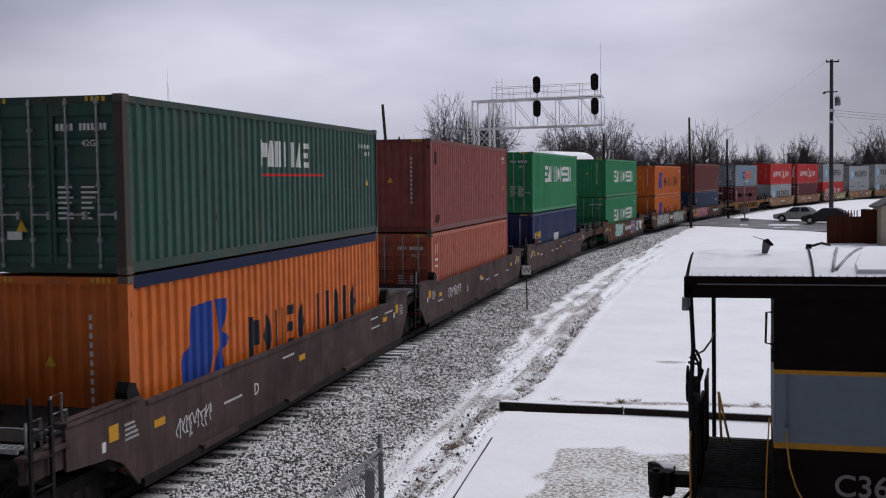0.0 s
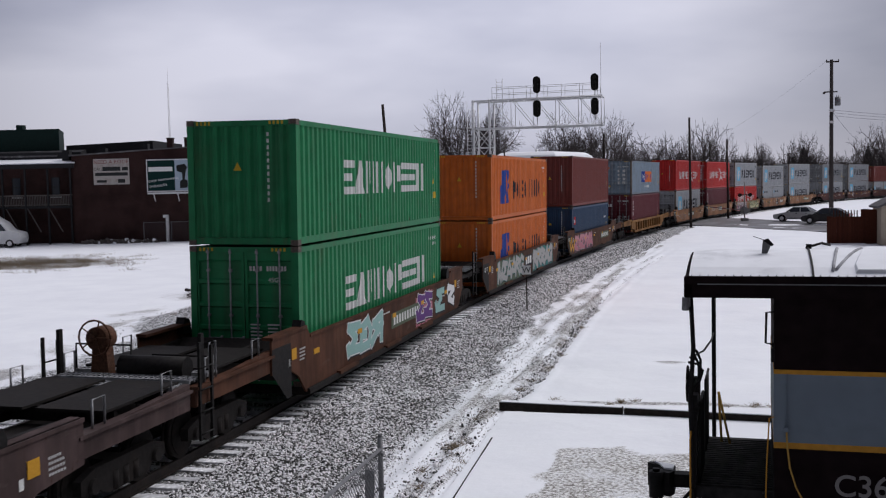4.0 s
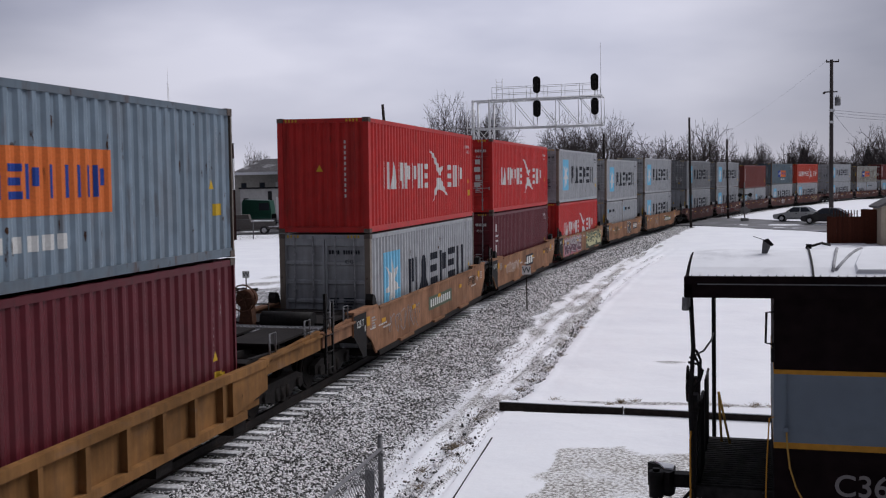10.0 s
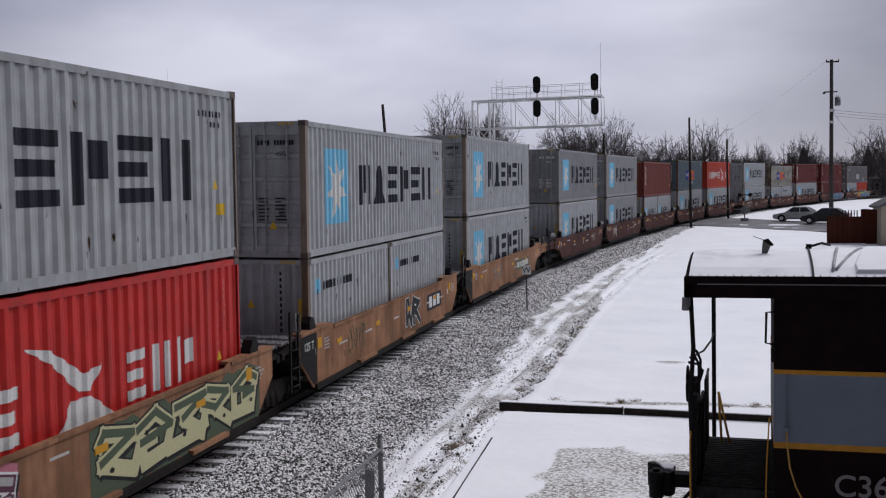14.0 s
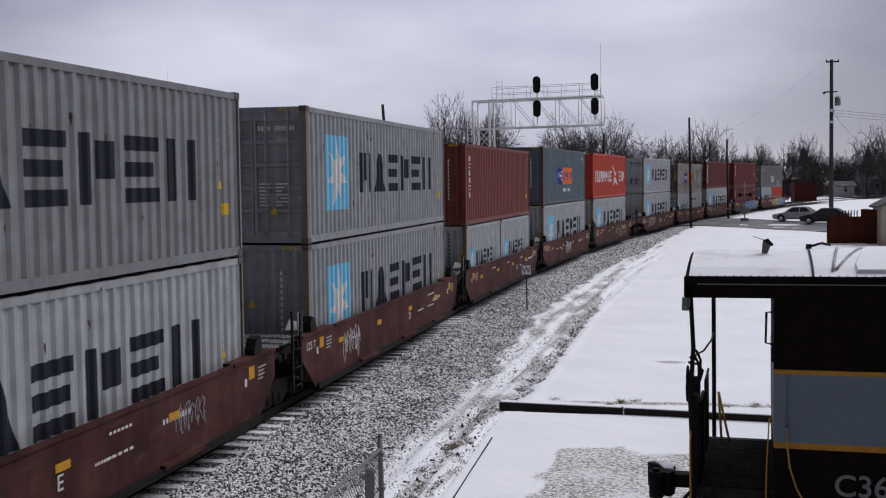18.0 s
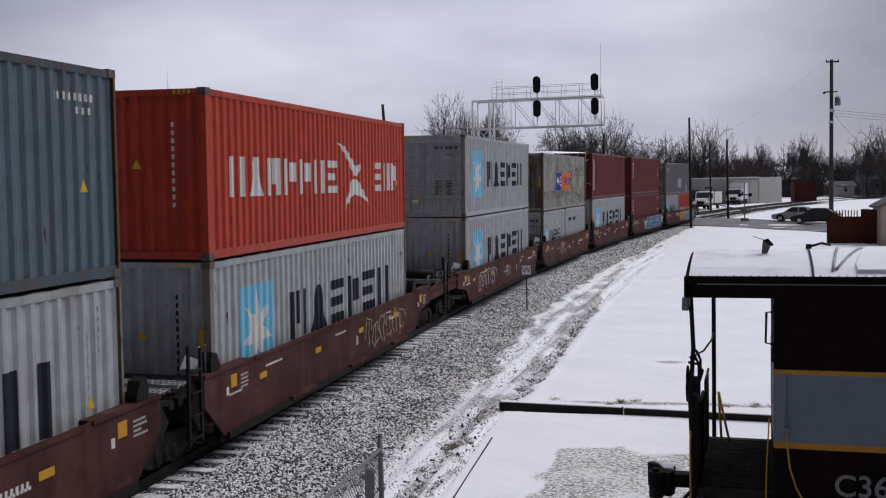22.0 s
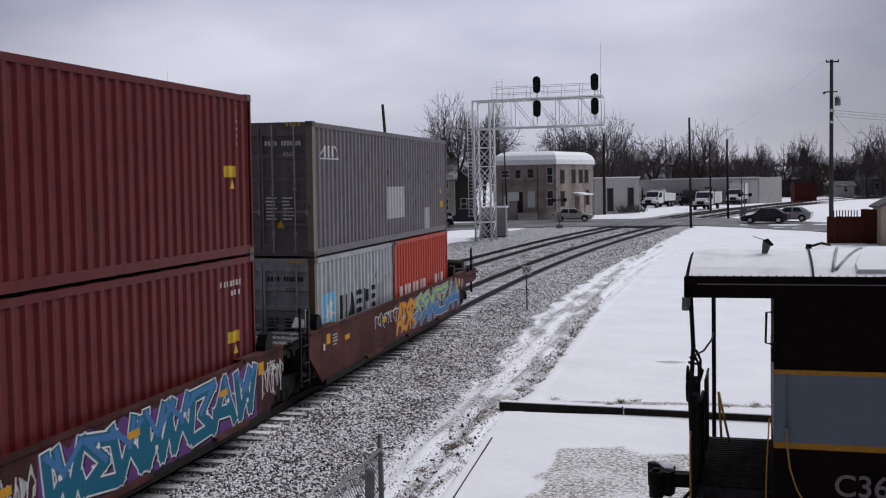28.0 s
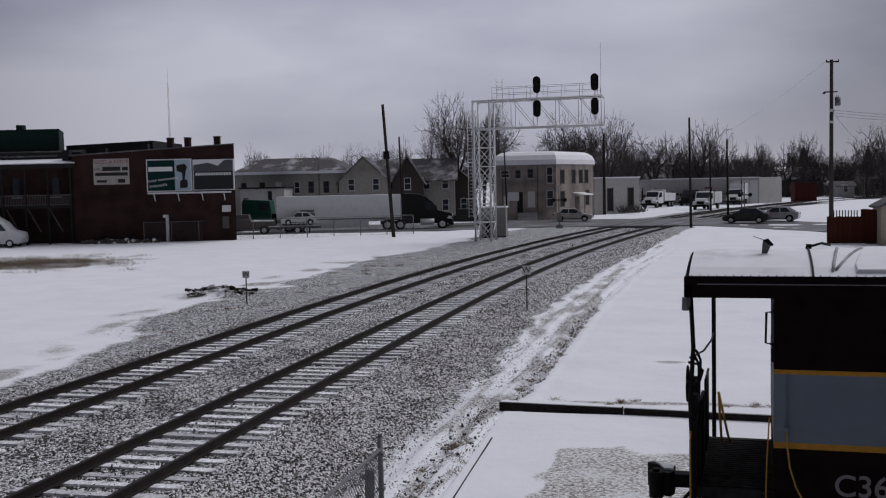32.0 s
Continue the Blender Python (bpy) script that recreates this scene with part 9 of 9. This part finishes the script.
def semi():
    ob = thing("semi_trailer", "long white box trailer with dark lettering", "trailer", m=pose(-31.3, 79.2, -0.12, 0, 0, 15.5))
    Lt = 12.3
    bm = B()
    box(bm, 0, Lt, 0, 2.6, 1.1, 3.55)
    part("body", bm, M_TRAILER, ob, bevel=0.04)
    bm = B()
    box(bm, 0, Lt, -0.015, 0.0, 1.15, 1.28)
    part("lower_rail", bm, M_LINK, ob)
    bm = B()
    box(bm, 2.5, Lt - 3.2, 0.05, 0.12, 0.35, 1.1)
    part("side_skirt", bm, M_TRAILER, ob)
    for x0, n, z in ((2.35, 7, 1.95), (2.05, 9, 1.62)):
        bm = B()
        for i in range(n):
            box(bm, x0 + i * 0.2, x0 + 0.13 + i * 0.2, -0.014, 0.01, z, z + 0.24)
        tagged(part("lettering_bar", bm, M_DARKTRIM, ob), kind="stuff")
    wheel_set(ob, (1.2, 2.4), 1.3, 0.5, 0.3)
    for w in ob.children:
        if w.name.startswith("wheel"):
            w.location.y += 1.3
    tr = thing("truck_tractor", "black sleeper truck tractor hitched to a trailer", "truck", m=pose(-19.35, 82.65, -0.1, 0, 0, 15.5))
    bm = B()   # cab and curved roof fairing, then the lower hood
    prism(bm, [(0, 0.75), (3.7, 0.75), (3.75, 1.75), (3.45, 2.0), (2.95, 2.75), (2.5, 3.12), (1.9, 3.4), (1.2, 3.55), (0.15, 3.6), (0, 3.5)], "y", 0.05, 2.45)
    part("cab", bm, M_TRACTOR, tr, bevel=0.1)
    bm = B()
    prism(bm, [(3.6, 0.6), (4.95, 0.55), (5.05, 1.1), (4.95, 1.5), (3.6, 1.85)], "y", 0.2, 2.3)
    part("hood", bm, M_TRACTOR, tr, bevel=0.12)
    bm = B()
    prism(bm, [(1.1, 3.54), (1.9, 3.41), (2.5, 3.13), (2.55, 3.16), (1.95, 3.46), (1.1, 3.6)], "y", 0.3, 2.2)
    part("roof_snow", bm, M_SHINGLE, tr)
    bm = B()
    prism(bm, [(3.4, 1.98), (2.95, 2.66), (2.3, 2.66), (2.3, 1.95)], "y", 0.02, 0.06)
    part("side_window", bm, M_GLASS, tr)
    bm = B()
    prism(bm, [(3.52, 2.02), (2.98, 2.8), (2.93, 2.75), (3.45, 2.0)], "y", 0.2, 2.3)
    part("windscreen", bm, M_GLASS, tr)
    bm = B()
    prism(bm, [(4.5, 1.02), (4.98, 0.98), (4.95, 1.22), (4.6, 1.3)], "y", 0.14, 0.45)
    part("headlight", bm, M_WHITE, tr)
    bm = B()
    box(bm, 4.95, 5.10, 0.7, 1.8, 0.8, 1.45)
    part("grille", bm, M_GALV, tr)
    bm = B()
    box(bm, 4.7, 5.12, 0.15, 2.35, 0.35, 0.62)
    part("bumper", bm, M_BLACK, tr)
    bm = B()
    box(bm, 3.35, 3.45, -0.15, 0.02, 1.9, 2.4)
    part("mirror", bm, M_BLACK, tr)
    bm = B()
    tube(bm, (-0.1, 0.2, 0.8), (-0.1, 0.2, 3.3), 0.07, n=8)
    part("exhaust_stack", bm, M_GALV, tr)
    bm = B()
    tube(bm, (1.8, -0.05, 0.75), (3.2, -0.05, 0.75), 0.3, n=12)
    part("fuel_tank", bm, M_GALV, tr)
    bm = B()
    box(bm, -2.2, 4.6, 0.75, 1.75, 0.55, 0.85)
    part("chassis", bm, M_BLACK, tr)
    wheel_set(tr, (4.0, -0.2, -1.5), 1.12, 0.5, 0.3)
    for w in tr.children:
        if w.name.startswith("wheel"):
            w.location.y += 1.25
    gt = thing("truck_tractor", "dark green day-cab truck tractor, parked", "truck", m=pose(-36.9, 83.4, -0.1, 0, 0, 12))
    bm = B()
    prism(bm, [(0, 0.7), (3.0, 0.7), (3.05, 2.1), (2.9, 3.1), (0.2, 3.25), (0, 3.0)], "y", 0, 2.4)
    part("cab", bm, M_TRUCKGREEN, gt, bevel=0.1)
    bm = B()
    prism(bm, [(1.8, 2.1), (2.9, 2.1), (2.8, 2.85), (1.8, 2.85)], "y", -0.02, 0.02)
    part("side_window", bm, M_GLASS, gt)
    bm = B()
    box(bm, -2.5, 4.6, 0.6, 1.8, 0.55, 0.9)
    box(bm, 2.9, 4.7, 0.4, 2.0, 0.7, 1.7)
    part("chassis", bm, M_BLACK, gt)
    wheel_set(gt, (3.9, -0.6, -1.8), 1.1, 0.5, 0.3)
    for w in gt.children:
        if w.name.startswith("wheel"):
            w.location.y += 1.2


semi()


def flat_trailer():
    ob = thing("flatbed_trailer", "low flatbed trailer carrying a white car", "trailer", m=pose(-31.5, 77.3, -0.2, 0, 0, 22))
    bm = B()
    box(bm, 0, 5.2, 0, 2.1, 0.55, 0.72)
    prism(bm, [(-1.6, 0.42), (0.1, 0.55), (0.1, 0.7), (-1.6, 0.52)], "y", 0.6, 1.5)
    part("bed", bm, M_WOODGREY, ob, bevel=0.01)
    bm = B()
    box(bm, 0.1, 5.1, 0.1, 2.0, 0.72, 0.78)
    part("snow_layer", bm, M_SNOW, ob)
    wheel_set(ob, (2.9, 3.8), 1.02, 0.36, 0.22)
    for w in ob.children:
        if w.name.startswith("wheel"):
            w.location.y += 1.05
    sedan("sedan", "white old car standing on a flat trailer", (0.6, 0.6, 0.6), pose(-29.0, 79.4, 0.6, 0, 0, 22) @ Matrix.Diagonal((0.82, 0.95, 0.9, 1)), "parked cars")
    pk = thing("pickup_truck", "old dark pickup with snow on its bed", "pickup truck", m=pose(-33.8, 78.0, -0.2, 0, 0, 18))
    bm = B()
    prism(bm, [(-2.7, 0.5), (2.6, 0.5), (2.6, 1.25), (0.3, 1.25), (0.1, 1.95), (-1.2, 1.95), (-1.5, 1.25), (-2.7, 1.2)], "y", -0.9, 0.9)
    part("body", bm, M_WOODGREY, pk, bevel=0.05)
    bm = B()
    box(bm, 0.4, 2.5, -0.85, 0.85, 1.25, 1.36)
    part("bed_snow", bm, M_SNOW, pk, bevel=0.03)
    wheel_set(pk, (-1.8, 1.6), 0.82, 0.4, 0.25)


flat_trailer()


def van():
    ob = thing("delivery_van", "white delivery van parked by the brick building", "van", m=pose(-52.6, 64.6, -0.5, 0, 0, 14))
    bm = B()
    prism(bm, [(-3.0, 0.35), (2.6, 0.35), (2.75, 0.8), (2.6, 1.3), (1.65, 1.55), (1.1, 2.2), (0.2, 2.75), (-2.9, 2.8), (-3.0, 2.5)], "y", -1.0, 1.0)
    part("body", bm, M_TRAILER, ob, bevel=0.08)
    bm = B()
    prism(bm, [(0.35, 1.5), (1.5, 1.5), (1.05, 2.1), (0.35, 2.15)], "y", -1.02, -0.98)
    part("side_window", bm, M_GLASS, ob)
    wheel_set(ob, (1.75, -1.8), 0.92, 0.36, 0.22)
    bm = B()
    box(bm, 2.4, 2.7, -0.9, -0.6, 0.85, 1.1)
    part("headlight", bm, M_GALV, ob)


van()


def utility_truck(x, y, rz, label, kind, paint_mat=None):
    """A medium truck whose front points along -y."""
    mat = paint_mat or M_TRAILER
    ob = thing("utility_truck", label, "truck", "parked utility trucks", pose(x, y, -0.08, 0, 0, rz))
    bm = B()
    prism(bm, [(-1.2, 0.7), (-1.25, 1.65), (-0.85, 2.45), (-0.6, 2.55), (0.7, 2.55), (0.75, 0.7)], "x", -1.05, 1.05)
    part("cab", bm, mat, ob, bevel=0.08)
    bm = B()
    prism(bm, [(-2.65, 0.75), (-2.7, 1.2), (-2.45, 1.5), (-1.15, 1.66), (-1.15, 0.75)], "x", -0.75, 0.75)
    part("hood", bm, mat, ob, bevel=0.08)
    for s in (-1, 1):
        bm = B()
        prism(bm, [(-2.5, 0.7), (-2.45, 1.1), (-1.9, 1.22), (-1.2, 1.1), (-1.1, 0.7), (-1.25, 0.7), (-1.4, 0.95), (-2.05, 0.98), (-2.25, 0.7)], "x", s * 0.93 - 0.2, s * 0.93 + 0.2)
        part("fender", bm, mat, ob, bevel=0.03)
        bm = B()
        box(bm, s * 0.9 - 0.13, s * 0.9 + 0.13, -2.56, -2.48, 0.92, 1.12)
        part("headlight", bm, M_GALV, ob)
        bm = B()
        prism(bm, [(-1.05, 1.68), (-0.72, 2.32), (0.2, 2.36), (0.2, 1.66)], "x", s * 1.055 - 0.01, s * 1.055 + 0.01)
        part("side_window", bm, M_GLASS, ob)
        bm = B()
        box(bm, s * 1.3 - 0.09, s * 1.3 + 0.09, -1.25, -1.18, 1.55, 2.05)
        tube(bm, (s * 1.05, -1.1, 1.7), (s * 1.3, -1.2, 1.7), 0.02, n=4)
        part("mirror", bm, M_BLACK, ob)
    bm = B()
    prism(bm, [(-1.33, 1.72), (-0.93, 2.44), (-0.84, 2.40), (-1.20, 1.68)], "x", -0.92, 0.92)
    part("windscreen", bm, M_GLASS, ob)
    bm = B()
    box(bm, -0.5, 0.5, -2.73, -2.66, 0.8, 1.22)
    part("grille", bm, M_BLACK, ob)
    bm = B()
    box(bm, -1.15, 1.15, -2.85, -2.66, 0.45, 0.7)
    part("bumper", bm, M_BLACK, ob)
    bm = B()
    if kind == "service":
        box(bm, -1.2, 1.2, 0.95, 5.4, 0.85, 2.2)
        box(bm, -1.2, -0.7, 0.95, 5.4, 2.2, 2.45)
        box(bm, 0.7, 1.2, 0.95, 5.4, 2.2, 2.45)
    elif kind == "box":
        box(bm, -1.2, 1.2, 1.0, 5.6, 0.85, 3.45)
    elif kind == "dump":
        prism(bm, [(1.0, 1.0), (0.9, 2.5), (1.3, 2.75), (1.3, 2.3), (5.4, 2.15), (5.2, 1.0)], "x", -1.2, 1.2)
        box(bm, -1.1, 1.1, 0.3, 1.3, 2.7, 2.8)
    else:
        box(bm, -1.2, 1.2, 0.95, 6.4, 1.0, 1.2)
        box(bm, -1.2, 1.2, 0.95, 1.05, 1.2, 2.3)
    part("body", bm, mat, ob, bevel=0.04)
    if kind == "service":
        bm = B()
        tube(bm, (0.4, 2.0, 2.2), (0.4, 2.0, 2.9), 0.2, n=8)
        pipe(bm, [(0.4, 2.0, 2.9), (0.2, 3.6, 3.1), (-0.3, 1.5, 3.0)], 0.12)
        part("crane_arm", bm, M_RUSTRED, ob, "dull red folded crane arm")
    bm = B()
    box(bm, -0.5, 0.5, -2.4, 5.0, 0.5, 0.8)
    part("chassis", bm, M_BLACK, ob)
    for yy in (-1.75, 3.1, 4.3) if kind == "dump" else (-1.75, 3.6):
        for xx in (-0.95, 0.95):
            wh = new("wheel")
            wh.parent, wh.matrix_basis = ob, pose(xx, yy, 0.48, 0, 0, 90)
            bm = B()
            tube(bm, (0, -0.15, 0), (0, 0.15, 0), 0.48, n=16)
            part("tyre", bm, M_RUBBER, wh)
            bm = B()
            tube(bm, (0, -0.165, 0), (0, 0.165, 0), 0.24, n=12)
            part("rim", bm, M_CASEGREY, wh)


utility_truck(2.9, 148.5, -21, "white dump truck with a black grille, parked", "dump")
utility_truck(8.3, 157.5, -20, "dark flatbed truck parked between white trucks", "flat", M_TRACTOR)
utility_truck(10.3, 134.8, -14, "white service truck with a folded red crane", "service")
utility_truck(15.4, 160.0, -12, "white box truck parked behind the crossing", "box")


def yard_clutter():
    """Stacked dark gear, drums and red frames beside the parked trucks."""
    rng = random.Random(31)
    for x, y, rz, kind in ((-0.4, 153.0, 20, "rack"), (-2.4, 150.0, 30, "rack"), (6.4, 160.0, 10, "rack"), (13.0, 163.5, 25, "rack"), (1.6, 158.5, 15, "rack")):
        ob = thing("pipe_rack", "rusty steel rack of yard gear beside trucks", "rack", "yard racks", pose(x, y, -0.08, 0, 0, rz))
        for px in (-1.1, 1.1):
            bm = B()
            box(bm, px - 0.06, px + 0.06, -0.06, 0.06, 0, 2.2 + rng.random())
            part("post", bm, M_RUSTRED if rng.random() < 0.6 else M_BLACK, ob)
        for k in range(3):
            bm = B()
            box(bm, -1.3, 1.3, -0.3, 0.3, 0.35 + k * 0.65, 0.45 + k * 0.65)
            shelf = part("shelf", bm, M_BLACK, ob)
            bm = B()
            for j in range(5):
                a = rng.uniform(-1.1, 0.9)
                box(bm, a, a + rng.uniform(0.15, 0.5), -0.25, 0.25, 0.45 + k * 0.65, 0.55 + k * 0.65 + rng.uniform(0, 0.35))
            tagged(part("gear", bm, rng.choice((M_CASEGREY, M_BLACK, M_RUSTRED)), shelf), kind="stuff")


yard_clutter()


# ---- crossing signals ----
def crossing_signal(x, y, z, rz, arm):
    ob = thing("crossing_signal", "grey railroad crossing mast with flashing-light heads", "signal", "crossing signals", pose(x, y, z, 0, 0, rz))
    bm = B()
    tube(bm, (0, 0, 0), (0, 0, 4.0), 0.06, n=8)
    part("mast", bm, M_CASEGREY, ob)
    bm = B()
    box(bm, -0.3, 0.3, -0.3, 0.3, 0, 0.35)
    part("base", bm, M_CASEGREY, ob)
    bm = B()
    box(bm, -0.55, 0.55, -0.05, 0.05, 2.65, 2.75)
    for s in (-0.55, 0.55):
        tube(bm, (s, -0.12, 2.7), (s, -0.06, 2.7), 0.19, n=16)
        tube(bm, (s, -0.35, 2.74), (s, -0.1, 2.7), 0.12, n=10)
    part("light_bar", bm, M_BLACK, ob)
    bm = B()
    box(bm, -0.2, 0.2, -0.25, 0.25, 0.8, 1.5)
    part("gate_motor", bm, M_CASEGREY, ob)
    if not arm:
        return None
    g = new("gate_arm")
    g.parent = ob
    bm = B()
    box(bm, -0.05, 0.05, -0.05, 0.05, 0, 3.3)
    box(bm, -0.18, 0.18, -0.06, 0.06, -0.9, 0.1)
    part("pole", bm, M_CASEGREY, g)
    for i in range(3):
        bm = B()
        box(bm, -0.055, 0.055, -0.056, 0.056, 0.8 + i * 0.9, 1.2 + i * 0.9)
        part("stripe", bm, M_SIGNRED, g)
    return g


GATE = crossing_signal(13.9, 92.8, -0.1, 20, True)
crossing_signal(-3.63, 82.3, -0.1, 10, False)


# ---- what moves ----
def motions():
    for ob, s, back, z, length in MOVING:
        walk(ob, [(t, ride(s, t, back, z, length)) for t in range(0, 33)])
    # two cars edge up to the crossing once it clears
    walk(DARKCAR, [(t, pose(x, y, -0.02, 0, 0, rz)) for t, x, y, rz in ((0, 20.86, 84.6, -18), (18, 20.76, 84.64, -18), (20, 20.53, 84.75, -18), (22, 19.96, 85.0, -17), (23, 19.62, 85.13, -17), (24, 19.0, 85.42, -16), (25, 18.12, 85.83, -16), (25.5, 17.75, 85.95, -15), (27.5, 15.95, 86.75, -13), (28, 15.60, 86.86, -13), (29, 14.78, 87.22, -12), (29.5, 14.37, 87.39, -12), (30, 14.11, 87.49, -11), (31, 13.95, 87.56, -11), (32, 13.85, 87.6, -11))])
    walk(SILVER, [(t, pose(x, y, -0.02, 0, 0, rz)) for t, x, y, rz in ((0, 18.79, 90.5, -14), (20, 18.69, 90.5, -14), (24, 18.58, 90.5, -14), (27.5, 18.23, 90.5, -14), (28, 18.05, 90.5, -14), (29, 17.68, 90.5, -14), (30, 17.25, 90.5, -13), (31, 17.01, 90.5, -13), (32, 16.88, 90.5, -13))])
    # the crossing arm lies down until the train has cleared
    walk(GATE, [(t, pose(-0.35, -0.1, 1.2, 0, tilt, 0)) for t, tilt in ((0, -84), (21.5, -84), (22.5, -60), (23.5, -20), (24.5, 0), (32, 0))])


motions()
